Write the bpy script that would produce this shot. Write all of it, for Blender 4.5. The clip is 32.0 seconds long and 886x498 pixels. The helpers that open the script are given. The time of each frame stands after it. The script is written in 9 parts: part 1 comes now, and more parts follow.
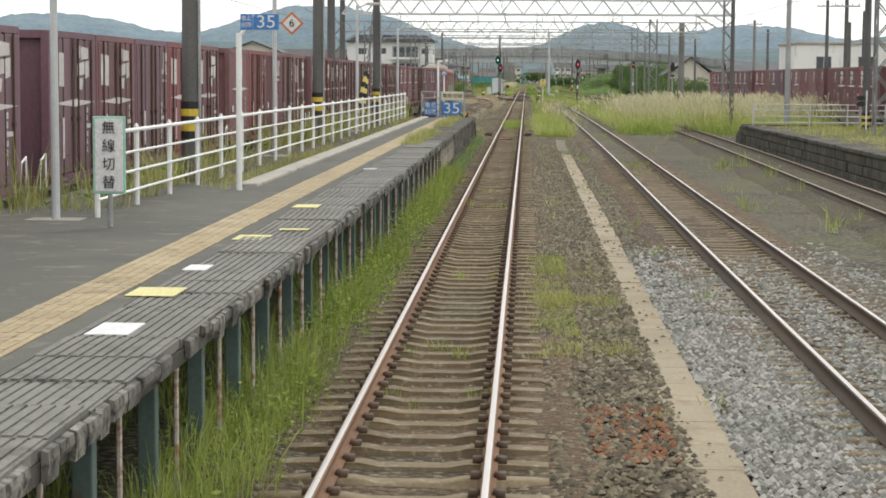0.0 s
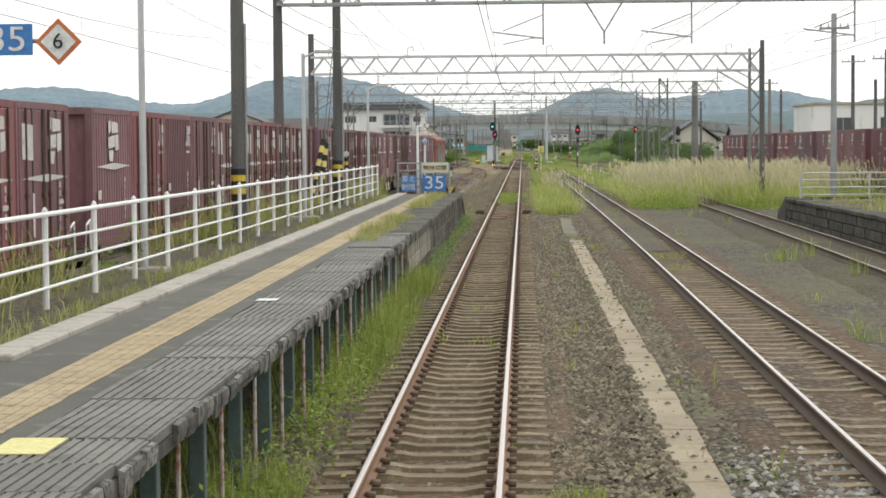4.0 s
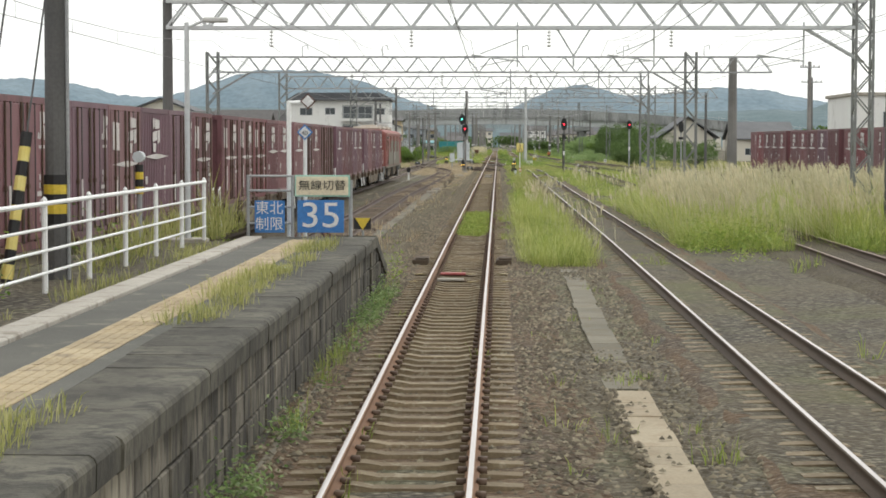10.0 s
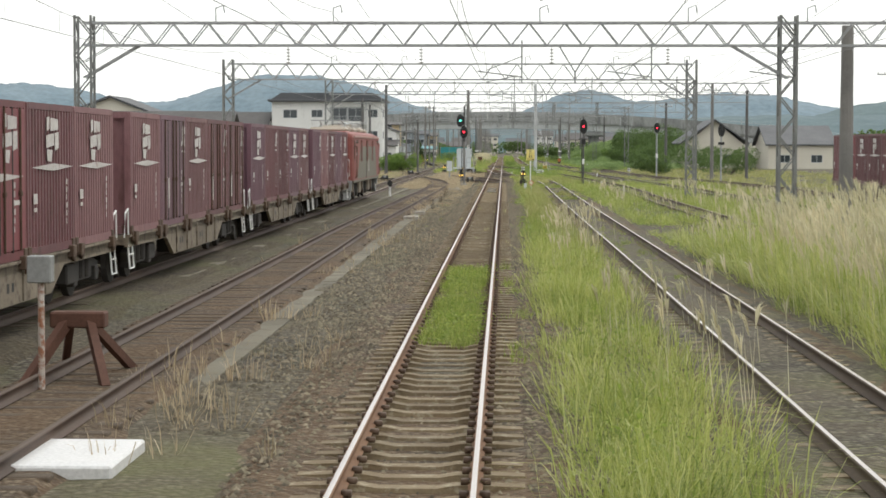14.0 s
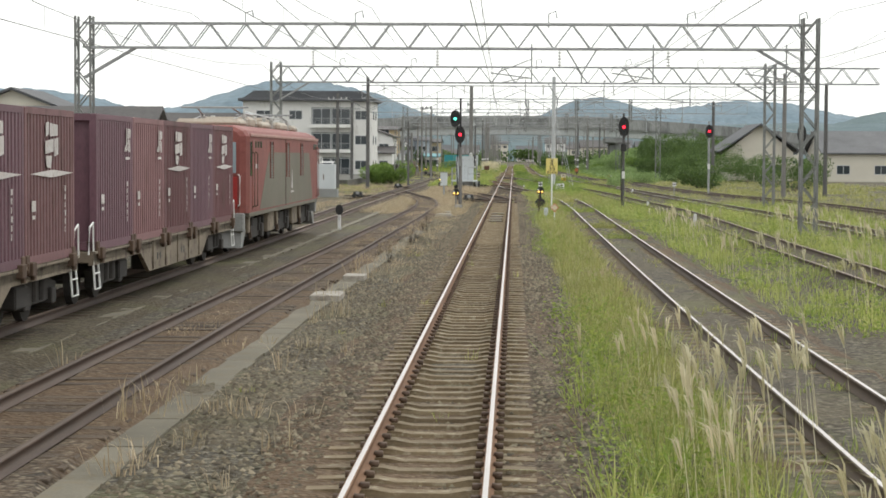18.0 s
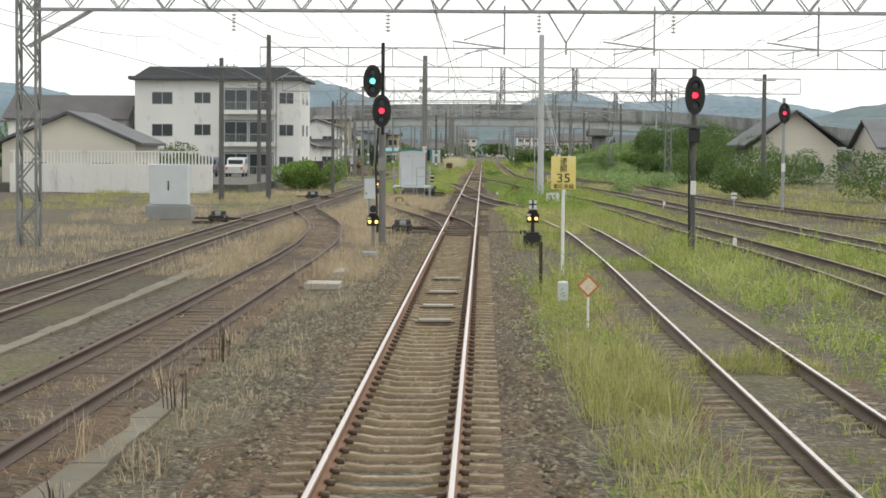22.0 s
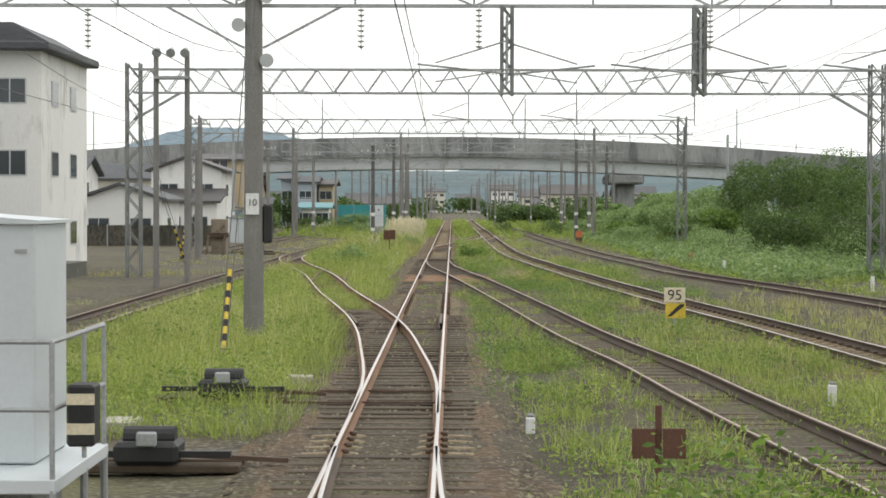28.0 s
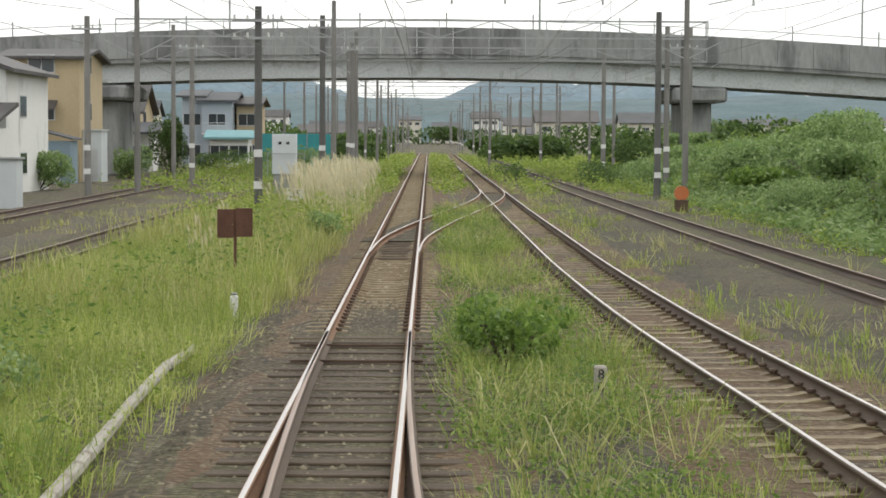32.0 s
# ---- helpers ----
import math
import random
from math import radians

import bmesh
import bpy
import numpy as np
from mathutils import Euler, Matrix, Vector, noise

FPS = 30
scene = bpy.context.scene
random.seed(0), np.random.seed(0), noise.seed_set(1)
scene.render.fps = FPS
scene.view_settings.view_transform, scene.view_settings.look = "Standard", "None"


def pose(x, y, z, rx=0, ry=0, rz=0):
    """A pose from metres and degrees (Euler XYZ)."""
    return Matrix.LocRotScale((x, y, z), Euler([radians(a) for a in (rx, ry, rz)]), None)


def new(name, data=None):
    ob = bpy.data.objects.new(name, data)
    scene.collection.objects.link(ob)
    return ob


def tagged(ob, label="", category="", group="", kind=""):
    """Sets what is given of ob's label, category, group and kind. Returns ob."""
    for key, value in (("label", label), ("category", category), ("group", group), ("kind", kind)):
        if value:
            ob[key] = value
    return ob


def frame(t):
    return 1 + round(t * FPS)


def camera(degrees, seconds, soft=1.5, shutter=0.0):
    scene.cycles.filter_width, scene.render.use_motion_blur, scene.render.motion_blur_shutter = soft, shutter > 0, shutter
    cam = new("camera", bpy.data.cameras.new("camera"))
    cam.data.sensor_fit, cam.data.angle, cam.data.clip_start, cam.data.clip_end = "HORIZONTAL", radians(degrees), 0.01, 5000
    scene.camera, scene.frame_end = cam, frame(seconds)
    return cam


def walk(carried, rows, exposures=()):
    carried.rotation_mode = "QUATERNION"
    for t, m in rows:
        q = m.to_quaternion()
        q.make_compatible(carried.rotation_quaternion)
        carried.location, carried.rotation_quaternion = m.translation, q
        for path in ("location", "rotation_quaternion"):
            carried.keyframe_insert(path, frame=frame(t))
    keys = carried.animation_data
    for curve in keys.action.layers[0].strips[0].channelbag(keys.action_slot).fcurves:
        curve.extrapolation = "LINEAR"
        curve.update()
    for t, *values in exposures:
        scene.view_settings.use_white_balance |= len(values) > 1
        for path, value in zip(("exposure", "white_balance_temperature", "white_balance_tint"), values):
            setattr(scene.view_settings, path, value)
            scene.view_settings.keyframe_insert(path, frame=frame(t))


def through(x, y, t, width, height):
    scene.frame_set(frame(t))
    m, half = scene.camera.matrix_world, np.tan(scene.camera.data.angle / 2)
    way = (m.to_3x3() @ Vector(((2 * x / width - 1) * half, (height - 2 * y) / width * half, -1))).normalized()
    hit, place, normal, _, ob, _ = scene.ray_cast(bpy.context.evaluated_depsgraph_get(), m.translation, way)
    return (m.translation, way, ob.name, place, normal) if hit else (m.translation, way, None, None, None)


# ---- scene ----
cam = camera(26.0, 32.0, soft=1.7)
# t, x, y, z, pitch, roll, yaw
PATH = [
    (0.00, 0.807, 0.00, 2.689, 84.89, 0.35, 2.44),
    (0.50, 0.793, 1.40, 2.689, 84.71, 0.35, 2.12),
    (1.00, 0.793, 2.92, 2.688, 84.43, 0.38, 1.96),
    (1.50, 0.788, 4.57, 2.687, 84.21, 0.34, 1.95),
    (2.00, 0.782, 6.34, 2.691, 84.90, -0.21, 2.18),
    (2.50, 0.771, 8.26, 2.685, 86.37, -0.08, 2.21),
    (3.00, 0.768, 10.31, 2.684, 86.83, -0.25, 2.29),
    (3.50, 0.773, 12.51, 2.682, 87.27, -0.09, 2.32),
    (4.00, 0.762, 14.82, 2.680, 86.92, -0.46, 2.39),
    (4.50, 0.758, 17.24, 2.693, 86.36, -0.49, 2.59),
    (5.00, 0.759, 19.72, 2.693, 86.25, -0.49, 2.61),
    (5.50, 0.761, 22.34, 2.692, 86.00, -0.49, 2.66),
    (6.00, 0.764, 25.08, 2.692, 85.76, -0.50, 2.71),
    (6.50, 0.765, 27.94, 2.691, 85.65, -0.50, 2.73),
    (7.00, 0.755, 30.86, 2.703, 85.67, -0.58, 2.66),
    (7.50, 0.765, 33.87, 2.692, 85.82, -0.56, 2.39),
    (8.00, 0.766, 36.96, 2.693, 86.05, -0.66, 2.17),
    (8.50, 0.772, 40.13, 2.690, 86.21, -0.37, 2.10),
    (9.00, 0.774, 43.36, 2.687, 86.48, 0.00, 1.93),
    (9.50, 0.773, 46.65, 2.688, 86.66, 0.10, 1.77),
    (10.00, 0.777, 50.00, 2.685, 86.80, 0.08, 1.63),
    (10.50, 0.781, 53.42, 2.689, 86.70, 0.11, 1.59),
    (11.00, 0.779, 56.93, 2.691, 86.46, 0.19, 1.43),
    (11.50, 0.786, 60.56, 2.688, 85.68, 0.30, 1.30),
    (12.00, 0.761, 64.33, 2.692, 85.77, 0.45, 1.19),
    (12.50, 0.802, 68.24, 2.674, 86.71, 0.45, 1.10),
    (13.00, 0.790, 72.29, 2.691, 87.08, 0.14, 1.11),
    (13.50, 0.793, 76.47, 2.694, 87.13, 0.12, 1.62),
    (14.00, 0.792, 80.73, 2.693, 86.97, 0.12, 1.80),
    (14.50, 0.790, 85.15, 2.689, 86.63, 0.10, 2.22),
    (15.00, 0.788, 89.75, 2.685, 86.29, 0.08, 2.64),
    (15.50, 0.787, 94.54, 2.683, 86.14, 0.07, 2.82),
    (16.00, 0.782, 99.44, 2.681, 86.53, 0.10, 1.96),
    (16.50, 0.781, 104.48, 2.684, 86.80, 0.05, 1.40),
    (17.00, 0.824, 109.64, 2.683, 86.88, 0.03, 1.26),
    (17.50, 0.787, 114.90, 2.700, 87.00, 0.15, 1.87),
    (18.00, 0.772, 120.28, 2.688, 87.20, 0.33, 2.09),
    (18.50, 0.773, 125.83, 2.689, 87.32, 0.24, 1.89),
    (19.00, 0.829, 131.57, 2.684, 87.35, 0.34, 1.86),
    (19.50, 0.778, 137.56, 2.686, 87.26, 0.28, 1.87),
    (20.00, 0.774, 143.81, 2.687, 87.18, 0.20, 1.56),
    (20.50, 0.783, 150.34, 2.686, 87.07, 0.00, 1.30),
    (21.00, 0.796, 157.15, 2.681, 87.04, 0.28, 1.15),
    (21.50, 0.784, 164.23, 2.685, 87.04, 0.46, 1.24),
    (22.00, 0.793, 171.58, 2.686, 87.05, 0.39, 1.17),
    (22.50, 0.813, 179.16, 2.692, 87.05, 0.10, 1.14),
    (23.00, 0.812, 186.96, 2.705, 87.01, 0.15, 1.22),
    (23.50, 0.778, 194.96, 2.683, 86.97, 0.38, 1.18),
    (24.00, 0.749, 203.16, 2.669, 86.91, -0.05, 1.33),
    (24.50, 0.779, 211.51, 2.684, 86.87, 0.23, 1.56),
    (25.00, 0.772, 219.94, 2.686, 86.96, 0.20, 1.61),
    (25.50, 0.757, 228.50, 2.689, 87.15, 0.12, 1.72),
    (26.00, 0.743, 237.13, 2.692, 87.35, 0.04, 1.83),
    (26.50, 0.736, 245.81, 2.693, 87.44, 0.01, 1.89),
    (27.00, 0.770, 254.48, 2.681, 88.42, -0.09, 1.31),
    (27.50, 0.784, 263.20, 2.689, 88.91, 0.16, 0.73),
    (28.00, 0.741, 272.00, 2.702, 88.70, 0.13, 0.27),
    (28.50, 0.787, 280.88, 2.688, 88.13, -0.21, -0.38),
    (29.00, 0.766, 289.89, 2.673, 86.53, -0.50, 0.84),
    (29.50, 0.755, 299.03, 2.675, 86.89, -0.02, 0.96),
    (30.00, 0.761, 308.32, 2.687, 87.01, -0.19, 0.77),
    (30.50, 0.778, 317.76, 2.695, 87.16, 0.06, 0.29),
    (31.00, 0.783, 327.32, 2.686, 86.85, 0.12, -0.05),
    (31.50, 0.779, 337.00, 2.686, 86.73, 0.26, -0.20),
    (32.00, 0.811, 346.80, 2.684, 86.61, 0.30, -0.44),
]


def cab(x, y, z, tilt, roll, yaw):
    """The camera in the cab: heading, tilt, then lean about the line of sight."""
    return pose(x, y, z, 0, 0, yaw) @ pose(0, 0, 0, tilt, 0, 0) @ pose(0, 0, 0, 0, 0, roll)


walk(cam, [(t, cab(*v)) for t, *v in PATH])

# ---- world and light: bright overcast day ----
world = bpy.data.worlds.new("overcast")
scene.world = world
world.use_nodes = True
wn, wl = world.node_tree.nodes, world.node_tree.links
sky = wn.new("ShaderNodeTexSky")
sky.sky_type = "NISHITA"
sky.sun_disc = False
sky.sun_elevation, sky.sun_rotation = radians(48), radians(150)
sky.dust_density, sky.ozone_density, sky.air_density = 4.0, 1.0, 1.0
bright = wn.new("ShaderNodeMixRGB")
bright.blend_type = "MULTIPLY"
bright.inputs[0].default_value = 1.0
bright.inputs[2].default_value = (0.10, 0.10, 0.10, 1)
wl.new(sky.outputs[0], bright.inputs[1])
cloud = wn.new("ShaderNodeTexNoise")
cloud.inputs["Scale"].default_value = 1.6
cloud.inputs["Detail"].default_value = 5
ramp = wn.new("ShaderNodeValToRGB")
ramp.color_ramp.elements[0].position, ramp.color_ramp.elements[0].color = 0.3, (0.93, 0.95, 0.93, 1)
ramp.color_ramp.elements[1].position, ramp.color_ramp.elements[1].color = 0.75, (1.0, 1.0, 0.955, 1)
wl.new(cloud.outputs["Fac"], ramp.inputs[0])
mix = wn.new("ShaderNodeMixRGB")
mix.inputs[0].default_value = 0.86
wl.new(bright.outputs[0], mix.inputs[1])
wl.new(ramp.outputs[0], mix.inputs[2])
wl.new(mix.outputs[0], wn["Background"].inputs["Color"])
wn["Background"].inputs["Strength"].default_value = 1.4
sun = new("sun", bpy.data.lights.new("sun", "SUN"))
sun.data.energy, sun.data.angle, sun.data.color = 1.2, radians(18), (1.0, 0.96, 0.9)
sun.rotation_euler = (radians(42), 0, radians(150))
scene.view_settings.exposure = 0.0

# ---- materials ----
def nodes_of(name):
    m = bpy.data.materials.new(name)
    m.use_nodes = True
    return m, m.node_tree.nodes, m.node_tree.links, m.node_tree.nodes["Principled BSDF"]


def where(n, l, scale):
    """World place, stretched."""
    g = n.new("ShaderNodeNewGeometry")
    mp = n.new("ShaderNodeMapping")
    mp.inputs["Scale"].default_value = scale
    l.new(g.outputs["Position"], mp.inputs["Vector"])
    return mp.outputs["Vector"]


def noise_at(n, l, vec, scale, detail=4, rough=0.55):
    t = n.new("ShaderNodeTexNoise")
    t.inputs["Scale"].default_value, t.inputs["Detail"].default_value, t.inputs["Roughness"].default_value = scale, detail, rough
    l.new(vec, t.inputs["Vector"])
    return t.outputs["Fac"]


def ramp_of(n, l, fac, *stops):
    r = n.new("ShaderNodeValToRGB")
    e = r.color_ramp.elements
    while len(e) < len(stops):
        e.new(0.5)
    for k, (p, c) in enumerate(stops):
        e[k].position, e[k].color = p, (*c, 1) if len(c) == 3 else c
    l.new(fac, r.inputs[0])
    return r.outputs[0]


def blend(n, l, a, b, fac, how="MIX"):
    m = n.new("ShaderNodeMixRGB")
    m.blend_type = how
    for s, v in ((0, fac), (1, a), (2, b)):
        if isinstance(v, (int, float)):
            m.inputs[s].default_value = v
        elif isinstance(v, tuple):
            m.inputs[s].default_value = (*v, 1)
        else:
            l.new(v, m.inputs[s])
    return m.outputs[0]


def bump_of(n, l, height, strength, dist, b):
    u = n.new("ShaderNodeBump")
    u.inputs["Strength"].default_value, u.inputs["Distance"].default_value = strength, dist
    l.new(height, u.inputs["Height"])
    l.new(u.outputs[0], b.inputs["Normal"])


def surf(name, c1, c2, rough=0.7, big=0.6, fine=25, bump=0.25, dist=0.01, metal=0.0, dirt=None, dirt_at=0.62, stretch=(1, 1, 1), vary=0.12, grain=0.25):
    """A worn surface: two tones at large scale, grain, optional dirt patches, fine relief, and a difference from piece to piece."""
    m, n, l, b = nodes_of(name)
    v = where(n, l, stretch)
    a = noise_at(n, l, v, big, 6, 0.6)
    g = noise_at(n, l, v, fine, 3, 0.6)
    col = ramp_of(n, l, a, (0.3, c1), (0.72, c2))
    gr = ramp_of(n, l, g, (0.3, (1 - grain,) * 3), (0.7, (1 + 0 * grain,) * 3))
    col = blend(n, l, col, gr, 1.0, "MULTIPLY")
    if dirt:
        dn = noise_at(n, l, v, big * 4.3, 6, 0.65)
        dm = ramp_of(n, l, dn, (dirt_at - 0.08, (0, 0, 0)), (dirt_at + 0.06, (1, 1, 1)))
        col = blend(n, l, col, dirt, dm)
    if vary:
        o = n.new("ShaderNodeObjectInfo")
        r = ramp_of(n, l, o.outputs["Random"], (0.0, (1 - vary,) * 3), (1.0, (1.0,) * 3))
        col = blend(n, l, col, r, 1.0, "MULTIPLY")
    l.new(col, b.inputs["Base Color"])
    b.inputs["Roughness"].default_value, b.inputs["Metallic"].default_value = rough, metal
    if bump:
        bump_of(n, l, g, bump, dist, b)
    return m


def stones(name, cols, cell=17.0, patch=(0.5, 0.5, 0.5), patch_at=0.55, big=0.35, bump=1.0, moss=None):
    """Crushed stone: a cell for every stone, with its own tone and a dark joint, and patches of another tone."""
    m, n, l, b = nodes_of(name)
    v = where(n, l, (1, 1, 1))
    vo = n.new("ShaderNodeTexVoronoi")
    vo.inputs["Scale"].default_value = cell
    l.new(v, vo.inputs["Vector"])
    sep = n.new("ShaderNodeSeparateColor")
    l.new(vo.outputs["Color"], sep.inputs[0])
    k = len(cols) - 1
    col = ramp_of(n, l, sep.outputs[0], *[(i / k, c) for i, c in enumerate(cols)])
    jt = ramp_of(n, l, vo.outputs["Distance"], (0.22, (1, 1, 1)), (0.75, (0.2, 0.18, 0.16)))
    col = blend(n, l, col, jt, 1.0, "MULTIPLY")
    pn = noise_at(n, l, v, big, 6, 0.65)
    pm = ramp_of(n, l, pn, (patch_at - 0.1, (0, 0, 0)), (patch_at + 0.12, (1, 1, 1)))
    col = blend(n, l, col, patch, blend(n, l, pm, (0.55,) * 3, 1.0, "MULTIPLY"))
    if moss:
        mn = noise_at(n, l, v, 0.16, 7, 0.7)
        col = blend(n, l, col, moss, blend(n, l, ramp_of(n, l, mn, (0.50, (0, 0, 0)), (0.66, (1, 1, 1))), (0.6,) * 3, 1.0, "MULTIPLY"))
    fn = noise_at(n, l, v, 60, 2)
    col = blend(n, l, col, ramp_of(n, l, fn, (0.3, (0.75,) * 3), (0.7, (1.1,) * 3)), 1.0, "MULTIPLY")
    l.new(col, b.inputs["Base Color"])
    b.inputs["Roughness"].default_value = 0.92
    inv = ramp_of(n, l, vo.outputs["Distance"], (0.0, (1, 1, 1)), (0.8, (0, 0, 0)))
    hh = blend(n, l, inv, fn, 0.25)
    bump_of(n, l, hh, bump, 0.04, b)
    return m


def leafy(name, c1, c2, c3, scale=0.8, rough=0.55, through=0.45):
    """Grass or leaves: tone by blade, and by patch."""
    m, n, l, b = nodes_of(name)
    g = n.new("ShaderNodeNewGeometry")
    col = ramp_of(n, l, g.outputs["Random Per Island"], (0.0, c1), (0.55, c2), (1.0, c3))
    v = where(n, l, (1, 1, 1))
    p = noise_at(n, l, v, scale, 4)
    col = blend(n, l, col, ramp_of(n, l, p, (0.3, (0.7, 0.72, 0.6)), (0.7, (1.15, 1.1, 1.0))), 1.0, "MULTIPLY")
    l.new(col, b.inputs["Base Color"])
    b.inputs["Roughness"].default_value = rough
    b.inputs["Subsurface Weight"].default_value = 0.0
    tr = n.new("ShaderNodeBsdfTranslucent")
    l.new(col, tr.inputs["Color"])
    mx = n.new("ShaderNodeMixShader")
    mx.inputs[0].default_value = through
    l.new(b.outputs[0], mx.inputs[1])
    l.new(tr.outputs[0], mx.inputs[2])
    l.new(mx.outputs[0], n["Material Output"].inputs[0])
    return m


def glow(name, color, strength):
    m, n, l, b = nodes_of(name)
    b.inputs["Base Color"].default_value = (*color, 1)
    b.inputs["Emission Color"].default_value = (*color, 1)
    b.inputs["Emission Strength"].default_value = strength
    return m


M = {}
M["ground"] = stones("ground_gravel", [(0.04, 0.035, 0.02548), (0.112, 0.099, 0.07098), (0.28, 0.256, 0.1947), (0.08, 0.068, 0.04732), (0.17, 0.154, 0.1147)], 12, (0.13, 0.105, 0.05915), 0.48, 0.22, moss=(0.125, 0.13, 0.04368))
M["ballast"] = stones("brown_ballast", [(0.04, 0.031, 0.02002), (0.115, 0.090, 0.06006), (0.26, 0.222, 0.162), (0.078, 0.057, 0.0364), (0.16, 0.13, 0.08918)], 13, (0.15, 0.086, 0.03731), 0.42, 0.4)
M["dirt_bed"] = stones("oily_dirt_bed", [(0.05, 0.039, 0.02457), (0.105, 0.081, 0.05005), (0.17, 0.138, 0.08918), (0.075, 0.057, 0.03458)], 13, (0.09, 0.074, 0.0364), 0.48, 0.35, moss=(0.11, 0.115, 0.0364))
M["dark_soil"] = stones("dark_oily_soil", [(0.035, 0.029, 0.0182), (0.075, 0.062, 0.04004), (0.15, 0.125, 0.08645), (0.055, 0.045, 0.02912)], 12, (0.06, 0.052, 0.0273), 0.48, 0.3, moss=(0.085, 0.10, 0.03185))
M["stone"] = leafy("loose_stone", (0.05, 0.041, 0.02912), (0.115, 0.096, 0.06916), (0.25, 0.22, 0.1683), 1.2, 0.9, 0.0)
M["grey_stone"] = leafy("fresh_grey_stone", (0.10, 0.10, 0.10), (0.21, 0.21, 0.215), (0.38, 0.38, 0.39), 1.2, 0.9, 0.0)
M["concrete_mid"] = surf("weathered_trough_concrete", (0.16, 0.145, 0.1074), (0.25, 0.23, 0.1729), 0.9, 0.8, 30, 0.4, 0.006, dirt=(0.17, 0.145, 0.09555), dirt_at=0.58, vary=0.25)
M["sleeper"] = surf("stained_concrete_sleeper", (0.17, 0.12, 0.0637), (0.285, 0.225, 0.1365), 0.85, 1.6, 30, 0.4, 0.008, dirt=(0.36, 0.32, 0.2275), dirt_at=0.62, vary=0.3)
M["timber"] = surf("dark_timber_sleeper", (0.060, 0.042, 0.027), (0.15, 0.108, 0.068), 0.85, 1.5, 40, 0.5, 0.01, stretch=(1, 6, 1), vary=0.35)
M["rust_bed"] = stones("rust_stained_ballast", [(0.10, 0.06, 0.034), (0.19, 0.12, 0.07), (0.30, 0.20, 0.125), (0.14, 0.085, 0.05)], 13, (0.24, 0.135, 0.07), 0.42, 0.6)
M["steel_sleeper"] = surf("rusty_frog_sleeper", (0.24, 0.132, 0.066), (0.35, 0.205, 0.112), 0.8, 1.5, 30, 0.3, 0.006, vary=0.2)
M["rail_rust"] = surf("rusty_rail", (0.17, 0.082, 0.04), (0.28, 0.155, 0.08), 0.75, 2, 60, 0.3, 0.003, vary=0, stretch=(1, 0.15, 1))
M["rail_dark"] = surf("dull_rail", (0.065, 0.044, 0.034), (0.13, 0.085, 0.062), 0.7, 2, 60, 0.3, 0.003, vary=0, stretch=(1, 0.15, 1))
M["rail_brown"] = surf("brown_rail_side", (0.075, 0.053, 0.038), (0.135, 0.095, 0.066), 0.75, 2, 60, 0.3, 0.003, vary=0, stretch=(1, 0.15, 1))
M["rail_top"] = surf("worn_rail_top", (0.56, 0.52, 0.50), (0.70, 0.66, 0.64), 0.32, 3, 60, 0.05, 0.001, metal=0.85, vary=0, stretch=(6, 0.05, 1), grain=0.1)
M["rail_top_dull"] = surf("seldom_used_rail_top", (0.30, 0.20, 0.15), (0.42, 0.34, 0.29), 0.45, 3, 60, 0.1, 0.001, metal=0.6, vary=0, stretch=(6, 0.05, 1))
M["clip"] = surf("rusted_clip", (0.08, 0.05, 0.034), (0.14, 0.09, 0.058), 0.8, 3, 50, 0.2, 0.004, vary=0)
M["asphalt"] = surf("weathered_asphalt", (0.085, 0.085, 0.07462), (0.135, 0.133, 0.1138), 0.9, 0.5, 45, 0.4, 0.006, dirt=(0.19, 0.18, 0.1411), dirt_at=0.64, vary=0)
M["concrete"] = surf("pale_concrete", (0.40, 0.37, 0.32), (0.52, 0.49, 0.43), 0.85, 0.7, 30, 0.3, 0.006, dirt=(0.24, 0.21, 0.17), dirt_at=0.6, vary=0.15)
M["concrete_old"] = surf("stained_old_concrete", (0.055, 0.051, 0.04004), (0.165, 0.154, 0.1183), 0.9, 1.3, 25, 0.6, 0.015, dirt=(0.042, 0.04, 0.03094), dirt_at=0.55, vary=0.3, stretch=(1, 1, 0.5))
M["trough"] = surf("cable_trough_concrete", (0.33, 0.27, 0.182), (0.42, 0.36, 0.2548), 0.88, 0.6, 30, 0.3, 0.006, dirt=(0.25, 0.19, 0.1183), dirt_at=0.62, vary=0.15)
M["tactile"] = surf("worn_ochre_tile", (0.42, 0.325, 0.185), (0.51, 0.42, 0.27), 0.8, 0.8, 30, 0.3, 0.006, dirt=(0.25, 0.2, 0.13), dirt_at=0.63, vary=0.18)
M["deck"] = surf("grey_deck_panel", (0.155, 0.15, 0.1319), (0.24, 0.235, 0.2093), 0.7, 0.8, 30, 0.3, 0.006, dirt=(0.1, 0.095, 0.0819), dirt_at=0.6, vary=0.2)
M["green_steel"] = surf("faded_green_steel", (0.075, 0.12, 0.11), (0.13, 0.185, 0.17), 0.6, 1.2, 30, 0.2, 0.004, dirt=(0.12, 0.07, 0.045), dirt_at=0.68)
M["white_paint"] = surf("white_painted_steel", (0.80, 0.82, 0.81), (0.88, 0.89, 0.88), 0.5, 1.0, 25, 0.1, 0.002, dirt=(0.42, 0.38, 0.31), dirt_at=0.74, vary=0.06, grain=0.1)
M["galv"] = surf("galvanised_steel", (0.33, 0.345, 0.35), (0.46, 0.475, 0.48), 0.5, 1.2, 25, 0.1, 0.003, metal=0.25, dirt=(0.25, 0.19, 0.14), dirt_at=0.72, vary=0.1)
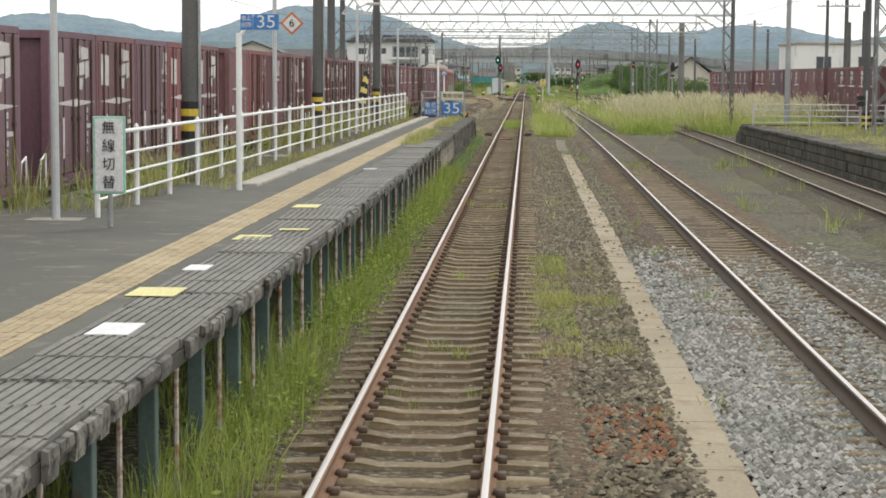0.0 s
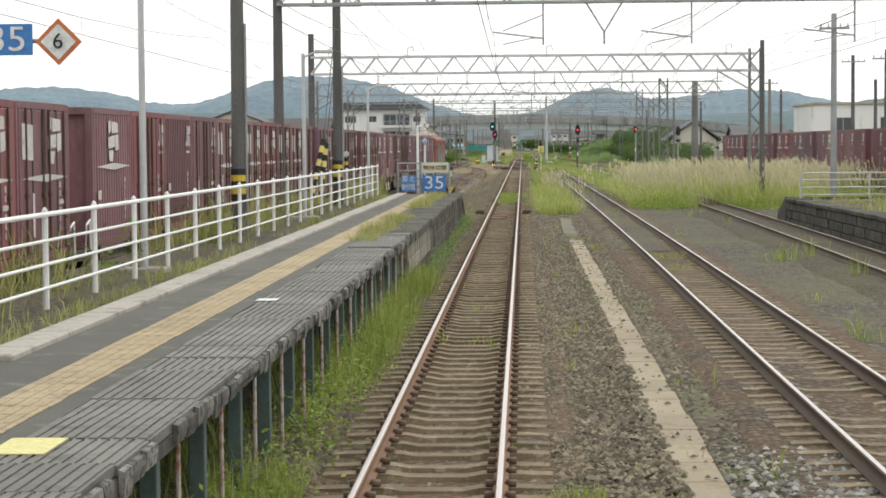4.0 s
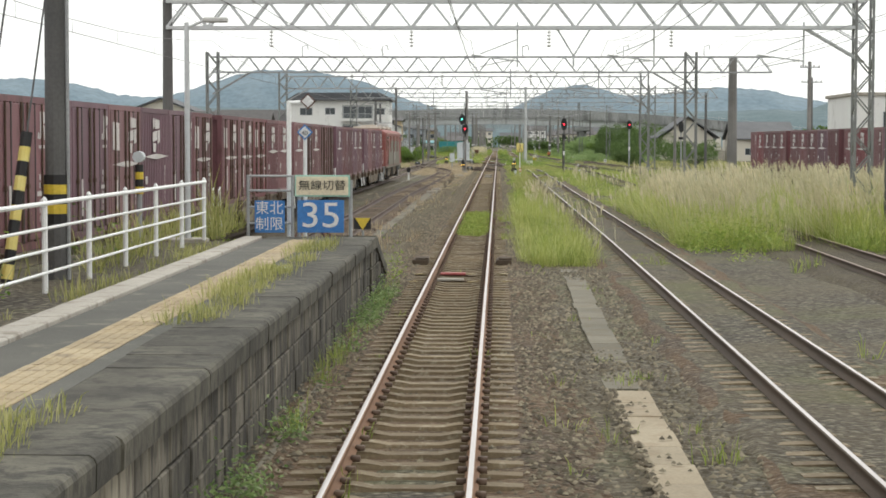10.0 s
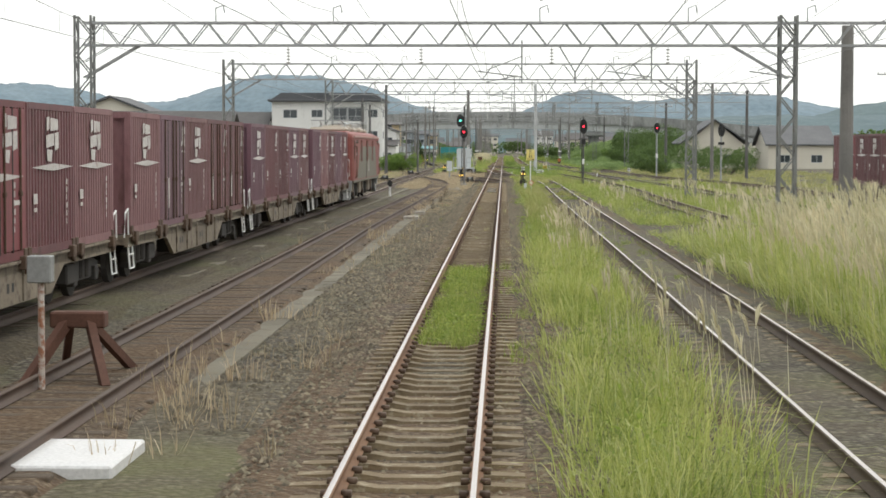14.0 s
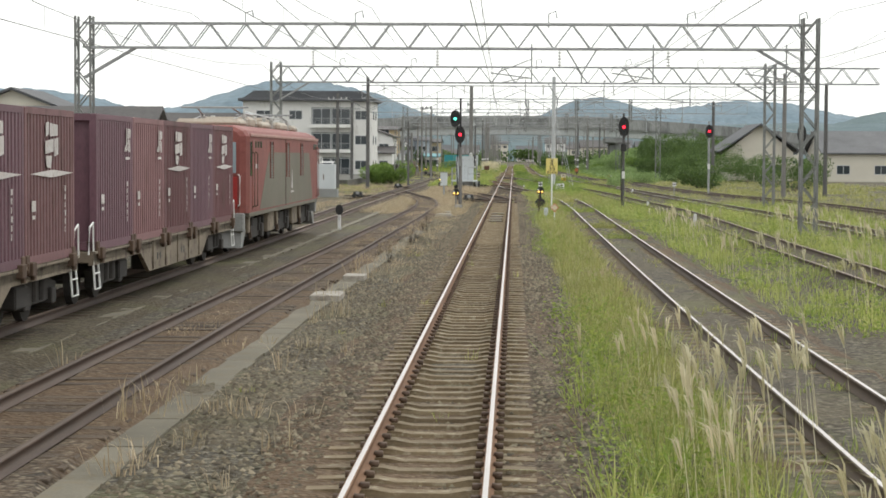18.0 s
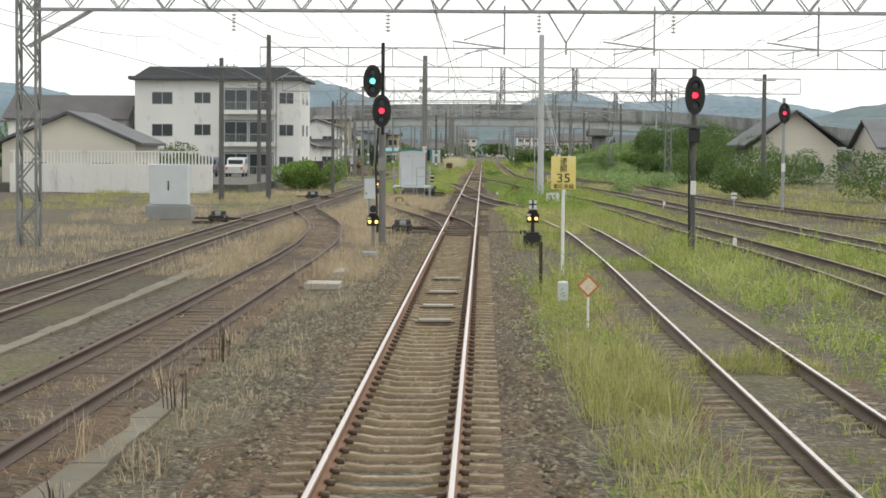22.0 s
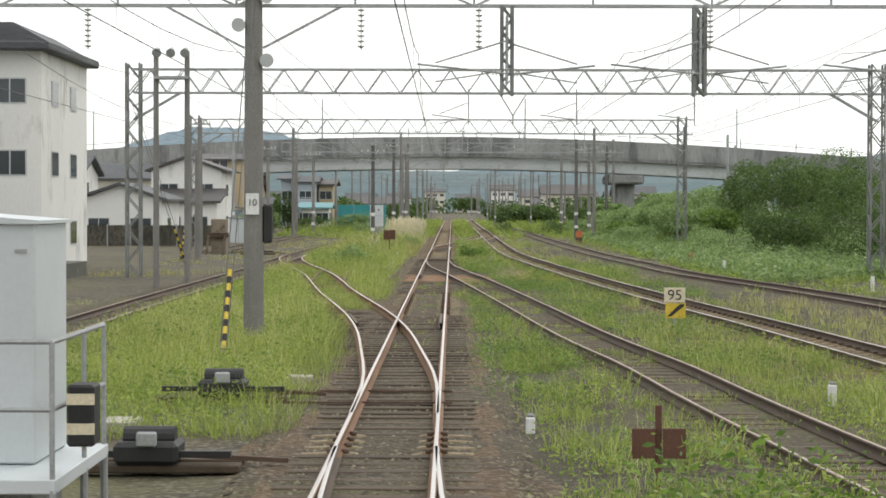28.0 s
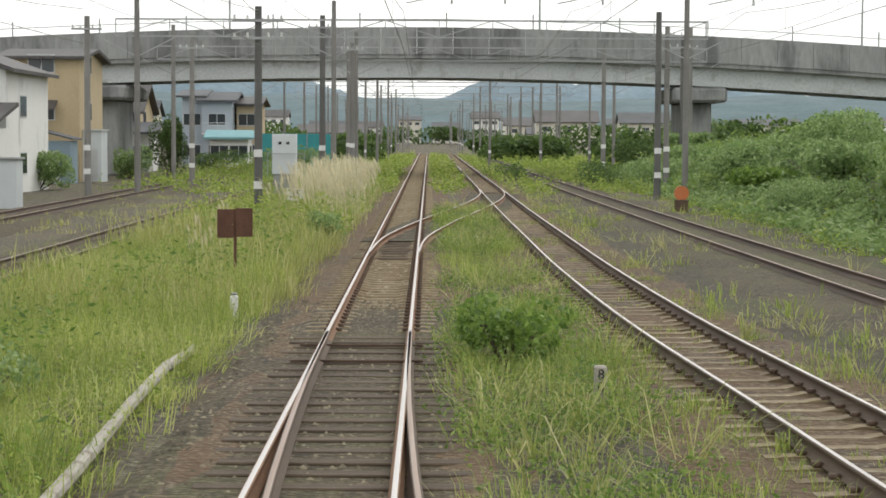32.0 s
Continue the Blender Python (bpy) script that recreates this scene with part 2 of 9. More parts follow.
M["mast_steel"] = surf("dull_grey_mast_steel", (0.19, 0.20, 0.195), (0.29, 0.30, 0.29), 0.6, 1.2, 25, 0.1, 0.003, metal=0.15, dirt=(0.17, 0.125, 0.09), dirt_at=0.68, vary=0.12)
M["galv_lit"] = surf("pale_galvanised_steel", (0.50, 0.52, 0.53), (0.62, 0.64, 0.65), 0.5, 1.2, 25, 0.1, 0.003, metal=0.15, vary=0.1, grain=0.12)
M["pole_concrete"] = surf("grey_concrete_pole", (0.20, 0.195, 0.185), (0.30, 0.29, 0.275), 0.85, 0.6, 25, 0.2, 0.004, vary=0.15)
M["pole_dark"] = surf("dark_steel_pole", (0.10, 0.10, 0.10), (0.16, 0.155, 0.15), 0.7, 0.6, 25, 0.2, 0.004, vary=0.15)
M["wire"] = surf("dark_wire", (0.10, 0.10, 0.10), (0.16, 0.16, 0.16), 0.6, 1, 10, 0, vary=0)
M["insulator"] = surf("brown_white_insulator", (0.55, 0.55, 0.53), (0.68, 0.68, 0.66), 0.3, 3, 20, 0)
M["container"] = surf("maroon_container", (0.19, 0.072, 0.084), (0.26, 0.108, 0.12), 0.55, 0.5, 20, 0.1, 0.004, dirt=(0.115, 0.05, 0.045), dirt_at=0.62, vary=0.38, stretch=(1, 1, 0.4))
M["container_dark"] = surf("purple_container", (0.16, 0.08, 0.105), (0.22, 0.115, 0.145), 0.55, 0.5, 20, 0.1, 0.004, vary=0.2, stretch=(1, 1, 0.4))
M["container_red"] = surf("wine_red_container", (0.225, 0.058, 0.068), (0.30, 0.085, 0.095), 0.55, 0.5, 20, 0.1, 0.004, dirt=(0.12, 0.05, 0.045), dirt_at=0.64, vary=0.3, stretch=(1, 1, 0.3))
M["container_pale"] = surf("bleached_container", (0.24, 0.115, 0.125), (0.32, 0.17, 0.175), 0.6, 0.5, 20, 0.1, 0.004, dirt=(0.16, 0.075, 0.07), dirt_at=0.62, vary=0.3, stretch=(1, 1, 0.3))
M["loco_bright"] = surf("red_front_panel", (0.42, 0.03, 0.03), (0.50, 0.05, 0.045), 0.5, 0.8, 20, 0.05, 0.003)
M["loco_pink"] = surf("bleached_roof_edge", (0.42, 0.22, 0.19), (0.52, 0.32, 0.28), 0.6, 1.2, 20, 0.05, 0.003, dirt=(0.30, 0.13, 0.11), dirt_at=0.6)
M["decal"] = surf("white_decal", (0.60, 0.56, 0.54), (0.74, 0.71, 0.69), 0.6, 1.2, 20, 0, vary=0.1, dirt=(0.35, 0.22, 0.2), dirt_at=0.66)
M["wagon"] = surf("tan_brown_wagon", (0.19, 0.155, 0.115), (0.32, 0.27, 0.20), 0.75, 0.8, 25, 0.2, 0.004, dirt=(0.085, 0.06, 0.045), dirt_at=0.6)
M["bogie"] = surf("sooty_bogie", (0.028, 0.026, 0.025), (0.06, 0.052, 0.046), 0.8, 1.2, 25, 0.2, 0.004)
M["loco_red"] = surf("faded_red_loco", (0.24, 0.062, 0.052), (0.32, 0.10, 0.08), 0.6, 0.6, 20, 0.05, 0.003, dirt=(0.17, 0.04, 0.035), dirt_at=0.62)
M["loco_grey"] = surf("grey_green_loco_side", (0.15, 0.14, 0.105), (0.21, 0.195, 0.15), 0.6, 0.5, 20, 0.05, 0.003, dirt=(0.20, 0.12, 0.1), dirt_at=0.66)
M["loco_cream"] = surf("cream_roof_gear", (0.45, 0.38, 0.30), (0.56, 0.50, 0.42), 0.6, 0.8, 20, 0.05, 0.003)
M["glass"], _n, _l, _b = nodes_of("window_glass")
_b.inputs["Base Color"].default_value = (0.045, 0.055, 0.062, 1)
_b.inputs["Roughness"].default_value = 0.08
# pale blue-grey base colour paints the sky's reflection into the glass
M["windscreen"], _n, _l, _b = nodes_of("windscreen_with_painted_sky")
_b.inputs["Base Color"].default_value = (0.30, 0.38, 0.42, 1)
_b.inputs["Roughness"].default_value = 0.06
M["black"] = surf("matt_black", (0.012, 0.012, 0.013), (0.026, 0.026, 0.027), 0.6, 2, 20, 0.1, 0.002, vary=0)
M["yellow"] = surf("yellow_paint", (0.66, 0.48, 0.04), (0.76, 0.57, 0.07), 0.55, 2, 25, 0.05, 0.002, vary=0)
M["cream"] = surf("cream_sign_face", (0.74, 0.66, 0.48), (0.80, 0.72, 0.54), 0.5, 2, 25, 0, vary=0)
M["pale_yellow"] = surf("pale_yellow_sticker", (0.74, 0.68, 0.25), (0.82, 0.76, 0.36), 0.6, 2, 25, 0, vary=0.1, dirt=(0.5, 0.46, 0.25), dirt_at=0.66)
M["blue"] = surf("blue_sign_face", (0.04, 0.19, 0.52), (0.06, 0.24, 0.60), 0.5, 2, 25, 0, vary=0)
M["rusty_white"] = surf("rust_streaked_white_paint", (0.50, 0.42, 0.36), (0.66, 0.62, 0.58), 0.6, 3, 25, 0.1, 0.003, dirt=(0.30, 0.13, 0.07), dirt_at=0.55, vary=0)
M["old_yellow"] = surf("faded_yellow_plate", (0.34, 0.27, 0.12), (0.50, 0.42, 0.20), 0.7, 3, 25, 0.1, 0.003, dirt=(0.20, 0.14, 0.08), dirt_at=0.55, vary=0)
M["faded_red"] = surf("faded_red_plate", (0.36, 0.075, 0.075), (0.46, 0.13, 0.12), 0.6, 3, 25, 0.1, 0.003, vary=0)
M["white"] = surf("white_sign_face", (0.74, 0.75, 0.75), (0.82, 0.82, 0.82), 0.5, 2, 25, 0, vary=0)
M["mint"] = surf("mint_sign_frame", (0.33, 0.60, 0.50), (0.42, 0.68, 0.58), 0.5, 2, 25, 0, vary=0)
M["orange"] = surf("orange_red_paint", (0.55, 0.16, 0.05), (0.62, 0.21, 0.08), 0.55, 2, 25, 0, vary=0)
M["rust_plate"] = surf("rusty_brown_plate", (0.10, 0.045, 0.03), (0.16, 0.075, 0.05), 0.85, 3, 30, 0.3, 0.004)
M["lamp_red"] = glow("red_signal_lamp", (1.0, 0.03, 0.06), 3.0)
M["lamp_green"] = glow("green_signal_lamp", (0.15, 0.95, 0.75), 2.2)
M["lamp_amber"] = glow("amber_lamp", (1.0, 0.62, 0.14), 3.0)
M["plaster"] = surf("white_plaster", (0.70, 0.70, 0.68), (0.80, 0.80, 0.78), 0.85, 0.15, 12, 0.1, 0.01, dirt=(0.45, 0.44, 0.42), dirt_at=0.64, stretch=(1, 1, 0.4), vary=0, grain=0.08)
M["plaster_cream"] = surf("cream_plaster", (0.60, 0.57, 0.49), (0.68, 0.65, 0.57), 0.85, 0.2, 12, 0.1, 0.01, vary=0.1, grain=0.08)
M["roof_grey"] = surf("grey_roof_tile", (0.075, 0.08, 0.088), (0.12, 0.125, 0.135), 0.7, 0.3, 3, 0.4, 0.05, stretch=(1, 1, 3), vary=0.15)
M["roof_brown"] = surf("dark_roof_sheet", (0.06, 0.055, 0.055), (0.10, 0.092, 0.09), 0.6, 0.3, 3, 0.3, 0.04, vary=0.15)
M["bridge"] = surf("weathered_viaduct_concrete", (0.26, 0.27, 0.27), (0.40, 0.41, 0.405), 0.9, 0.12, 4, 0.2, 0.02, dirt=(0.15, 0.155, 0.155), dirt_at=0.56, stretch=(1, 1, 0.25), vary=0.15)
M["girder"] = surf("pale_steel_girder", (0.50, 0.53, 0.54), (0.60, 0.63, 0.64), 0.6, 0.2, 6, 0.05, 0.01, dirt=(0.33, 0.33, 0.32), dirt_at=0.62, vary=0)
M["cabinet"] = surf("pale_grey_cabinet", (0.52, 0.56, 0.58), (0.60, 0.64, 0.66), 0.5, 0.7, 20, 0.03, 0.002, dirt=(0.46, 0.47, 0.46), dirt_at=0.74, vary=0, grain=0.06)
M["cabinet_dark"] = surf("grey_plinth", (0.25, 0.26, 0.255), (0.33, 0.34, 0.335), 0.6, 0.7, 20, 0.1, 0.004, vary=0)
M["car_blue"] = surf("slate_blue_car_paint", (0.10, 0.13, 0.18), (0.12, 0.15, 0.2), 0.25, 1, 10, 0, vary=0)
M["car_white"] = surf("white_car_paint", (0.6, 0.6, 0.6), (0.68, 0.68, 0.68), 0.25, 1, 10, 0, vary=0)
M["teal"] = surf("teal_sheet", (0.04, 0.33, 0.36), (0.07, 0.40, 0.43), 0.6, 0.5, 8, 0.05, 0.01, vary=0.1)
# three hill colours with the blue-grey haze of distance painted in
M["hill_far"] = surf("haze_tinted_far_hill", (0.15, 0.215, 0.26), (0.22, 0.29, 0.335), 1.0, 0.02, 0.12, 0, vary=0)
M["hill_low"] = surf("haze_tinted_low_ridge", (0.085, 0.135, 0.15), (0.135, 0.19, 0.205), 1.0, 0.05, 0.4, 0, vary=0)
M["hill_mid"] = surf("haze_tinted_mid_hill", (0.095, 0.145, 0.155), (0.14, 0.195, 0.205), 1.0, 0.03, 0.3, 0, vary=0)
M["grass"] = leafy("green_grass", (0.19, 0.27, 0.0546), (0.32, 0.41, 0.09555), (0.48, 0.52, 0.1911), 0.5)
M["grass_yellow"] = leafy("yellow_green_grass", (0.25, 0.28, 0.085), (0.40, 0.42, 0.16), (0.56, 0.54, 0.28), 0.4)
M["grass_dry"] = leafy("dry_straw_grass", (0.36, 0.285, 0.205), (0.52, 0.43, 0.325), (0.68, 0.59, 0.465), 0.5)
M["plume"] = leafy("pale_grass_plume", (0.54, 0.50, 0.36), (0.67, 0.63, 0.48), (0.78, 0.75, 0.62), 0.5)
M["bank_soil"] = surf("dark_leafy_soil", (0.045, 0.06, 0.025), (0.085, 0.095, 0.04), 0.95, 0.8, 12, 0.6, 0.03, dirt=(0.10, 0.14, 0.04), dirt_at=0.55, vary=0)
M["grass_lush"] = leafy("lush_pale_green_grass", (0.30, 0.37, 0.091), (0.47, 0.53, 0.1638), (0.63, 0.65, 0.2912), 0.7, 0.5, 0.5)
M["weed_deep"] = leafy("deep_green_weed_leaf", (0.09, 0.17, 0.0364), (0.17, 0.28, 0.05915), (0.28, 0.40, 0.1001), 0.6)
M["leaf"] = leafy("dark_bush_leaf", (0.05, 0.095, 0.028), (0.095, 0.165, 0.045), (0.16, 0.24, 0.075), 0.4)
M["leaf_bright"] = leafy("vine_leaf", (0.13, 0.22, 0.08), (0.24, 0.36, 0.14), (0.38, 0.49, 0.25), 1.1)
M["weed"] = leafy("bright_weed_leaf", (0.17, 0.26, 0.0455), (0.29, 0.41, 0.07735), (0.46, 0.53, 0.1547), 0.6)
M["bark"] = surf("brown_bark", (0.06, 0.045, 0.035), (0.12, 0.095, 0.07), 0.9, 2, 20, 0.4, 0.01)
M["plaster_tan"] = surf("tan_render", (0.50, 0.40, 0.25), (0.58, 0.48, 0.32), 0.85, 0.3, 12, 0.1, 0.01, dirt=(0.42, 0.34, 0.22), dirt_at=0.66, vary=0.15, grain=0.1, stretch=(1, 1, 0.4))
M["plaster_blue"] = surf("pale_blue_siding", (0.36, 0.41, 0.47), (0.44, 0.49, 0.54), 0.8, 0.3, 12, 0.1, 0.01, vary=0.15, grain=0.1)
M["sheet_blue"] = surf("faded_blue_sheet", (0.22, 0.32, 0.40), (0.30, 0.40, 0.47), 0.6, 0.5, 12, 0.1, 0.01, dirt=(0.25, 0.2, 0.16), dirt_at=0.7)
M["roof_teal"] = surf("turquoise_roof_sheet", (0.16, 0.36, 0.40), (0.24, 0.45, 0.48), 0.6, 0.5, 8, 0.1, 0.01)
M["flower"] = leafy("yellow_flower_heads", (0.34, 0.34, 0.05), (0.50, 0.47, 0.07), (0.60, 0.57, 0.15), 0.6)
M["rust_leaf"] = leafy("rusty_fallen_bits", (0.13, 0.05, 0.025), (0.20, 0.08, 0.035), (0.27, 0.12, 0.06), 0.8, 0.9, 0.0)
M["wall_block"] = surf("stained_wall_block", (0.065, 0.059, 0.046), (0.30, 0.272, 0.212), 0.9, 0.9, 25, 0.6, 0.015, dirt=(0.045, 0.041, 0.032), dirt_at=0.52, vary=0.6, stretch=(1, 1, 0.3))
M["wall_block_pale"] = surf("pale_streaked_wall_block", (0.28, 0.25, 0.19), (0.50, 0.455, 0.36), 0.9, 1.6, 25, 0.4, 0.008, dirt=(0.11, 0.10, 0.08), dirt_at=0.58, vary=0.28, stretch=(1, 1, 0.25))
M["edge_chip"] = surf("chipped_edge_piece", (0.06, 0.058, 0.052), (0.42, 0.40, 0.36), 0.9, 2.4, 25, 0.5, 0.01, dirt=(0.05, 0.048, 0.04), dirt_at=0.55, vary=0.5)
# sun glare on the sign is painted in as paler yellow; stay guards share it
M["sign_yellow"] = surf("glare_paled_yellow_face", (0.74, 0.60, 0.13), (0.82, 0.72, 0.30), 0.5, 1.4, 25, 0, vary=0, grain=0.06)

# ---- building helpers ----
class Shape:
    """Collects corners and faces of one mesh; each face carries a material slot."""

    def __init__(self):
        self.v, self.f, self.s = [], [], []

    def add(self, verts, faces, slot=0):
        k = len(self.v)
        self.v += [tuple(p) for p in verts]
        self.f += [tuple(i + k for i in q) for q in faces]
        self.s += [slot] * len(faces)
        return self

    def box(self, x0, x1, y0, y1, z0, z1, slot=0, c=0.0):
        """A box; c is the width of its worn edges."""
        if not c:
            return self.add([(x, y, z) for z in (z0, z1) for y in (y0, y1) for x in (x0, x1)],
                            [(0, 2, 3, 1), (4, 5, 7, 6), (0, 1, 5, 4), (2, 6, 7, 3), (0, 4, 6, 2), (1, 3, 7, 5)], slot)
        v = []
        for sz in (0, 1):
            for sy in (0, 1):
                for sx in (0, 1):
                    x, y, z = (x0, x1)[sx], (y0, y1)[sy], (z0, z1)[sz]
                    dx, dy, dz = c * (1 - 2 * sx), c * (1 - 2 * sy), c * (1 - 2 * sz)
                    v += [(x, y + dy, z + dz), (x + dx, y, z + dz), (x + dx, y + dy, z)]
        i = lambda sx, sy, sz, a: 3 * (sx + 2 * sy + 4 * sz) + a
        f = []
        for a in range(3):
            for s in (0, 1):
                q = []
                for p, r in ((0, 0), (1, 0), (1, 1), (0, 1)):
                    k = [p, r]
                    k.insert(a, s)
                    q.append(i(*k, a))
                f.append(tuple(q if (s == 1) != (a == 1) else reversed(q)))
        for a in range(3):
            b, d = [k for k in range(3) if k != a]
            for p in (0, 1):
                for r in (0, 1):
                    e = []
                    for s in (0, 1):
                        k = [0, 0, 0]
                        k[a], k[b], k[d] = s, p, r
                        e.append((i(*k, b), i(*k, d)))
                    f.append((e[0][0], e[0][1], e[1][1], e[1][0]))
        for sz in (0, 1):
            for sy in (0, 1):
                for sx in (0, 1):
                    f.append(tuple(i(sx, sy, sz, a) for a in range(3)))
        return self.add(v, f, slot)

    def bar(self, p0, p1, w, h=None, slot=0):
        """A straight bar of rectangular section between two points."""
        p0, p1, h = Vector(p0), Vector(p1), h or w
        d = (p1 - p0).normalized()
        u = d.cross(Vector((0, 0, 1)))
        u = u.normalized() if u.length > 1e-4 else Vector((1, 0, 0))
        n = u.cross(d)
        v = [p + u * a * w / 2 + n * b * h / 2 for p in (p0, p1) for a, b in ((-1, -1), (1, -1), (1, 1), (-1, 1))]
        return self.add(v, [(3, 2, 1, 0), (4, 5, 6, 7), (0, 1, 5, 4), (1, 2, 6, 5), (2, 3, 7, 6), (3, 0, 4, 7)], slot)

    def tube(self, p0, p1, r0, r1=None, n=8, slot=0, caps=True):
        p0, p1, r1 = Vector(p0), Vector(p1), r0 if r1 is None else r1
        d = (p1 - p0).normalized()
        u = d.cross(Vector((0, 0, 1)))
        u = u.normalized() if u.length > 1e-4 else Vector((1, 0, 0))
        w = d.cross(u)
        ring = [(math.cos(2 * math.pi * k / n), math.sin(2 * math.pi * k / n)) for k in range(n)]
        v = [p + (u * a + w * b) * r for p, r in ((p0, r0), (p1, r1)) for a, b in ring]
        f = [(k, (k + 1) % n, n + (k + 1) % n, n + k) for k in range(n)]
        if caps:
            f += [tuple(reversed(range(n))), tuple(range(n, 2 * n))]
        return self.add(v, f, slot)

    def pipe(self, pts, r, n=6, slot=0):
        """One bent tube through the points."""
        p = [Vector(q) for q in pts]
        rings = []
        for k, q in enumerate(p):
            d = ((p[min(k + 1, len(p) - 1)] - q).normalized() + (q - p[max(k - 1, 0)]).normalized()).normalized()
            u = d.cross(Vector((0.13, 0.21, 0.97))).normalized()
            w = d.cross(u)
            rings += [q + (u * math.cos(2 * math.pi * i / n) + w * math.sin(2 * math.pi * i / n)) * r for i in range(n)]
        f = [(k * n + i, k * n + (i + 1) % n, (k + 1) * n + (i + 1) % n, (k + 1) * n + i) for k in range(len(p) - 1) for i in range(n)]
        f += [tuple(reversed(range(n))), tuple(range((len(p) - 1) * n, len(p) * n))]
        return self.add(rings, f, slot)

    def disc(self, c, r, y, n=24, depth=0.02, slot=0, ry=None):
        """A round or oval plate that faces along y."""
        ry = ry or r
        ring = [(c[0] + r * math.cos(2 * math.pi * k / n), c[1] + ry * math.sin(2 * math.pi * k / n)) for k in range(n)]
        v = [(a, y, b) for a, b in ring] + [(a, y + depth, b) for a, b in ring]
        f = [tuple(range(n)), tuple(reversed(range(n, 2 * n)))] + [(k, n + k, n + (k + 1) % n, (k + 1) % n) for k in range(n)]
        return self.add(v, f, slot)

    def poly(self, pts, y0, y1, slot=0):
        """An outline in x and z, with depth along y."""
        n = len(pts)
        v = [(a, y0, b) for a, b in pts] + [(a, y1, b) for a, b in pts]
        f = [tuple(range(n)), tuple(reversed(range(n, 2 * n)))] + [(k, n + k, n + (k + 1) % n, (k + 1) % n) for k in range(n)]
        return self.add(v, f, slot)

    def side(self, pts, x0, x1, slot=0):
        """An outline in y and z, with depth along x."""
        n = len(pts)
        v = [(x0, a, b) for a, b in pts] + [(x1, a, b) for a, b in pts]
        f = [tuple(reversed(range(n))), tuple(range(n, 2 * n))] + [(k, (k + 1) % n, n + (k + 1) % n, n + k) for k in range(n)]
        return self.add(v, f, slot)

    def mesh(self, name, *mats):
        me = bpy.data.meshes.new(name)
        me.from_pydata(self.v, [], self.f)
        for m in mats:
            me.materials.append(M[m] if isinstance(m, str) else m)
        if any(self.s):
            me.polygons.foreach_set("material_index", self.s)
        bm = bmesh.new()
        bm.from_mesh(me)
        bmesh.ops.recalc_face_normals(bm, faces=bm.faces)
        bm.to_mesh(me)
        bm.free()
        return me


def part(name, shape, mats, parent=None, label="", at=None, kind=""):
    """One mesh object from a shape (or from mesh data shared with others), under its thing."""
    me = shape if isinstance(shape, bpy.types.Mesh) else shape.mesh(name, *(mats if isinstance(mats, tuple) else (mats,)))
    ob = new(name, me)
    if parent is not None:
        ob.parent = parent
    if at is not None:
        ob.location = at
    return tagged(ob, label, kind=kind)


def thing(name, label, category, at=(0, 0, 0), turn=0, group="", kind=""):
    ob = new(name)
    ob.empty_display_size = 0.3
    ob.location, ob.rotation_euler = at, (0, 0, radians(turn))
    return tagged(ob, label, category, group, kind)


def bulk(name, verts, faces, mats, parent=None, label="", category="", kind="stuff", slots=None, smooth=False):
    """One large mesh straight from arrays of corners and of equal faces."""
    me = bpy.data.meshes.new(name)
    verts, faces = np.asarray(verts, np.float32), np.asarray(faces, np.int32)
    k = faces.shape[1]
    me.vertices.add(len(verts))
    me.vertices.foreach_set("co", verts.ravel())
    me.loops.add(faces.size)
    me.loops.foreach_set("vertex_index", faces.ravel())
    me.polygons.add(len(faces))
    me.polygons.foreach_set("loop_start", np.arange(0, faces.size, k, dtype=np.int32))
    for m in mats if isinstance(mats, tuple) else (mats,):
        me.materials.append(M[m])
    if slots is not None:
        me.polygons.foreach_set("material_index", np.asarray(slots, np.int32))
    if smooth:
        me.polygons.foreach_set("use_smooth", np.ones(len(faces), bool))
    me.update(calc_edges=True)
    ob = new(name, me)
    if parent is not None:
        ob.parent = parent
    return tagged(ob, label, category, kind=kind)


def repeat(name, verts, faces, places, mats, parent=None, label="", kind="stuff"):
    """Many copies of one small shape in one mesh: places are rows of x, y, z, turn, sx, sy, sz."""
    v, f, p = np.asarray(verts, float), np.asarray(faces), np.asarray(places, float)
    c, s = np.cos(p[:, 3])[:, None], np.sin(p[:, 3])[:, None]
    x, y, z = v[None, :, 0] * p[:, 4:5], v[None, :, 1] * p[:, 5:6], v[None, :, 2] * p[:, 6:7]
    co = np.stack([x * c - y * s + p[:, 0:1], x * s + y * c + p[:, 1:2], z + p[:, 2:3]], -1).reshape(-1, 3)
    fc = (f[None] + (np.arange(len(p)) * len(v))[:, None, None]).reshape(-1, f.shape[1])
    return bulk(name, co, fc, mats, parent, label, kind=kind)


BOXF = [(0, 2, 3, 1), (4, 5, 7, 6), (0, 1, 5, 4), (2, 6, 7, 3), (0, 4, 6, 2), (1, 3, 7, 5)]
RNG = np.random.default_rng(7)

# ---- ground: one sheet to the horizon, slightly uneven near the tracks ----
def ground_z(x, y):
    return -0.235 + 0.022 * np.sin(x * 1.7 + y * 0.31) + 0.018 * np.sin(x * 0.63 - y * 0.77 + 1.3)


xs = np.concatenate([[-3500, -800, -200, -90, -60, -45, -36], np.arange(-30, 30.1, 0.75), [36, 45, 60, 90, 200, 800, 3500]])
ys = np.concatenate([[-300, -60, -20], np.arange(-5, 460, 1.5), [475, 500, 540, 600, 700, 900, 1500, 4500]])
gx, gy = np.meshgrid(xs, ys)
gz = np.where((np.abs(gx) < 31) & (gy > -6) & (gy < 460), ground_z(gx, gy), -0.24)
nx, ny = len(xs), len(ys)
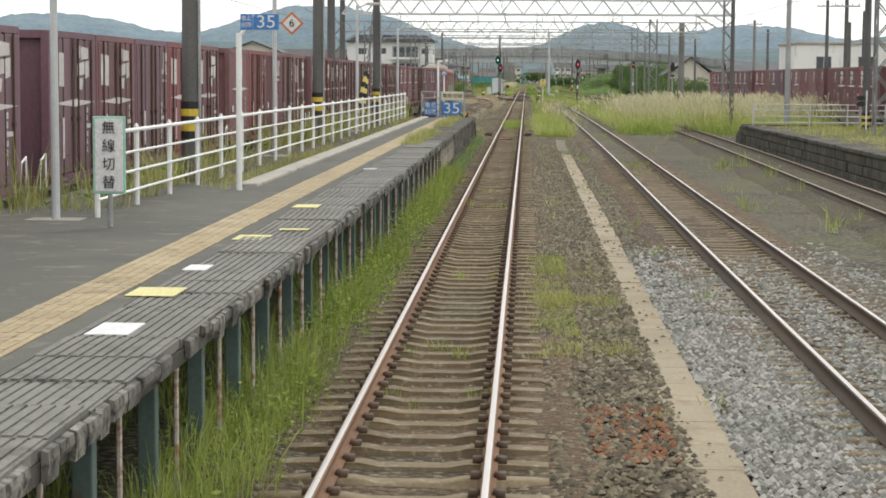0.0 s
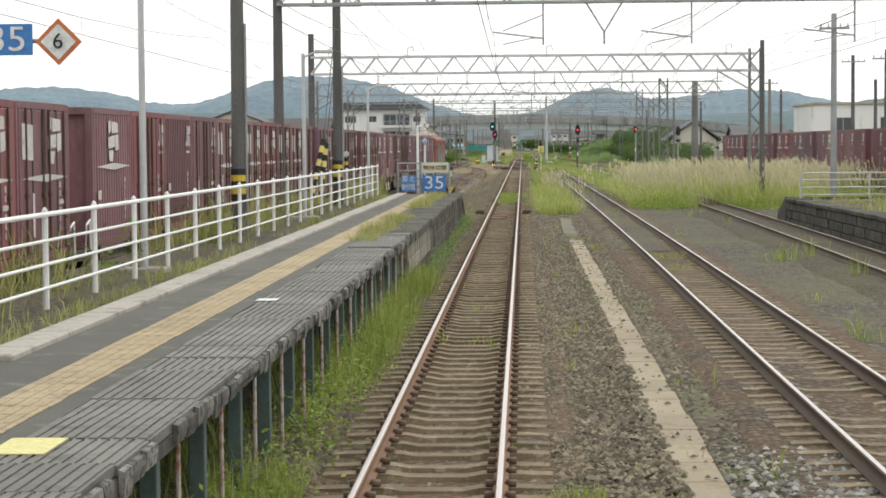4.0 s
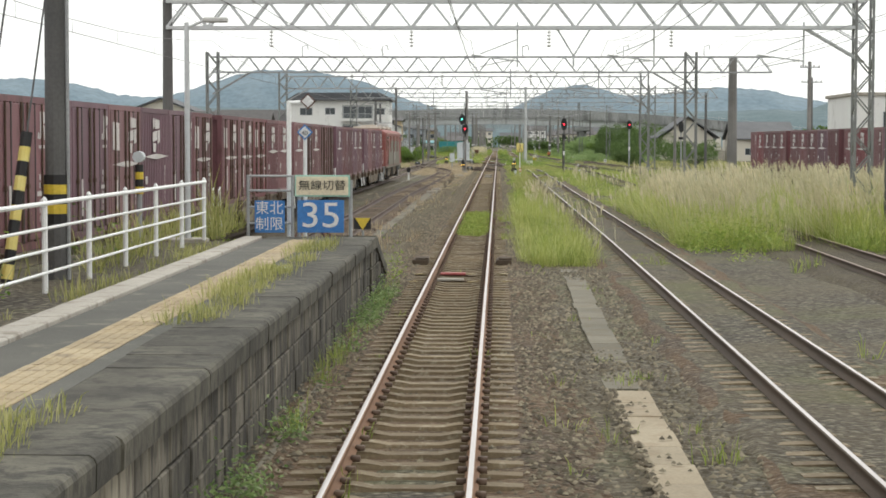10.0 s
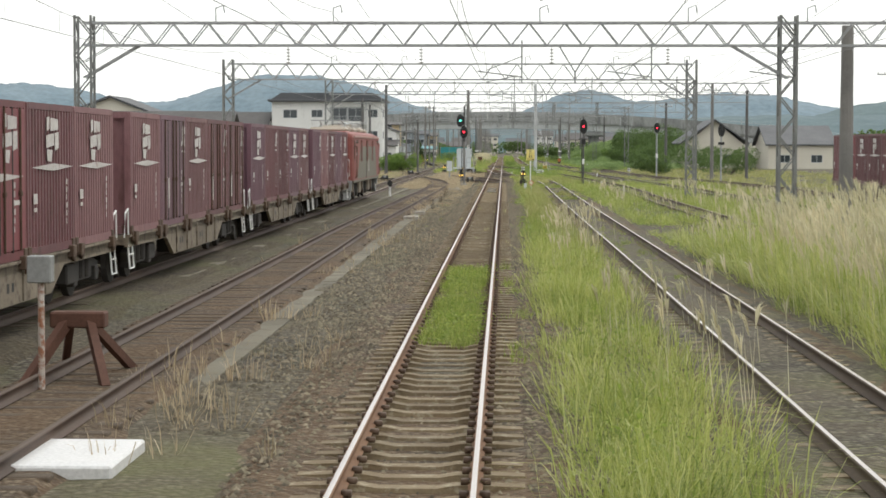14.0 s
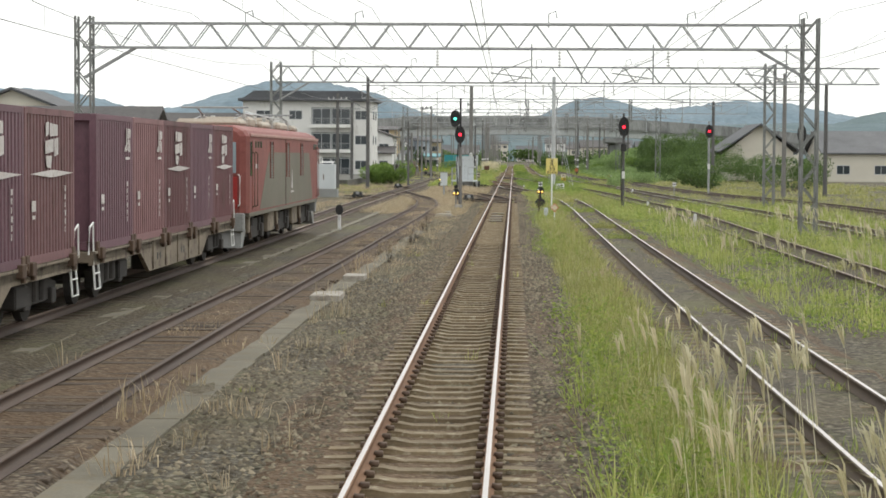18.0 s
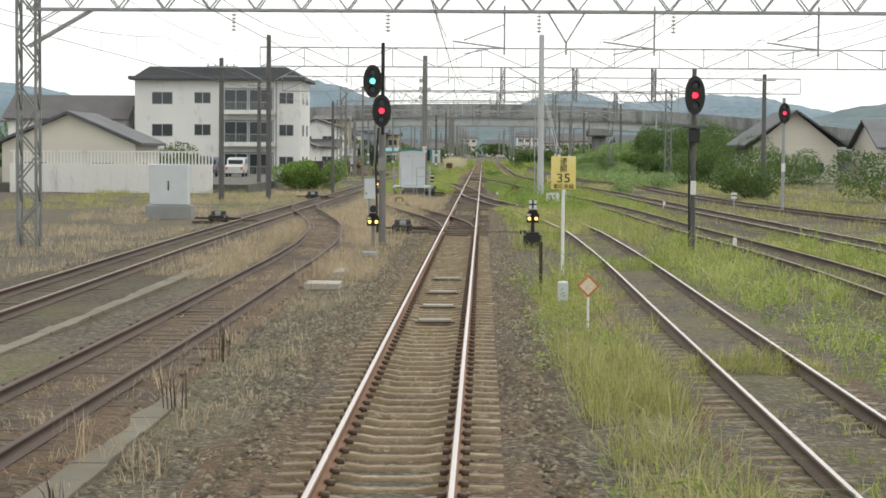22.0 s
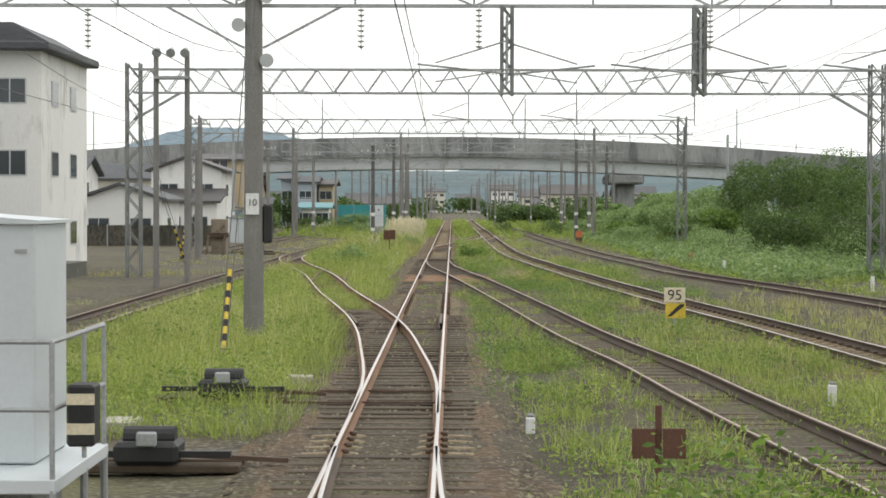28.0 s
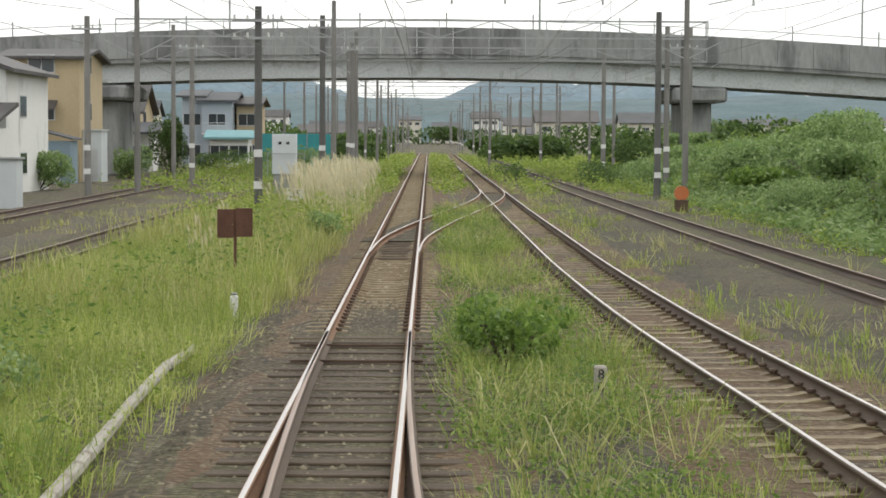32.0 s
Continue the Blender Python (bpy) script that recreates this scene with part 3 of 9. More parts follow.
idx = np.arange(nx * ny).reshape(ny, nx)
quads = np.stack([idx[:-1, :-1], idx[:-1, 1:], idx[1:, 1:], idx[1:, :-1]], -1).reshape(-1, 4)
bulk("ground", np.stack([gx, gy, gz], -1).reshape(-1, 3), quads, "ground", label="brown grey gravel and dirt of the rail yard", category="ground", kind="structure")


sel = (gx >= 0.7) & (gx <= 15.1) & (gy >= 287) & (gy <= 425)
sx, sy = np.unique(gx[sel]), np.unique(gy[sel])
ax, ay = np.meshgrid(sx, sy)
ai = np.arange(ax.size).reshape(ax.shape)
bulk("soil_apron", np.stack([ax, ay, ground_z(ax, ay) + 0.010], -1).reshape(-1, 3), np.stack([ai[:-1, :-1], ai[:-1, 1:], ai[1:, 1:], ai[1:, :-1]], -1).reshape(-1, 4), "dark_soil", label="dark oily soil between the curving tracks", category="ground", kind="structure")


# ---- overgrown bank beside the yard, up to the viaduct ----
def bank_z(x, y):
    """Height of the bank over the yard."""
    x, y = np.asarray(x, float), np.asarray(y, float)
    f = np.interp(y, (330, 372, 400, 438, 456, 480), (18.5, 16.2, 13.4, 12.3, 12.0, 12.2))
    ease = lambda u: np.clip(u, 0, 1) ** 2 * (3 - 2 * np.clip(u, 0, 1))
    lump = 0.85 + 0.16 * np.sin(x * 1.1 + y * 0.37) + 0.13 * np.sin(x * 0.6 - y * 0.55 + 2)
    return 2.1 * ease((x - f) / 5.2) * ease((y - 368) / 42) * ease((479 - y) / 7) * ease((38 - x) / 5) * lump


bx, by = np.meshgrid(np.arange(11, 38.5, 0.5), np.arange(366, 480, 1.0))
bi = np.arange(bx.size).reshape(bx.shape)
bulk("bank", np.stack([bx, by, bank_z(bx, by) - 0.27], -1).reshape(-1, 3), np.stack([bi[:-1, :-1], bi[:-1, 1:], bi[1:, 1:], bi[1:, :-1]], -1).reshape(-1, 4), "bank_soil", label="earth bank overgrown with creepers beside the yard", category="bank", kind="structure", smooth=True)


# ---- tracks ----
def centreline(pts):
    """x over y through the given points, smooth."""
    p = np.asarray(pts, float)
    m = np.gradient(p[:, 1], p[:, 0]) if len(p) > 2 else np.full(len(p), (p[-1, 1] - p[0, 1]) / (p[-1, 0] - p[0, 0]))

    def at(y):
        y = np.asarray(y, float)
        i = np.clip(np.searchsorted(p[:, 0], y) - 1, 0, len(p) - 2)
        h = p[i + 1, 0] - p[i, 0]
        s = np.clip((y - p[i, 0]) / h, 0, 1)
        return ((2 * s**3 - 3 * s**2 + 1) * p[i, 1] + (s**3 - 2 * s**2 + s) * h * m[i] + (3 * s**2 - 2 * s**3) * p[i + 1, 1] + (s**3 - s**2) * h * m[i + 1])
    return at


RAIL = [(-0.0625, -0.153), (-0.0625, -0.142), (-0.009, -0.122), (-0.009, -0.045), (-0.0325, -0.032), (-0.0325, -0.006), (-0.022, 0.0),
        (0.022, 0.0), (0.0325, -0.006), (0.0325, -0.032), (0.009, -0.045), (0.009, -0.122), (0.0625, -0.142), (0.0625, -0.153)]


def rail_mesh(line, offset, y0, y1, step, mats, name="rail"):
    ys = np.append(np.arange(y0, y1, step), y1)
    x = line(ys)
    d = np.gradient(x, ys)
    n = len(RAIL)
    prof = np.array(RAIL)
    a = offset + prof[:, 0]
    k = np.sqrt(1 + d**2)[:, None]
    vx, vy = x[:, None] + a[None] / k, ys[:, None] - a[None] * (d[:, None] / k)
    co = np.stack([vx, vy, np.broadcast_to(prof[:, 1], vx.shape)], -1).reshape(-1, 3)
    r = np.arange(len(ys) - 1)[:, None] * n + np.arange(n)[None]
    s = np.arange(len(ys) - 1)[:, None] * n + (np.arange(n) + 1)[None] % n
    q = np.stack([r, s, s + n, r + n], -1)
    slot = np.broadcast_to(np.array([1 if k == 6 else 0 for k in range(n)])[None], r.shape)
    return co, q.reshape(-1, 4), slot.ravel()


def bed(name, line, y0, y1, mat, top=-0.185, half=1.55, foot=2.1, label="", fill=-0.015):
    ys = np.append(np.arange(y0, y1, 1.0), y1)
    x = line(ys)
    off = np.array([-foot, -half, -0.5, 0.5, half, foot])
    z = np.array([-0.30, top, top + fill, top + fill, top, -0.30])
    jig = RNG.normal(0, 0.05, (len(ys), 6)) * np.array([1, 1, 0, 0, 1, 1])
    co = np.stack([x[:, None] + off + jig, np.broadcast_to(ys[:, None], (len(ys), 6)), np.broadcast_to(z, (len(ys), 6)) + RNG.normal(0, 0.008, (len(ys), 6))], -1)
    i = np.arange(len(ys) * 6).reshape(len(ys), 6)
    q = np.stack([i[:-1, :-1], i[:-1, 1:], i[1:, 1:], i[1:, :-1]], -1).reshape(-1, 4)
    return bulk(name, co.reshape(-1, 3), q, mat, label=label, category="ballast", kind="structure")


def sleeper_mesh(kind, half=1.0):
    if kind == "concrete":
        pts = [(-half, -0.30), (-half, -0.165), (-0.72, -0.155), (-0.40, -0.155), (-0.25, -0.182), (0.25, -0.182), (0.40, -0.155), (0.72, -0.155), (half, -0.165), (half, -0.30)]
        lo = Shape()
        n = len(pts)
        v = []
        for x, z in pts:
            w = 0.125 if z < -0.2 else 0.095
            v += [(x, -w, z), (x, w, z)]
        f = [(2 * k, 2 * k + 2, 2 * k + 3, 2 * k + 1) for k in range(n - 1)]
        f += [tuple(range(0, 2 * n, 2)), tuple(reversed(range(1, 2 * n, 2)))]
        return lo.add(v, f).mesh("sleeper", "sleeper")
    return Shape().box(-half, half, -0.115, 0.115, -0.30, -0.158, c=0.012).mesh("sleeper", "timber" if kind == "timber" else "steel_sleeper")


SLEEPER = {}


def lay_track(label, pts, y0, y1, spacing=0.575, kind="concrete", rails=("rail_rust", "rail_top"), pieces=(), step=2.0, clips=True, half=1.0, skip=(), sleepers=True):
    """A track: two rails, its sleepers (those inside the stretch `pieces` as parts of their own) and its fastenings."""
    line = centreline(pts)
    tr = thing("track", label, "railway track", kind="structure")
    for off in (-0.566, 0.566):
        co, q, sl = rail_mesh(line, off, y0, y1, step, rails)
        bulk("rail", co, q, rails, tr, kind="", slots=sl)
    if not sleepers:
        return tr, line
    key = (kind, half)
    if key not in SLEEPER:
        SLEEPER[key] = sleeper_mesh(kind, half)
    me = SLEEPER[key]
    ys = np.arange(y0 + 0.2, y1, spacing)
    ys = ys + RNG.normal(0, 0.012, len(ys))
    for a, b in skip:
        ys = ys[(ys < a) | (ys > b)]
    rest = []
    d = (line(ys + 0.2) - line(ys - 0.2)) / 0.4
    for y, k in zip(ys, d):
        x, t = float(line(y)), -math.atan(k)
        if pieces and pieces[0] <= y <= pieces[1]:
            s = part("sleeper", me, None, tr, at=(x + RNG.normal(0, 0.012), y, RNG.normal(0, 0.004)))
            s.rotation_euler = (0, 0, t + RNG.normal(0, 0.006))
        else:
            rest.append((x, y, 0, t, 1, 1, 1))
    if rest:
        v = np.array([w.co for w in me.vertices])
        me.calc_loop_triangles()
        tri = np.array([lt.vertices for lt in me.loop_triangles])
        repeat("sleepers", v, tri, rest, {"concrete": "sleeper", "timber": "timber", "steel": "steel_sleeper"}[kind], tr, "row of sleepers in the distance")
    if clips:
        box = np.array([(x, y, z) for z in (-0.16, -0.112) for y in (-0.058, 0.058) for x in (-0.042, 0.042)])
        pl = [(float(line(y)) + o, y, 0, 0, 1, 1, 1) for y in ys for o in (-0.652, -0.482, 0.482, 0.652)]
        repeat("rail_clips", box, BOXF, pl, "clip", tr, "rusty rail fastenings")
    return tr, line


OWN = [(-10, 0), (100, 0), (300, 0), (700, 0)]
RIGHT = [(-10, 4.22), (40, 4.3), (60, 4.38), (130, 4.4), (160, 4.33), (200, 4.33), (225, 4.33), (238, 4.12), (250, 3.45), (262, 2.52), (275, 1.13), (282, 0.50), (290, 0.08), (294, 0.0)]
SIDING = [(92, -4.1), (110, -4.18), (130, -4.24), (145, -4.32), (160, -4.26), (175, -4.12), (187, -4.05), (202, -3.92), (213, -3.92), (222, -3.95), (228, -4.08), (234, -4.38), (242, -5.02), (248, -5.8), (254, -6.6), (259, -7.3), (264, -7.75), (270, -7.9)]
TRAIN_X = -7.62
FREIGHT = [(-40, -7.7), (150, -7.7), (190, -7.62), (205, -7.66), (225, -7.86), (250, -7.92), (290, -7.88), (330, -7.85), (350, -7.66), (370, -7.74), (400, -7.6), (440, -7.3), (520, -7.0)]
RIGHT2 = [(-10, 8.5), (40, 8.7), (70, 9.05), (110, 9.3), (160, 9.1), (183, 8.95), (205, 9.05), (216, 9.0), (240, 8.0), (262, 7.2), (275, 6.4), (282, 5.95), (290, 5.3), (299, 4.58), (305, 4.2), (310, 3.72), (324, 2.77), (336, 1.98), (347.7, 1.13), (358, 0.30), (366, 0.06), (374, 0.0)]
RIGHT3 = [(150, 15.2), (207, 13.2), (236, 11.9), (260, 10.8), (287, 9.7), (300, 9.1), (308, 8.55), (317, 7.9), (325, 7.2), (331, 6.75), (338, 6.25), (345, 5.8), (352, 5.42), (360, 4.98), (366, 4.7), (373, 4.35), (384, 4.08), (400, 3.98), (460, 3.92), (700, 3.9)]
RIGHT4 = [(180, 20.5), (232, 18.7), (267, 14.9), (300, 13.4), (325, 12.9), (338, 11.6), (350, 10.2), (362, 9.7), (378, 9.0), (393, 8.7), (415, 8.4), (470, 7.9), (700, 7.8)]
LEFTX = [(296, 0.0), (302, -0.08), (308, -0.40), (314.2, -0.80), (320, -1.35), (325.4, -2.0), (332.5, -2.88), (341.5, -3.84), (347, -4.45), (352, -5.13), (362, -6.62), (370.6, -7.55), (376, -7.74), (380, -7.74)]
LEFTSTUB = [(325.4, -2.0), (332.5, -2.88), (340, -3.62), (344, -3.86), (350, -4.06), (358, -4.05), (362, -4.05)]
FREIGHT2 = [(389, -13.2), (450, -13.2), (520, -12.6)]

LEFT1 = [(238, 0), (244, -0.36), (250.3, -1.13), (257, -2.15), (263, -3.05), (268, -3.6), (273, -3.8)]
CROSS = [(390, 0), (397, 0.18), (406, 0.95), (418, 2.3), (428, 3.3), (436, 3.78), (444, 3.92)]

bed("ballast_main", centreline(OWN), -10, 640, "ballast", top=-0.157, half=1.22, fill=-0.060, label="rust-stained brown ballast under the main track")
bed("ballast_turnouts", centreline(OWN), 262, 378, "dirt_bed", top=-0.172, half=1.5, foot=2.0, fill=0.002, label="oily brown ballast packed round the turnout timbers")
bed("ballast_rusty", lambda y: 0.5 + 0 * np.asarray(y), 343.9, 350.2, "rust_bed", top=-0.166, half=1.4, foot=1.9, fill=0.0, label="rust-stained ballast under the crossing")
bed("ballast_right_overgrown", centreline(RIGHT), 199, 256, "ground", top=-0.167, half=1.15, foot=1.5, fill=0.002, label="grey gravel filled over the neighbouring track")
bed("ballast_right_gravel", centreline(RIGHT), 66, 148, "ground", top=-0.166, half=1.15, foot=1.5, fill=0.004, label="grey gravel filled over the neighbouring track")
bed("ballast_right_faint", centreline(RIGHT), 147, 200, "ground", top=-0.168, half=1.1, foot=1.5, fill=0.002, label="brown grey gravel up to the sleepers of the neighbouring track")
bed("ballast_right", centreline(RIGHT), -10, 292, "ballast", top=-0.170, half=1.2, foot=1.48, label="brown grey ballast under the neighbouring track")
bed("ballast_freight", centreline(FREIGHT), -30, 520, "dirt_bed", top=-0.158, fill=-0.003, label="dusty ballast under the freight track")
bed("ballast_siding", centreline(SIDING), 92, 262, "ballast", top=-0.157, fill=-0.004, half=0.95, foot=1.25, label="dusty brown ballast filled over the siding")
bed("ballast_side_far", centreline(RIGHT2), 288, 354, "dirt_bed", top=-0.163, half=1.4, foot=1.9, fill=-0.003, label="brown ballast under the side track")
bed("ballast_stub", centreline(FREIGHT2), 389, 520, "dirt_bed", top=-0.148, fill=0.004, label="dusty ballast under the outer freight track")
bed("ballast_side", centreline(RIGHT2), -8, 288, "dirt_bed", top=-0.150, fill=0.006, half=1.3, foot=1.7, label="dark dirty ballast under the side track")
bed("ballast_yard_far", centreline(RIGHT3), 300, 640, "ballast", top=-0.164, half=1.35, foot=2.1, fill=-0.022, label="rusty brown ballast under the yard track")
bed("ballast_yard", centreline(RIGHT3), 150, 300, "dirt_bed", top=-0.150, fill=0.006, half=1.4, foot=2.4, label="oily dark ballast under the yard track")
bed("ballast_far_yard", centreline(RIGHT4), 180, 640, "dirt_bed", top=-0.148, fill=0.006, half=1.6, foot=2.6, label="oily dark ballast under the far track")
bed("ballast_link", centreline(LEFTX), 323, 372, "ballast", top=-0.152, fill=0.002, half=1.2, foot=1.5, label="brown ballast under the connecting track")
bed("ballast_crossover", centreline(CROSS), 398, 440, "dirt_bed", top=-0.149, fill=0.004, half=1.2, foot=1.5, label="dirty ballast under the crossover")
bed("ballast_spur", centreline(LEFT1), 248, 272, "dirt_bed", top=-0.149, half=1.1, foot=1.4, label="dirt over the disused spur")

own_track, own_line = lay_track("main running track with rusty rails and polished tops", OWN, -8, 640, pieces=(14, 182), skip=((262, 294), (296, 322), (334, 374), (236, 256)))
lay_track("parallel track curving into the main track", RIGHT, -8, 293.5, rails=("rail_brown", "rail_top"), pieces=(22, 130), skip=((262, 294),), clips=False)
lay_track("little used siding with rusty rails", SIDING, 92, 266, spacing=0.62, kind="timber", rails=("rail_dark", "rail_brown"), pieces=(108, 200), clips=False, step=1.5)
lay_track("rusty freight track under the container train", FREIGHT, -30, 520, spacing=0.62, kind="timber", rails=("rail_dark", "rail_top_dull"), clips=False)
lay_track("overgrown track beside the low platform", RIGHT2, -8, 373, spacing=0.62, kind="timber", rails=("rail_brown", "rail_top_dull"), skip=((334, 374),), clips=False)
lay_track("yard track curving in from the side", RIGHT3, 150, 300, spacing=0.62, kind="timber", rails=("rail_brown", "rail_top"), clips=False)
lay_track("yard track on brown stained sleepers", RIGHT3, 300, 640, spacing=0.6, rails=("rail_brown", "rail_top"), pieces=(325, 405))
lay_track("dark yard track on the far side", RIGHT4, 180, 640, spacing=0.62, kind="timber", rails=("rail_dark", "rail_top_dull"), clips=False)
lay_track("rusty disused spur curving off into dry grass", LEFT1, 239, 272, spacing=0.62, kind="timber", rails=("rail_dark", "rail_rust"), skip=((236, 256),), clips=False)
lay_track("rusty disused stub of rail sunk in the grass", LEFTSTUB, 341.5, 361, kind="timber", rails=("rail_dark", "rail_rust"), clips=False, sleepers=False)
lay_track("outer freight track ending at a buffer stop", FREIGHT2, 389, 520, spacing=0.62, kind="timber", rails=("rail_dark", "rail_top_dull"), clips=False)
lay_track("crossover between the two main tracks", CROSS, 391, 443, spacing=0.7, kind="timber", rails=("rail_rust", "rail_top"), clips=False)
lay_track("curved connecting track towards the freight line", LEFTX, 297, 379, spacing=0.62, kind="timber", rails=("rail_rust", "rail_top"), skip=((296, 322),), clips=False)


def turnout_timbers(name_label, a, b, lines, mat="timber", spacing=0.6):
    """Long sleepers under two tracks that run together."""
    th = thing("turnout_timbers", name_label, "sleepers", kind="structure")
    for y in np.arange(a, b, spacing):
        xs_ = [float(centreline(p)(y)) for p in lines]
        x0, x1 = min(xs_) - 1.08 + RNG.normal(0, 0.05), max(xs_) + 1.08 + RNG.normal(0, 0.05)
        s = Shape().box(x0, x1, -0.115, 0.115, -0.30, -0.158, c=0.012)
        part("sleeper", s, mat, th, at=(0, y + RNG.normal(0, 0.015), RNG.normal(0, 0.004) + (0.012 if mat == "steel_sleeper" else 0.004)))
    return th


turnout_timbers("dark long timbers of the turnout", 262, 294, (OWN, RIGHT))
turnout_timbers("dark long timbers of the turnout", 296, 322, (OWN, LEFTX))
turnout_timbers("dark long timbers of the turnout", 236, 256, (OWN, LEFT1))
turnout_timbers("dark long timbers of the turnout", 334, 343.8, (OWN, RIGHT2))
turnout_timbers("rusty brown steel sleepers under the crossing", 344.1, 350, (OWN, RIGHT2), "steel_sleeper", 0.42)
turnout_timbers("dark long timbers of the turnout", 350.2, 374, (OWN, RIGHT2))


# guard rails, crossing noses and stretcher rods of the turnouts
def guard(th, line, off, a, b):
    co, q, sl = rail_mesh(centreline(line), off, a, b, 1.0, None)
    bulk("guard_rail", co, q, ("rail_brown", "rail_brown"), th, kind="", slots=sl)


gt = thing("turnout_guard_rails", "short rusty guard rails beside the crossings", "guard rails", kind="structure")
for line, a in ((OWN, 273.5), (OWN, 346)):
    guard(gt, line, -0.566 + 0.09, a, a + 4)
guard(gt, RIGHT, 0.566 - 0.09, 273.5, 277.5)
guard(gt, RIGHT2, 0.566 - 0.09, 346, 350)
guard(gt, OWN, 0.566 - 0.09, 316, 320)
guard(gt, LEFTX, -0.566 + 0.09, 316, 320)
guard(gt, OWN, 0.566 - 0.09, 248.5, 252.5)
for y in (287.2, 289.0, 299.5, 301.2, 240.6, 242.2, 372.4, 370.6):
    part("stretcher_rod", Shape().bar((-2.0 if y > 295 and y < 310 or y < 250 else -0.9, y, -0.13), (0.75, y, -0.13), 0.05, 0.03), "clip", gt)
# yellow reference plates on the sleepers near the points
yp = [(x, y + 0.02 * k, -0.150, 0.05 * k, 1, 1, 1) for k, (x, y) in enumerate(
    [(-0.9, 256.5), (0.0, 256.6), (0.95, 256.4), (-0.95, 258.4), (0.0, 258.6), (1.0, 258.3), (-1.0, 260.4), (0.05, 260.3), (0.95, 260.5), (0.1, 262.2), (-0.95, 88.6), (0.27, 88.6), (0.97, 88.68), (-0.9, 90.7), (0.2, 90.7),
     (0.9, 90.8), (-0.9, 224.1), (0.0, 224.0), (0.9, 224.2), (-0.9, 322.6), (0.0, 322.8), (-0.92, 206.3), (-0.9, 208.2), (-0.9, 210.0), (0.95, 206.4), (0.95, 208.1)])]
repeat("yellow_sleeper_plates", [(x, y, z) for z in (0, 0.012) for y in (-0.06, 0.06) for x in (-0.10, 0.10)], BOXF, yp, "old_yellow", gt, "faded yellow plates on the sleepers")

# ---- platform ----
PX, PZ, PEND = -1.48, 0.93, 85.1
plat = thing("platform", "low grey railway platform with asphalt top and tactile strip", "platform", kind="structure")
sl = Shape()
sl.box(-3.46, PX - 0.78, -10, PEND - 0.5, 0.70, PZ)
sl.box(-6.05, -3.46, -10, 31.5, 0.68, PZ - 0.004)
part("deck_slab", sl, "asphalt", plat, "patched dark asphalt surface")
sl = Shape()
for k, y in enumerate(np.arange(30.5, PEND - 1, 2.0)):
    sl.box(-3.80, -3.47, y + 0.008, y + 1.992, 0.4, PZ + 0.05, c=0.015)
part("kerb", sl, "concrete", plat, "pale concrete edging along the back of the platform")
core = Shape().box(-4.9, PX - 0.35, 53.0, PEND - 0.4, -0.28, 0.685)
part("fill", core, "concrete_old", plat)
bank = Shape().box(-6.05, -3.81, 28, PEND - 0.2, -0.28, 0.86, c=0.03)
part("bank", bank, "ground", plat, "gravel bank behind the platform")
# deck panels along the edge, on green legs, as far as the block wall
panel = Shape()
panel.box(PX - 0.78, PX - 0.01, 0.006, 0.894, PZ - 0.07, PZ - 0.007)
for k in range(10):
    panel.box(PX - 0.77 + k * 0.076, PX - 0.718 + k * 0.076, 0.012, 0.888, PZ - 0.012, PZ + 0.004)
panel_me = panel.mesh("deck_panel", "deck")
for y in np.arange(-8, 52.9, 0.9):
    part("deck_panel", panel_me, None, plat, at=(RNG.normal(0, 0.008), y, RNG.normal(0, 0.007)))
edge = Shape().box(PX - 0.03, PX, -10, 53, PZ - 0.17, PZ - 0.075)
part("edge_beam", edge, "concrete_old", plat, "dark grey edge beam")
lip = [Shape().poly([(0, -0.02), (0.035, -0.03), (0.04, -0.08), (0.028, -h), (0, -h + 0.01)], 0.0, w).mesh("edge_piece", "edge_chip") for w, h in ((0.34, 0.15), (0.22, 0.19), (0.28, 0.11))]
y = -6.0
while y < 52.4:
    k = RNG.integers(0, 3)
    if RNG.random() < 0.82:
        part("edge_piece", lip[k], None, plat, at=(PX + RNG.normal(0, 0.006), y, PZ + RNG.normal(0, 0.006)))
    y += (0.34, 0.22, 0.28)[k] + RNG.uniform(0.01, 0.06)
leg = Shape()
leg.box(-0.06, 0.06, -0.06, 0.06, -0.32, PZ - 0.08, c=0.008)
leg.box(-0.55, 0.0, -0.035, 0.035, PZ - 0.3, PZ - 0.17)
leg_me = leg.mesh("leg", "green_steel")
thin = Shape().tube((0, 0, -0.3), (0, 0, PZ - 0.1), 0.018, n=6).mesh("pipe_leg", "rusty_white")
for y in np.arange(3.2, 52.5, 1.83):
    part("leg", leg_me, None, plat, at=(PX - 0.17, y, 0))
    part("leg", leg_me, None, plat, at=(PX - 1.5, y, 0))
    part("pipe_leg", thin, None, plat, "thin white pipe post", at=(PX - 0.06, y + 0.42, 0))
# block wall
blk = [Shape().box(0, 0.30, 0.008, w - 0.008, 0.008, 0.292, c=0.014).mesh("block", mt) for mt in ("wall_block", "wall_block_pale") for w in (0.42, 0.50)]
for c in range(3):
    y = 53.0 + 0.2 * (c % 2)
    while y < PEND - 0.9:
        k = RNG.integers(0, 2)
        part("block", blk[k + 2 * bool(y < 61.7 and c > 0)], None, plat, at=(PX - 0.34 + RNG.normal(0, 0.005), y, -0.20 + c * 0.30))
        y += (0.42, 0.50)[k]
footing = Shape()
for y in np.arange(53.0, PEND - 0.8, 1.5):
    footing.box(PX - 0.32, PX + 0.10, y, y + 1.46, -0.30, -0.195, c=0.02)
part("footing", footing, "concrete_old", plat, "stained concrete footing")
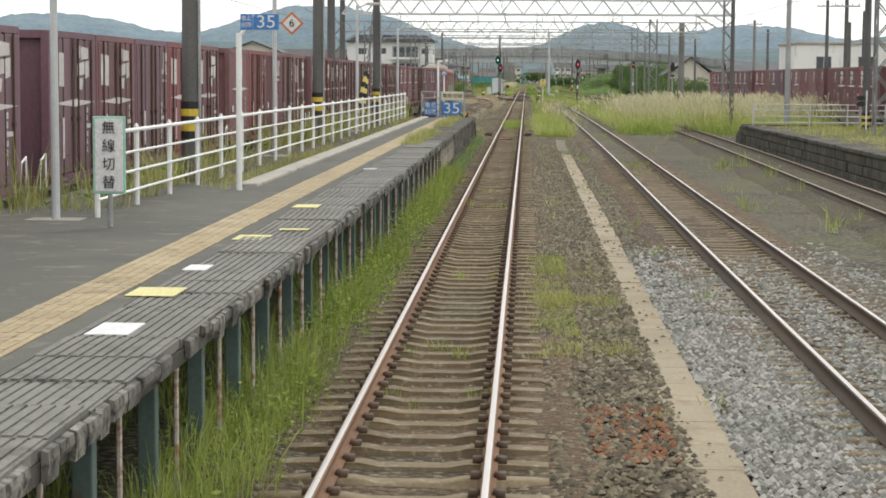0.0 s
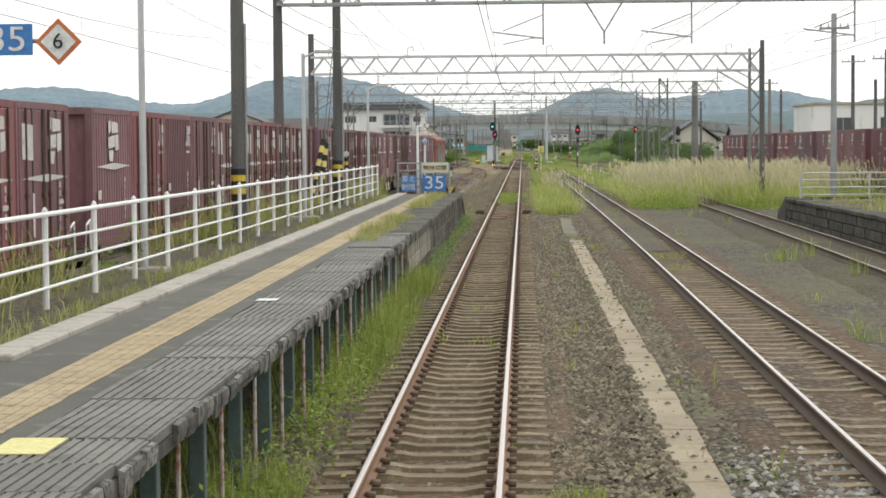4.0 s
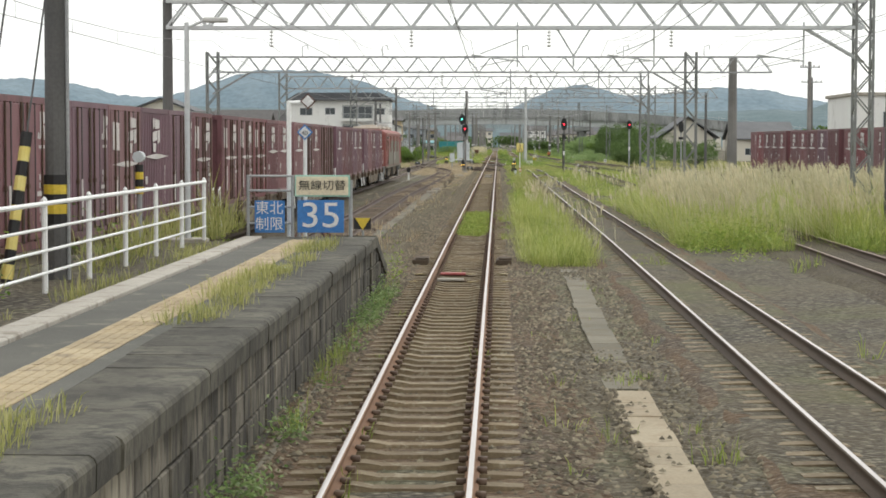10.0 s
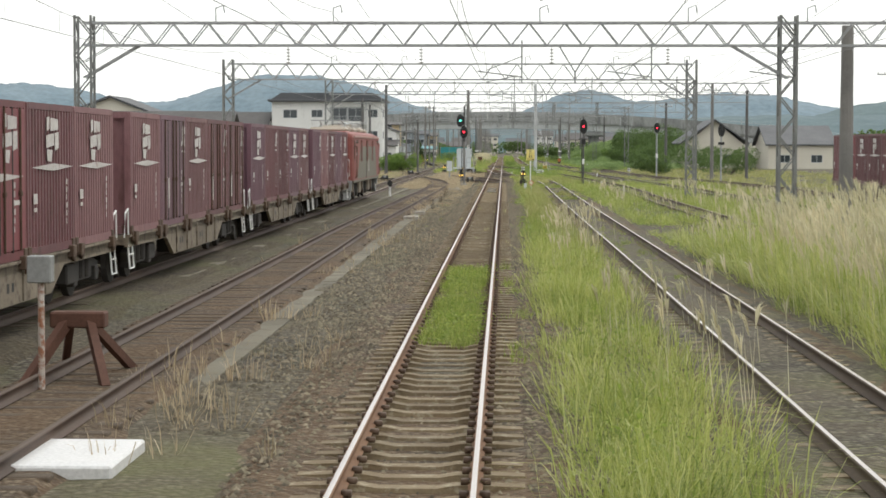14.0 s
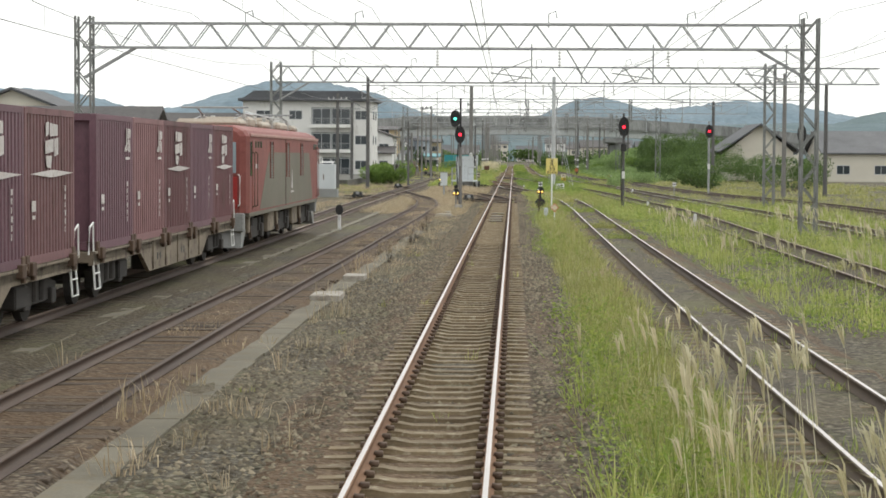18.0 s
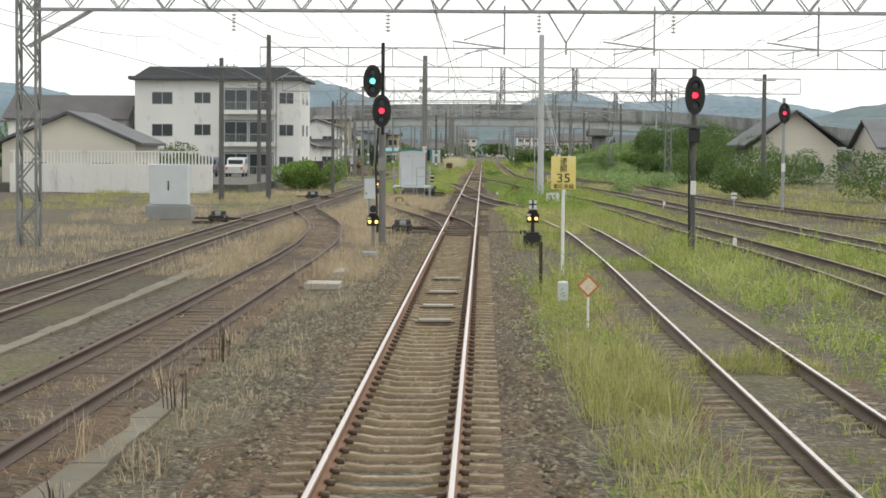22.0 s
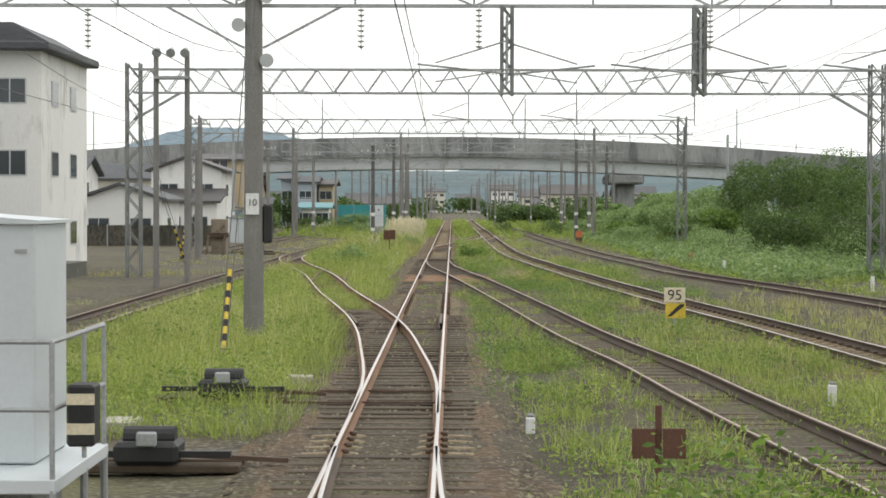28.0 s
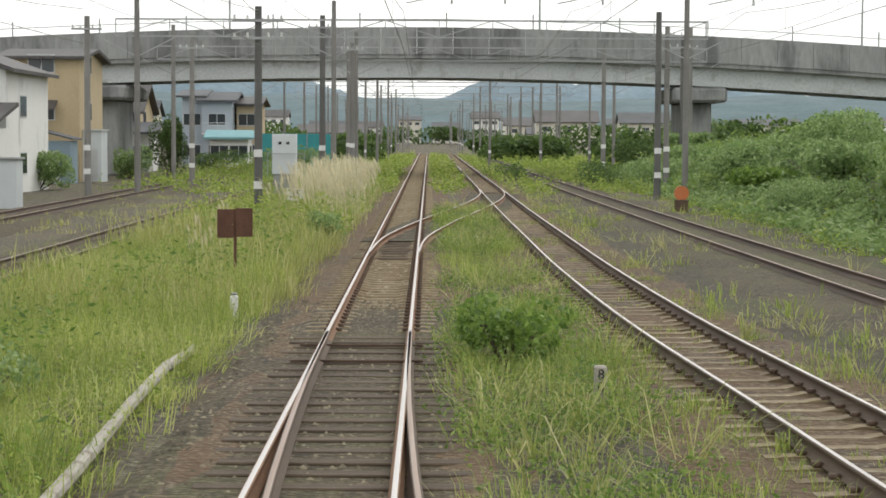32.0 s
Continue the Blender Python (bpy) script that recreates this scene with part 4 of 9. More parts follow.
kerb_me = Shape().box(-0.055, 0.055, 0.006, 1.194, -0.32, -0.165, c=0.015).mesh("kerb_stone", "concrete_mid")
for y in np.arange(55.0, 90.5, 1.2):
    part("kerb_stone", kerb_me, None, plat, at=(-1.30 + RNG.normal(0, 0.006), y, RNG.normal(0, 0.004)))
cop = [Shape().poly([(0, 0), (0.78, 0), (0.82, 0.03), (0.825, h - 0.05), (0.81, h - 0.02), (0.78, h), (0, h)], 0.002, w - 0.002).mesh("coping_stone", "concrete_old") for w, h in ((0.9, 0.235), (1.15, 0.232), (0.7, 0.237))]
y = 53.0
while y < PEND - 0.9:
    k = RNG.integers(0, 3)
    part("coping_stone", cop[k], None, plat, at=(PX - 0.80 + RNG.normal(0, 0.007), y, PZ - 0.235 + RNG.normal(0, 0.002)))
    y += (0.9, 1.15, 0.7)[k]
if y < PEND - 0.5:
    part("coping_stone", Shape().box(PX - 0.80, PX + 0.02, y, PEND - 0.503, PZ - 0.235, PZ, c=0.012), "concrete_old", plat)
ramp = Shape().side([(PEND - 0.5, PZ - 0.002), (PEND + 0.45, PZ - 0.01), (PEND + 3.7, 0.20), (PEND + 3.75, -0.30), (PEND - 0.5, -0.30)], PX - 2.0, PX - 0.05)
part("end_ramp", ramp, "concrete_old", plat, "stained sloping end of the platform")
for k, (ya, za, yb, zb_) in enumerate(((PEND - 0.5, PZ, PEND + 0.42, PZ - 0.005), (PEND + 0.45, PZ + 0.01, PEND + 1.5, PZ - 0.24), (PEND + 1.53, PZ - 0.26, PEND + 2.6, PZ - 0.51), (PEND + 2.63, PZ - 0.53, PEND + 3.7, PZ - 0.74))):
    part("coping_stone", Shape().side([(ya, za), (yb, zb_), (yb, zb_ - 0.2), (ya, za - 0.2)], PX - 0.8, PX + 0.02), "concrete_old", plat)
y = PEND - 0.5
while y < PEND + 3.5:
    top = min(PZ - 0.22, PZ - 0.22 - (y - PEND - 0.2) * 0.225)
    for c in range(3):
        z0 = -0.20 + 0.30 * c
        z1 = min(z0 + 0.284, top)
        if z1 - z0 > 0.06:
            part("block", Shape().box(PX - 0.05, PX - 0.01 + RNG.normal(0, 0.008), y + 0.008, y + 0.412, z0 + 0.008, z1, c=0.012), "wall_block", plat)
    y += 0.42
# tactile tiles
tile = Shape().box(-0.225, 0.225, 0.004, 0.396, 0, 0.012, c=0.003)
for k in range(4):
    tile.box(-0.19 + k * 0.105, -0.135 + k * 0.105, 0.0, 0.37, 0.012, 0.017)
tile_me = tile.mesh("tactile_tile", "tactile")
for y in np.arange(4.0, 84.0, 0.4):
    part("tactile_tile", tile_me, None, plat, at=(-2.67 + RNG.normal(0, 0.004), y, PZ))


def sticker(x, y, w, d, mat, label):
    s = part("floor_sticker", Shape().box(-w / 2, w / 2, -d / 2, d / 2, 0, 0.006), mat, label=label, at=(x, y, PZ + 0.006))
    return tagged(s, category="floor marking")


# ---- white fence ----
def fence_run(x, y0, y1, gap, z, label):
    th = thing("fence", label, "fence", at=(x, y0, z))
    ys = np.arange(0, y1 - y0 + 0.01, gap)
    post = Shape().tube((0, 0, 0), (0, 0, 1.10), 0.036, n=8)
    post.tube((0, 0, 1.10), (0, 0, 1.13), 0.03, 0.012, n=8)
    me = post.mesh("post", "white_paint")
    for y in ys:
        part("post", me, None, th, at=(0, y, 0))
    for k, h in enumerate((0.24, 0.50, 0.76, 1.05)):
        r = 0.028 if k == 3 else 0.019
        part("rail", Shape().tube((0.02, -0.05, h), (0.02, ys[-1] + 0.05, h), r, n=8), "white_paint", th)
    return th


fence_run(-4.5, 23.6, 84.9, 2.43, PZ - 0.02, "white painted pipe fence along the back of the platform")

# ---- container train ----
CL = 3.17


def container_meshes():
    L, W, H = CL, 2.42, 2.36
    n = 15
    p = (L - 0.24) / n
    zig = []
    for k in range(n):
        y = 0.12 + k * p
        zig += [(W / 2 - 0.040, y), (W / 2 - 0.040, y + p * 0.30), (W / 2 - 0.002, y + p * 0.42), (W / 2 - 0.002, y + p * 0.88)]
    zig.append((W / 2 - 0.040, L - 0.12))
    ring = zig + [(-a, b) for a, b in reversed(zig)]
    m = len(ring)
    v = [(a, b, z) for z in (0.10, H - 0.02) for a, b in ring]
    body = Shape().add(v, [tuple(range(m)), tuple(reversed(range(m, 2 * m)))] + [(k, (k + 1) % m, m + (k + 1) % m, m + k) for k in range(m)])
    rim = Shape()
    for x in (-W / 2 - 0.006, W / 2 - 0.124):
        for y in (0, L - 0.12):
            rim.box(x, x + 0.13, y, y + 0.12, 0, H, c=0.012)
        rim.box(x, x + 0.13, 0.12, L - 0.12, 0.0, 0.13)
        rim.box(x, x + 0.13, 0.12, L - 0.12, H - 0.10, H)
    for y in (0, L - 0.1):
        rim.box(-W / 2 + 0.1, W / 2 - 0.1, y, y + 0.1, 0, 0.14)
        rim.box(-W / 2 + 0.1, W / 2 - 0.1, y, y + 0.1, H - 0.12, H)
    return body, rim


TONES = ("container", "container_dark", "container_red", "container_pale")
cb, cf = container_meshes()
BODY = {m: cb.mesh("body", m) for m in TONES}
FRAME = {m: cf.mesh("frame", m) for m in TONES}


def flat(quads, wide=1.0):
    """White paint marks on the long side: y and z corners of each."""
    sh = Shape()
    for q in quads:
        sh.add([(1.236, a * wide, b) for a, b in q], [tuple(range(len(q)))])
    return sh


# door side: leaves with lock bars and a dark post between them
DOOR = {m: Shape().box(1.19, 1.226, 0, 0.70, 0.15, 2.24, c=0.008).mesh("door_leaf", m) for m in BODY}
LOCK = Shape().tube((1.246, 0, 0.14), (1.246, 0, 2.26), 0.017, n=6).box(1.225, 1.27, -0.05, 0.05, 0.95, 1.02).mesh("lock_bar", "clip")
SEAM = Shape().box(1.20, 1.232, 0, 0.055, 0.12, 2.26).mesh("door_post", "bogie")
FOOT = Shape().box(1.02, 1.235, 0, 0.20, -0.02, 0.16, c=0.015).box(1.10, 1.25, 0.04, 0.16, -0.10, 0.05, c=0.01).mesh("corner_casting", "clip")
PLACARD = flat([[(0, 1.52), (0.62, 1.50), (0.62, 2.02), (0, 2.04)]]).mesh("placard", "decal")
ARROW = flat([[(0.18, 1.36), (1.5, 1.30), (1.7, 1.30), (3.0, 1.36), (1.7, 1.415), (1.5, 1.415)]]).mesh("stripe_mark", "decal")
LOGO = flat([[(0.02, 1.92), (0.13, 1.97), (0.13, 2.16), (0.02, 2.14)], [(0.0, 1.66), (0.30, 1.70), (0.30, 1.90), (0.0, 1.86)], [(0.16, 1.93), (0.46, 1.95), (0.46, 2.12), (0.16, 2.14)],
             [(0.33, 1.62), (0.48, 1.66), (0.48, 1.92), (0.33, 1.90)], [(0.04, 1.46), (0.20, 1.44), (0.24, 1.63), (0.02, 1.64)]], 1.75).mesh("logo_block", "decal")
SLIM = flat([[(0.0, 1.72), (0.10, 1.70), (0.10, 1.80), (0.03, 1.82)], [(0.12, 1.70), (0.18, 1.74), (0.18, 2.14), (0.12, 2.14)], [(0.21, 1.70), (0.27, 1.70), (0.27, 2.14), (0.21, 2.14)], [(0.28, 1.95), (0.40, 1.98), (0.40, 2.12), (0.28, 2.14)],
             [(0.31, 1.70), (0.38, 1.70), (0.34, 1.92), (0.28, 1.92)], [(0.06, 1.56), (0.34, 1.56), (0.34, 1.61), (0.06, 1.61)]], 1.4).mesh("logo_block", "decal")
COLUMN = flat([[(0, 0.42 + 0.13 * k), (0.05 + 0.02 * (k % 3), 0.42 + 0.13 * k), (0.05 + 0.02 * (k % 3), 0.51 + 0.13 * k), (0, 0.51 + 0.13 * k)] for k in range(6)]).mesh("text_column", "decal")
LONG = flat([[(0, 0.38), (0.13, 0.38), (0.13, 1.02), (0, 1.02)]]).mesh("long_plate", "decal")
SMALL = flat([[(0, 0.80), (0.26, 0.80), (0.26, 0.96), (0, 0.96)], [(0.04, 0.68), (0.22, 0.68), (0.22, 0.74), (0.04, 0.74)]]).mesh("data_plate", "decal")
NUMBER = flat([[(0.0, 1.02), (0.42, 1.02), (0.42, 1.09), (0, 1.09)]]).mesh("number_bar", "decal")


def container(x, y, z, tone, doors, turn, rnd):
    words = {"container": "worn maroon", "container_dark": "faded plum purple", "container_red": "dull wine red", "container_pale": "sun-bleached pinkish maroon"}[tone]
    th = thing("container", words + (" steel freight container with side doors" if doors else " ribbed steel freight container with white marks"), "container", at=(x, y, z), group="containers on the wagons")
    if turn:
        th.rotation_euler = (0, 0, math.pi)
        th.location = (x, y + CL, z)
    part("body", BODY[tone], None, th)
    part("frame", FRAME[tone], None, th)
    for ly in (0.0, CL - 0.20):
        part("corner_casting", FOOT, None, th, at=(0, ly, 0))
    if doors:
        for ly in (0.13, 0.87, 1.61, 2.34):
            part("door_leaf", DOOR[tone], None, th, at=(0, ly, 0))
        for ly in (0.835, 1.565, 2.30):
            part("door_post", SEAM, None, th, at=(0, ly, 0))
        for ly in (0.45, 1.42, 1.80, 2.72):
            part("lock_bar", LOCK, None, th, at=(0, ly, 0))
        if rnd.random() < 0.35:
            part("logo_block", SLIM, None, th, "white painted emblem", at=(0, 2.45, 0))
        else:
            part("placard", PLACARD, None, th, "white placard", at=(0, 0.25, 0))
            part("logo_block", LOGO, None, th, "white painted emblem", at=(0, 1.75, 0))
            part("stripe_mark", ARROW, None, th, "white lens-shaped mark", at=(0.001, 0, -0.12))
        part("long_plate", LONG, None, th, at=(0, 0.55 + 0.3 * rnd.random(), 0))
        part("number_bar", NUMBER, None, th, at=(0, 2.4, -0.2))
    else:
        if rnd.random() < 0.62:
            part("logo_block", LOGO, None, th, "white painted emblem", at=(0, 1.15, 0))
            part("stripe_mark", ARROW, None, th, "white lens-shaped mark")
        else:
            part("logo_block", SLIM, None, th, "white painted emblem", at=(0, 2.3, 0))
        part("data_plate", SMALL, None, th, "small pale data plate", at=(0, 0.3, 0))
    part("text_column", COLUMN, None, th, "column of small white writing", at=(0, 2.35 + 0.2 * rnd.random(), 0))
    return th


WL = 16.95


def wagon_meshes():
    fr = Shape()
    fr.box(-1.2, 1.2, 0.2, WL - 0.2, 0.80, 0.99, c=0.01)
    sill = [(0.2, 0.98), (0.2, 0.76), (4.4, 0.76), (5.3, 0.36), (WL - 5.3, 0.36), (WL - 4.4, 0.76), (WL - 0.2, 0.76), (WL - 0.2, 0.98)]
    fr.side(sill, 1.12, 1.20)
    fr.side(sill, -1.20, -1.12)
    rib = Shape().box(1.198, 1.225, 0, 0.07, 0.38, 0.97)
    # thin black plate on the solid sill paints the dark of an opening
    hole = Shape().box(1.196, 1.203, 0, 0.13, 0.55, 0.69, c=0.002)
    rim = Shape().box(1.12, 1.235, 0.2, WL - 0.2, 0.955, 1.0)
    bo = Shape().box(-0.9, 0.9, -0.25, 0.25, 0.5, 0.8, c=0.03)
    sf = Shape()
    sf.side([(-1.25, 0.62), (-1.1, 0.42), (-0.5, 0.36), (0.5, 0.36), (1.1, 0.42), (1.25, 0.62), (0.4, 0.78), (-0.4, 0.78)], -0.07, 0.07)
    for y in (-0.85, 0.85):
        sf.box(-0.14, 0.14, y - 0.14, y + 0.14, 0.30, 0.56, c=0.02)
    for y in (-0.22, 0.22):
        sf.tube((0.06, y, 0.40), (0.06, y, 0.72), 0.075, n=10)
    wh = Shape()
    for x in (-0.56, 0.56):
        wh.tube((x - 0.06, 0, 0.43), (x + 0.06, 0, 0.43), 0.43, n=20)
    wh.tube((-0.56, 0, 0.43), (0.56, 0, 0.43), 0.07, n=8)
    st = Shape().pipe([(1.17, 0.1, 0.98), (1.22, 0.1, 0.35), (1.22, 0.50, 0.35), (1.17, 0.50, 0.98)], 0.02, n=6)
    st.tube((1.21, 0.1, 0.62), (1.21, 0.50, 0.62), 0.016, n=5)
    hr = Shape().pipe([(1.16, 0.0, 0.95), (1.18, 0.0, 1.42), (1.18, 0.26, 1.50), (1.18, 0.30, 0.95)], 0.018, n=6)
    lug = Shape()
    lug.box(1.18, 1.30, 0.0, 0.24, 0.86, 1.06, c=0.01)
    lug.box(1.20, 1.26, 0.24, 0.36, 0.78, 0.92, c=0.01)
    gear = Shape().box(0.7, 1.1, 0, 0.7, 0.36, 0.70, c=0.03)
    cp = Shape()
    cp.box(-0.14, 0.14, -0.55, 0.3, 0.72, 0.98, c=0.02)
    cp.pipe([(0.3, 0.3, 0.8), (0.34, -0.1, 0.55), (0.3, -0.5, 0.8)], 0.03, n=6)
    return dict(underframe=(fr, "wagon"), rib=(rib, "wagon"), hole=(hole, "black"), top_rim=(rim, "wagon"), side_frame=(sf, "bogie"), bogie=(bo, "bogie"), wheelset=(wh, "bogie"), step=(st, "white_paint"), handrail=(hr, "white_paint"), lugs=(lug, "clip"), brake_gear=(gear, "bogie"), coupler=(cp, "bogie"))


WM = {k: s.mesh(k, m) for k, (s, m) in wagon_meshes().items()}


def wagon(x, y):
    th = thing("flat_wagon", "tan grey container flat wagon standing on the freight track", "wagon", at=(x, y, 0), group="wagons of the container train")
    for k in range(5):
        for d in (0.12, 2.75):
            part("lug", WM["lugs"], None, th, at=(0, 0.4 + k * 3.23 + d, 0))
    for gy in (2.9, 5.9, 7.3, 9.4, 13.2):
        part("brake_gear", WM["brake_gear"], None, th, at=(0, gy, 0))
    for ry in (5.6, 7.0, 8.4, 9.8, 11.2):
        part("rib", WM["rib"], None, th, at=(0, ry, 0))
    for hy in (6.1, 6.38, 8.9, 9.18):
        part("hole", WM["hole"], None, th, "dark lightening hole", at=(0, hy, 0))
    for k in ("underframe", "coupler", "top_rim"):
        part(k, WM[k], None, th)
    for by in (2.2, WL - 2.2):
        b = part("bogie", WM["bogie"], None, th, at=(0, by, 0))
        for d in (-0.85, 0.85):
            part("wheelset", WM["wheelset"], None, b, at=(0, d, 0))
        for sx in (-0.95, 0.95):
            part("side_frame", WM["side_frame"], None, b, at=(sx, 0, 0))
    for sy in (0.15, WL - 0.75):
        part("step", WM["step"], None, th, "white pipe step", at=(0, sy, 0))
    part("handrail", WM["handrail"], None, th, "white pipe handrail", at=(0, 0.02, 0))
    part("handrail", WM["handrail"], None, th, "white pipe handrail", at=(0, WL - 0.32, 0))
    return th


def train(x, first, last, doors_before, turn, seed):
    """Wagons of five containers each, laid from the far end towards the station."""
    rnd = random.Random(seed)
    y = last
    while y > first:
        wagon(x, y - 0.4)
        for k in range(5):
            c = y + k * 3.23
            tone = rnd.choices(TONES, (6, 2, 2, 2))[0]
            container(x, c, 1.01, tone, c < doors_before and rnd.random() < 0.85, turn, rnd)
        y -= 17.75


train(TRAIN_X, 8.0, 153.1, 134.0, False, 5)


# ---- locomotive ----
def locomotive(x, y):
    th = thing("locomotive", "faded red electric locomotive with a grey green side panel", "locomotive", at=(x, y, 0))
    L, W = 18.4, 1.40
    prof = [(-W, 1.12), (W, 1.12), (W, 3.16), (W - 0.10, 3.32), (W - 0.42, 3.46), (-W + 0.42, 3.46), (-W + 0.10, 3.32), (-W, 3.16)]
    n = len(prof)
    ends = [(0.0, 0.84), (0.10, 0.95), (0.34, 1.0), (L - 0.34, 1.0), (L - 0.10, 0.95), (L, 0.84)]
    v = [(a * f, yy, b - (1 - f) * 0.35 * (b > 3.2)) for yy, f in ends for a, b in prof]
    q = [(k * n + i, k * n + (i + 1) % n, (k + 1) * n + (i + 1) % n, (k + 1) * n + i) for k in range(len(ends) - 1) for i in range(n)]
    part("body", Shape().add(v, q + [tuple(range(n)), tuple(range((len(ends) - 1) * n, len(ends) * n))]), "loco_red", th)
    part("cornice", Shape().box(W - 0.02, W + 0.035, 0.36, L - 0.36, 3.15, 3.24, c=0.012), "loco_pink", th, "bleached pinkish roof edge")
    part("side_panel", Shape().side([(2.35, 1.16), (16.3, 1.16), (15.2, 2.74), (4.4, 2.74)], W - 0.01, W + 0.005), "loco_grey", th, "grey green painted side panel")
    part("sill", Shape().box(-W, W, 0.3, L - 0.3, 1.0, 1.12, c=0.02), "loco_grey", th)
    for y0 in (8.35, 8.42):
        part("body_seam", Shape().box(W, W + 0.012, y0, y0 + 0.02, 1.14, 3.12), "clip", th)
    slat = Shape()
    for k in range(13):
        slat.add([(W + 0.008, 0.03, 2.04 + k * 0.074), (W + 0.008, 0.57, 2.04 + k * 0.074), (W + 0.04, 0.57, 2.02 + k * 0.074), (W + 0.04, 0.03, 2.02 + k * 0.074), (W + 0.008, 0.03, 2.06 + k * 0.074), (W + 0.008, 0.57, 2.06 + k * 0.074)],
                 [(0, 1, 2, 3), (3, 2, 5, 4)])
    slat_me = slat.mesh("slats", "loco_grey")
    for y0 in (4.6, 8.6, 12.5):
        lv = part("louvre", Shape().box(W, W + 0.010, y0, y0 + 0.6, 2.0, 3.04, c=0.003), "bogie", th, "dark tall narrow louvre")
        part("slats", slat_me, None, lv, at=(0, y0, 0))
        part("rim", Shape().bar((W + 0.02, y0 - 0.02, 1.99), (W + 0.02, y0 - 0.02, 3.05), 0.03).bar((W + 0.02, y0 + 0.62, 1.99), (W + 0.02, y0 + 0.62, 3.05), 0.03), "loco_red", lv)
    # emblem and number as plain marks
    part("emblem", Shape().side([(9.9, 1.62), (10.25, 1.62), (10.2, 1.95), (10.1, 2.2), (10.02, 1.95)], W + 0.004, W + 0.009), "decal", th, "small pale emblem")
    part("emblem_bar", Shape().box(W + 0.004, W + 0.009, 9.75, 10.55, 1.48, 1.55), "decal", th)
    part("number_bar", Shape().box(W + 0.002, W + 0.007, 1.5, 2.0, 2.30, 2.42), "decal", th)
    for y0 in (1.35, 1.9, 2.45, 16.6, 17.0, 17.4):
        part("small_window", Shape().box(W - 0.01, W + 0.012, y0, y0 + 0.28, 2.86, 3.04, c=0.005), "glass", th)
    # cab: side window, door, rails, front
    part("cab_window", Shape().box(W - 0.03, W + 0.008, 0.42, 0.78, 2.10, 3.02, c=0.008), "glass", th, "dark side cab window")
    part("cab_door", Shape().box(W - 0.01, W + 0.012, 0.84, 1.34, 1.18, 3.06, c=0.006), "loco_red", th)
    for y0 in (0.80, 1.40):
        part("handrail", Shape().pipe([(W, y0, 1.25), (W + 0.07, y0, 1.3), (W + 0.07, y0, 2.7), (W, y0, 2.75)], 0.018, n=6), "clip", th)
    for y0 in (L - 1.0, L - 0.55):
        part("handrail", Shape().pipe([(W, y0, 1.2), (W + 0.06, y0, 1.25), (W + 0.06, y0, 2.9), (W, y0, 2.95)], 0.018, n=6), "loco_red", th)
    for sx in (-1.08, 0.10):
        for ye in (-0.02, L - 0.02):
            part("windscreen", Shape().box(sx, sx + 0.98, ye, ye + 0.04, 2.18, 3.0, c=0.01), "windscreen", th, "pale sky-reflecting windscreen")
    part("front_panel", Shape().box(-1.12, 1.12, -0.03, 0.0, 1.24, 2.08, c=0.02), "loco_bright", th, "brighter red front panel")
    for sx in (-0.85, 0.85):
        part("headlight", Shape().tube((sx, -0.09, 1.62), (sx, -0.02, 1.62), 0.12, n=14), "insulator", th)
    part("front_rail", Shape().pipe([(1.14, -0.02, 1.3), (1.20, -0.12, 1.35), (1.20, -0.12, 2.1), (1.14, -0.02, 2.15)], 0.018, n=6), "white_paint", th, "white front handrail")
    for ye in (-0.12, L - 0.1):
        part("buffer_beam", Shape().box(-1.3, 1.3, ye, ye + 0.3, 0.62, 1.12, c=0.03), "cabinet_dark", th)
    for y0, sg in ((0.0, 1), (L, -1)):
        part("pilot", Shape().side([(y0, 0.66), (y0 - 0.12 * sg, 0.2), (y0 + 0.25 * sg, 0.2), (y0 + 0.9 * sg, 0.66)], -1.22, 1.22), "cabinet_dark", th, "grey snow plough")
    for y0, y1, h, w in ((2.0, 3.4, 0.22, 0.9), (5.4, 6.6, 0.34, 0.7), (7.0, 9.2, 0.24, 0.85), (9.6, 10.8, 0.40, 0.6), (11.4, 13.6, 0.28, 0.85), (15.6, 17.0, 0.24, 0.8)):
        part("roof_box", Shape().box(-w, w, y0, y1, 3.44, 3.44 + h, c=0.09), "loco_cream", th, "dusty cream roof equipment box")
    for y0 in (4.9, 6.8, 9.4, 11.1, 13.9, 15.4):
        for sx in (-0.6, 0.6):
            ins = Shape().tube((sx, y0, 3.44), (sx, y0, 3.84), 0.06, n=8)
            for k in range(4):
                ins.tube((sx, y0, 3.52 + k * 0.08), (sx, y0, 3.54 + k * 0.08), 0.12, n=8)
            part("insulator", ins, "insulator", th)
    part("bus_bar", Shape().pipe([(0.6, 4.9, 3.86), (0.6, 6.8, 3.86), (0.2, 8.2, 3.98), (0.6, 9.4, 3.86), (0.6, 11.1, 3.86), (0.6, 13.9, 3.86)], 0.03, n=6), "galv_lit", th)
    for y0 in (3.9, 14.6):
        p = Shape()
        for sx in (-0.55, 0.55):
            p.pipe([(sx, y0 - 0.8, 3.66), (sx * 1.05, y0 + 0.9, 3.82), (sx * 0.9, y0 - 0.6, 3.98)], 0.03, n=6)
        p.tube((-0.6, y0 - 0.8, 3.6), (0.6, y0 - 0.8, 3.6), 0.05, n=8)
        p.tube((-0.95, y0 - 0.6, 4.0), (0.95, y0 - 0.6, 4.0), 0.03, n=6)
        p.tube((-0.85, y0 - 0.3, 4.0), (0.85, y0 - 0.3, 4.0), 0.03, n=6)
        part("pantograph", p, "galv", th, "folded pantograph")
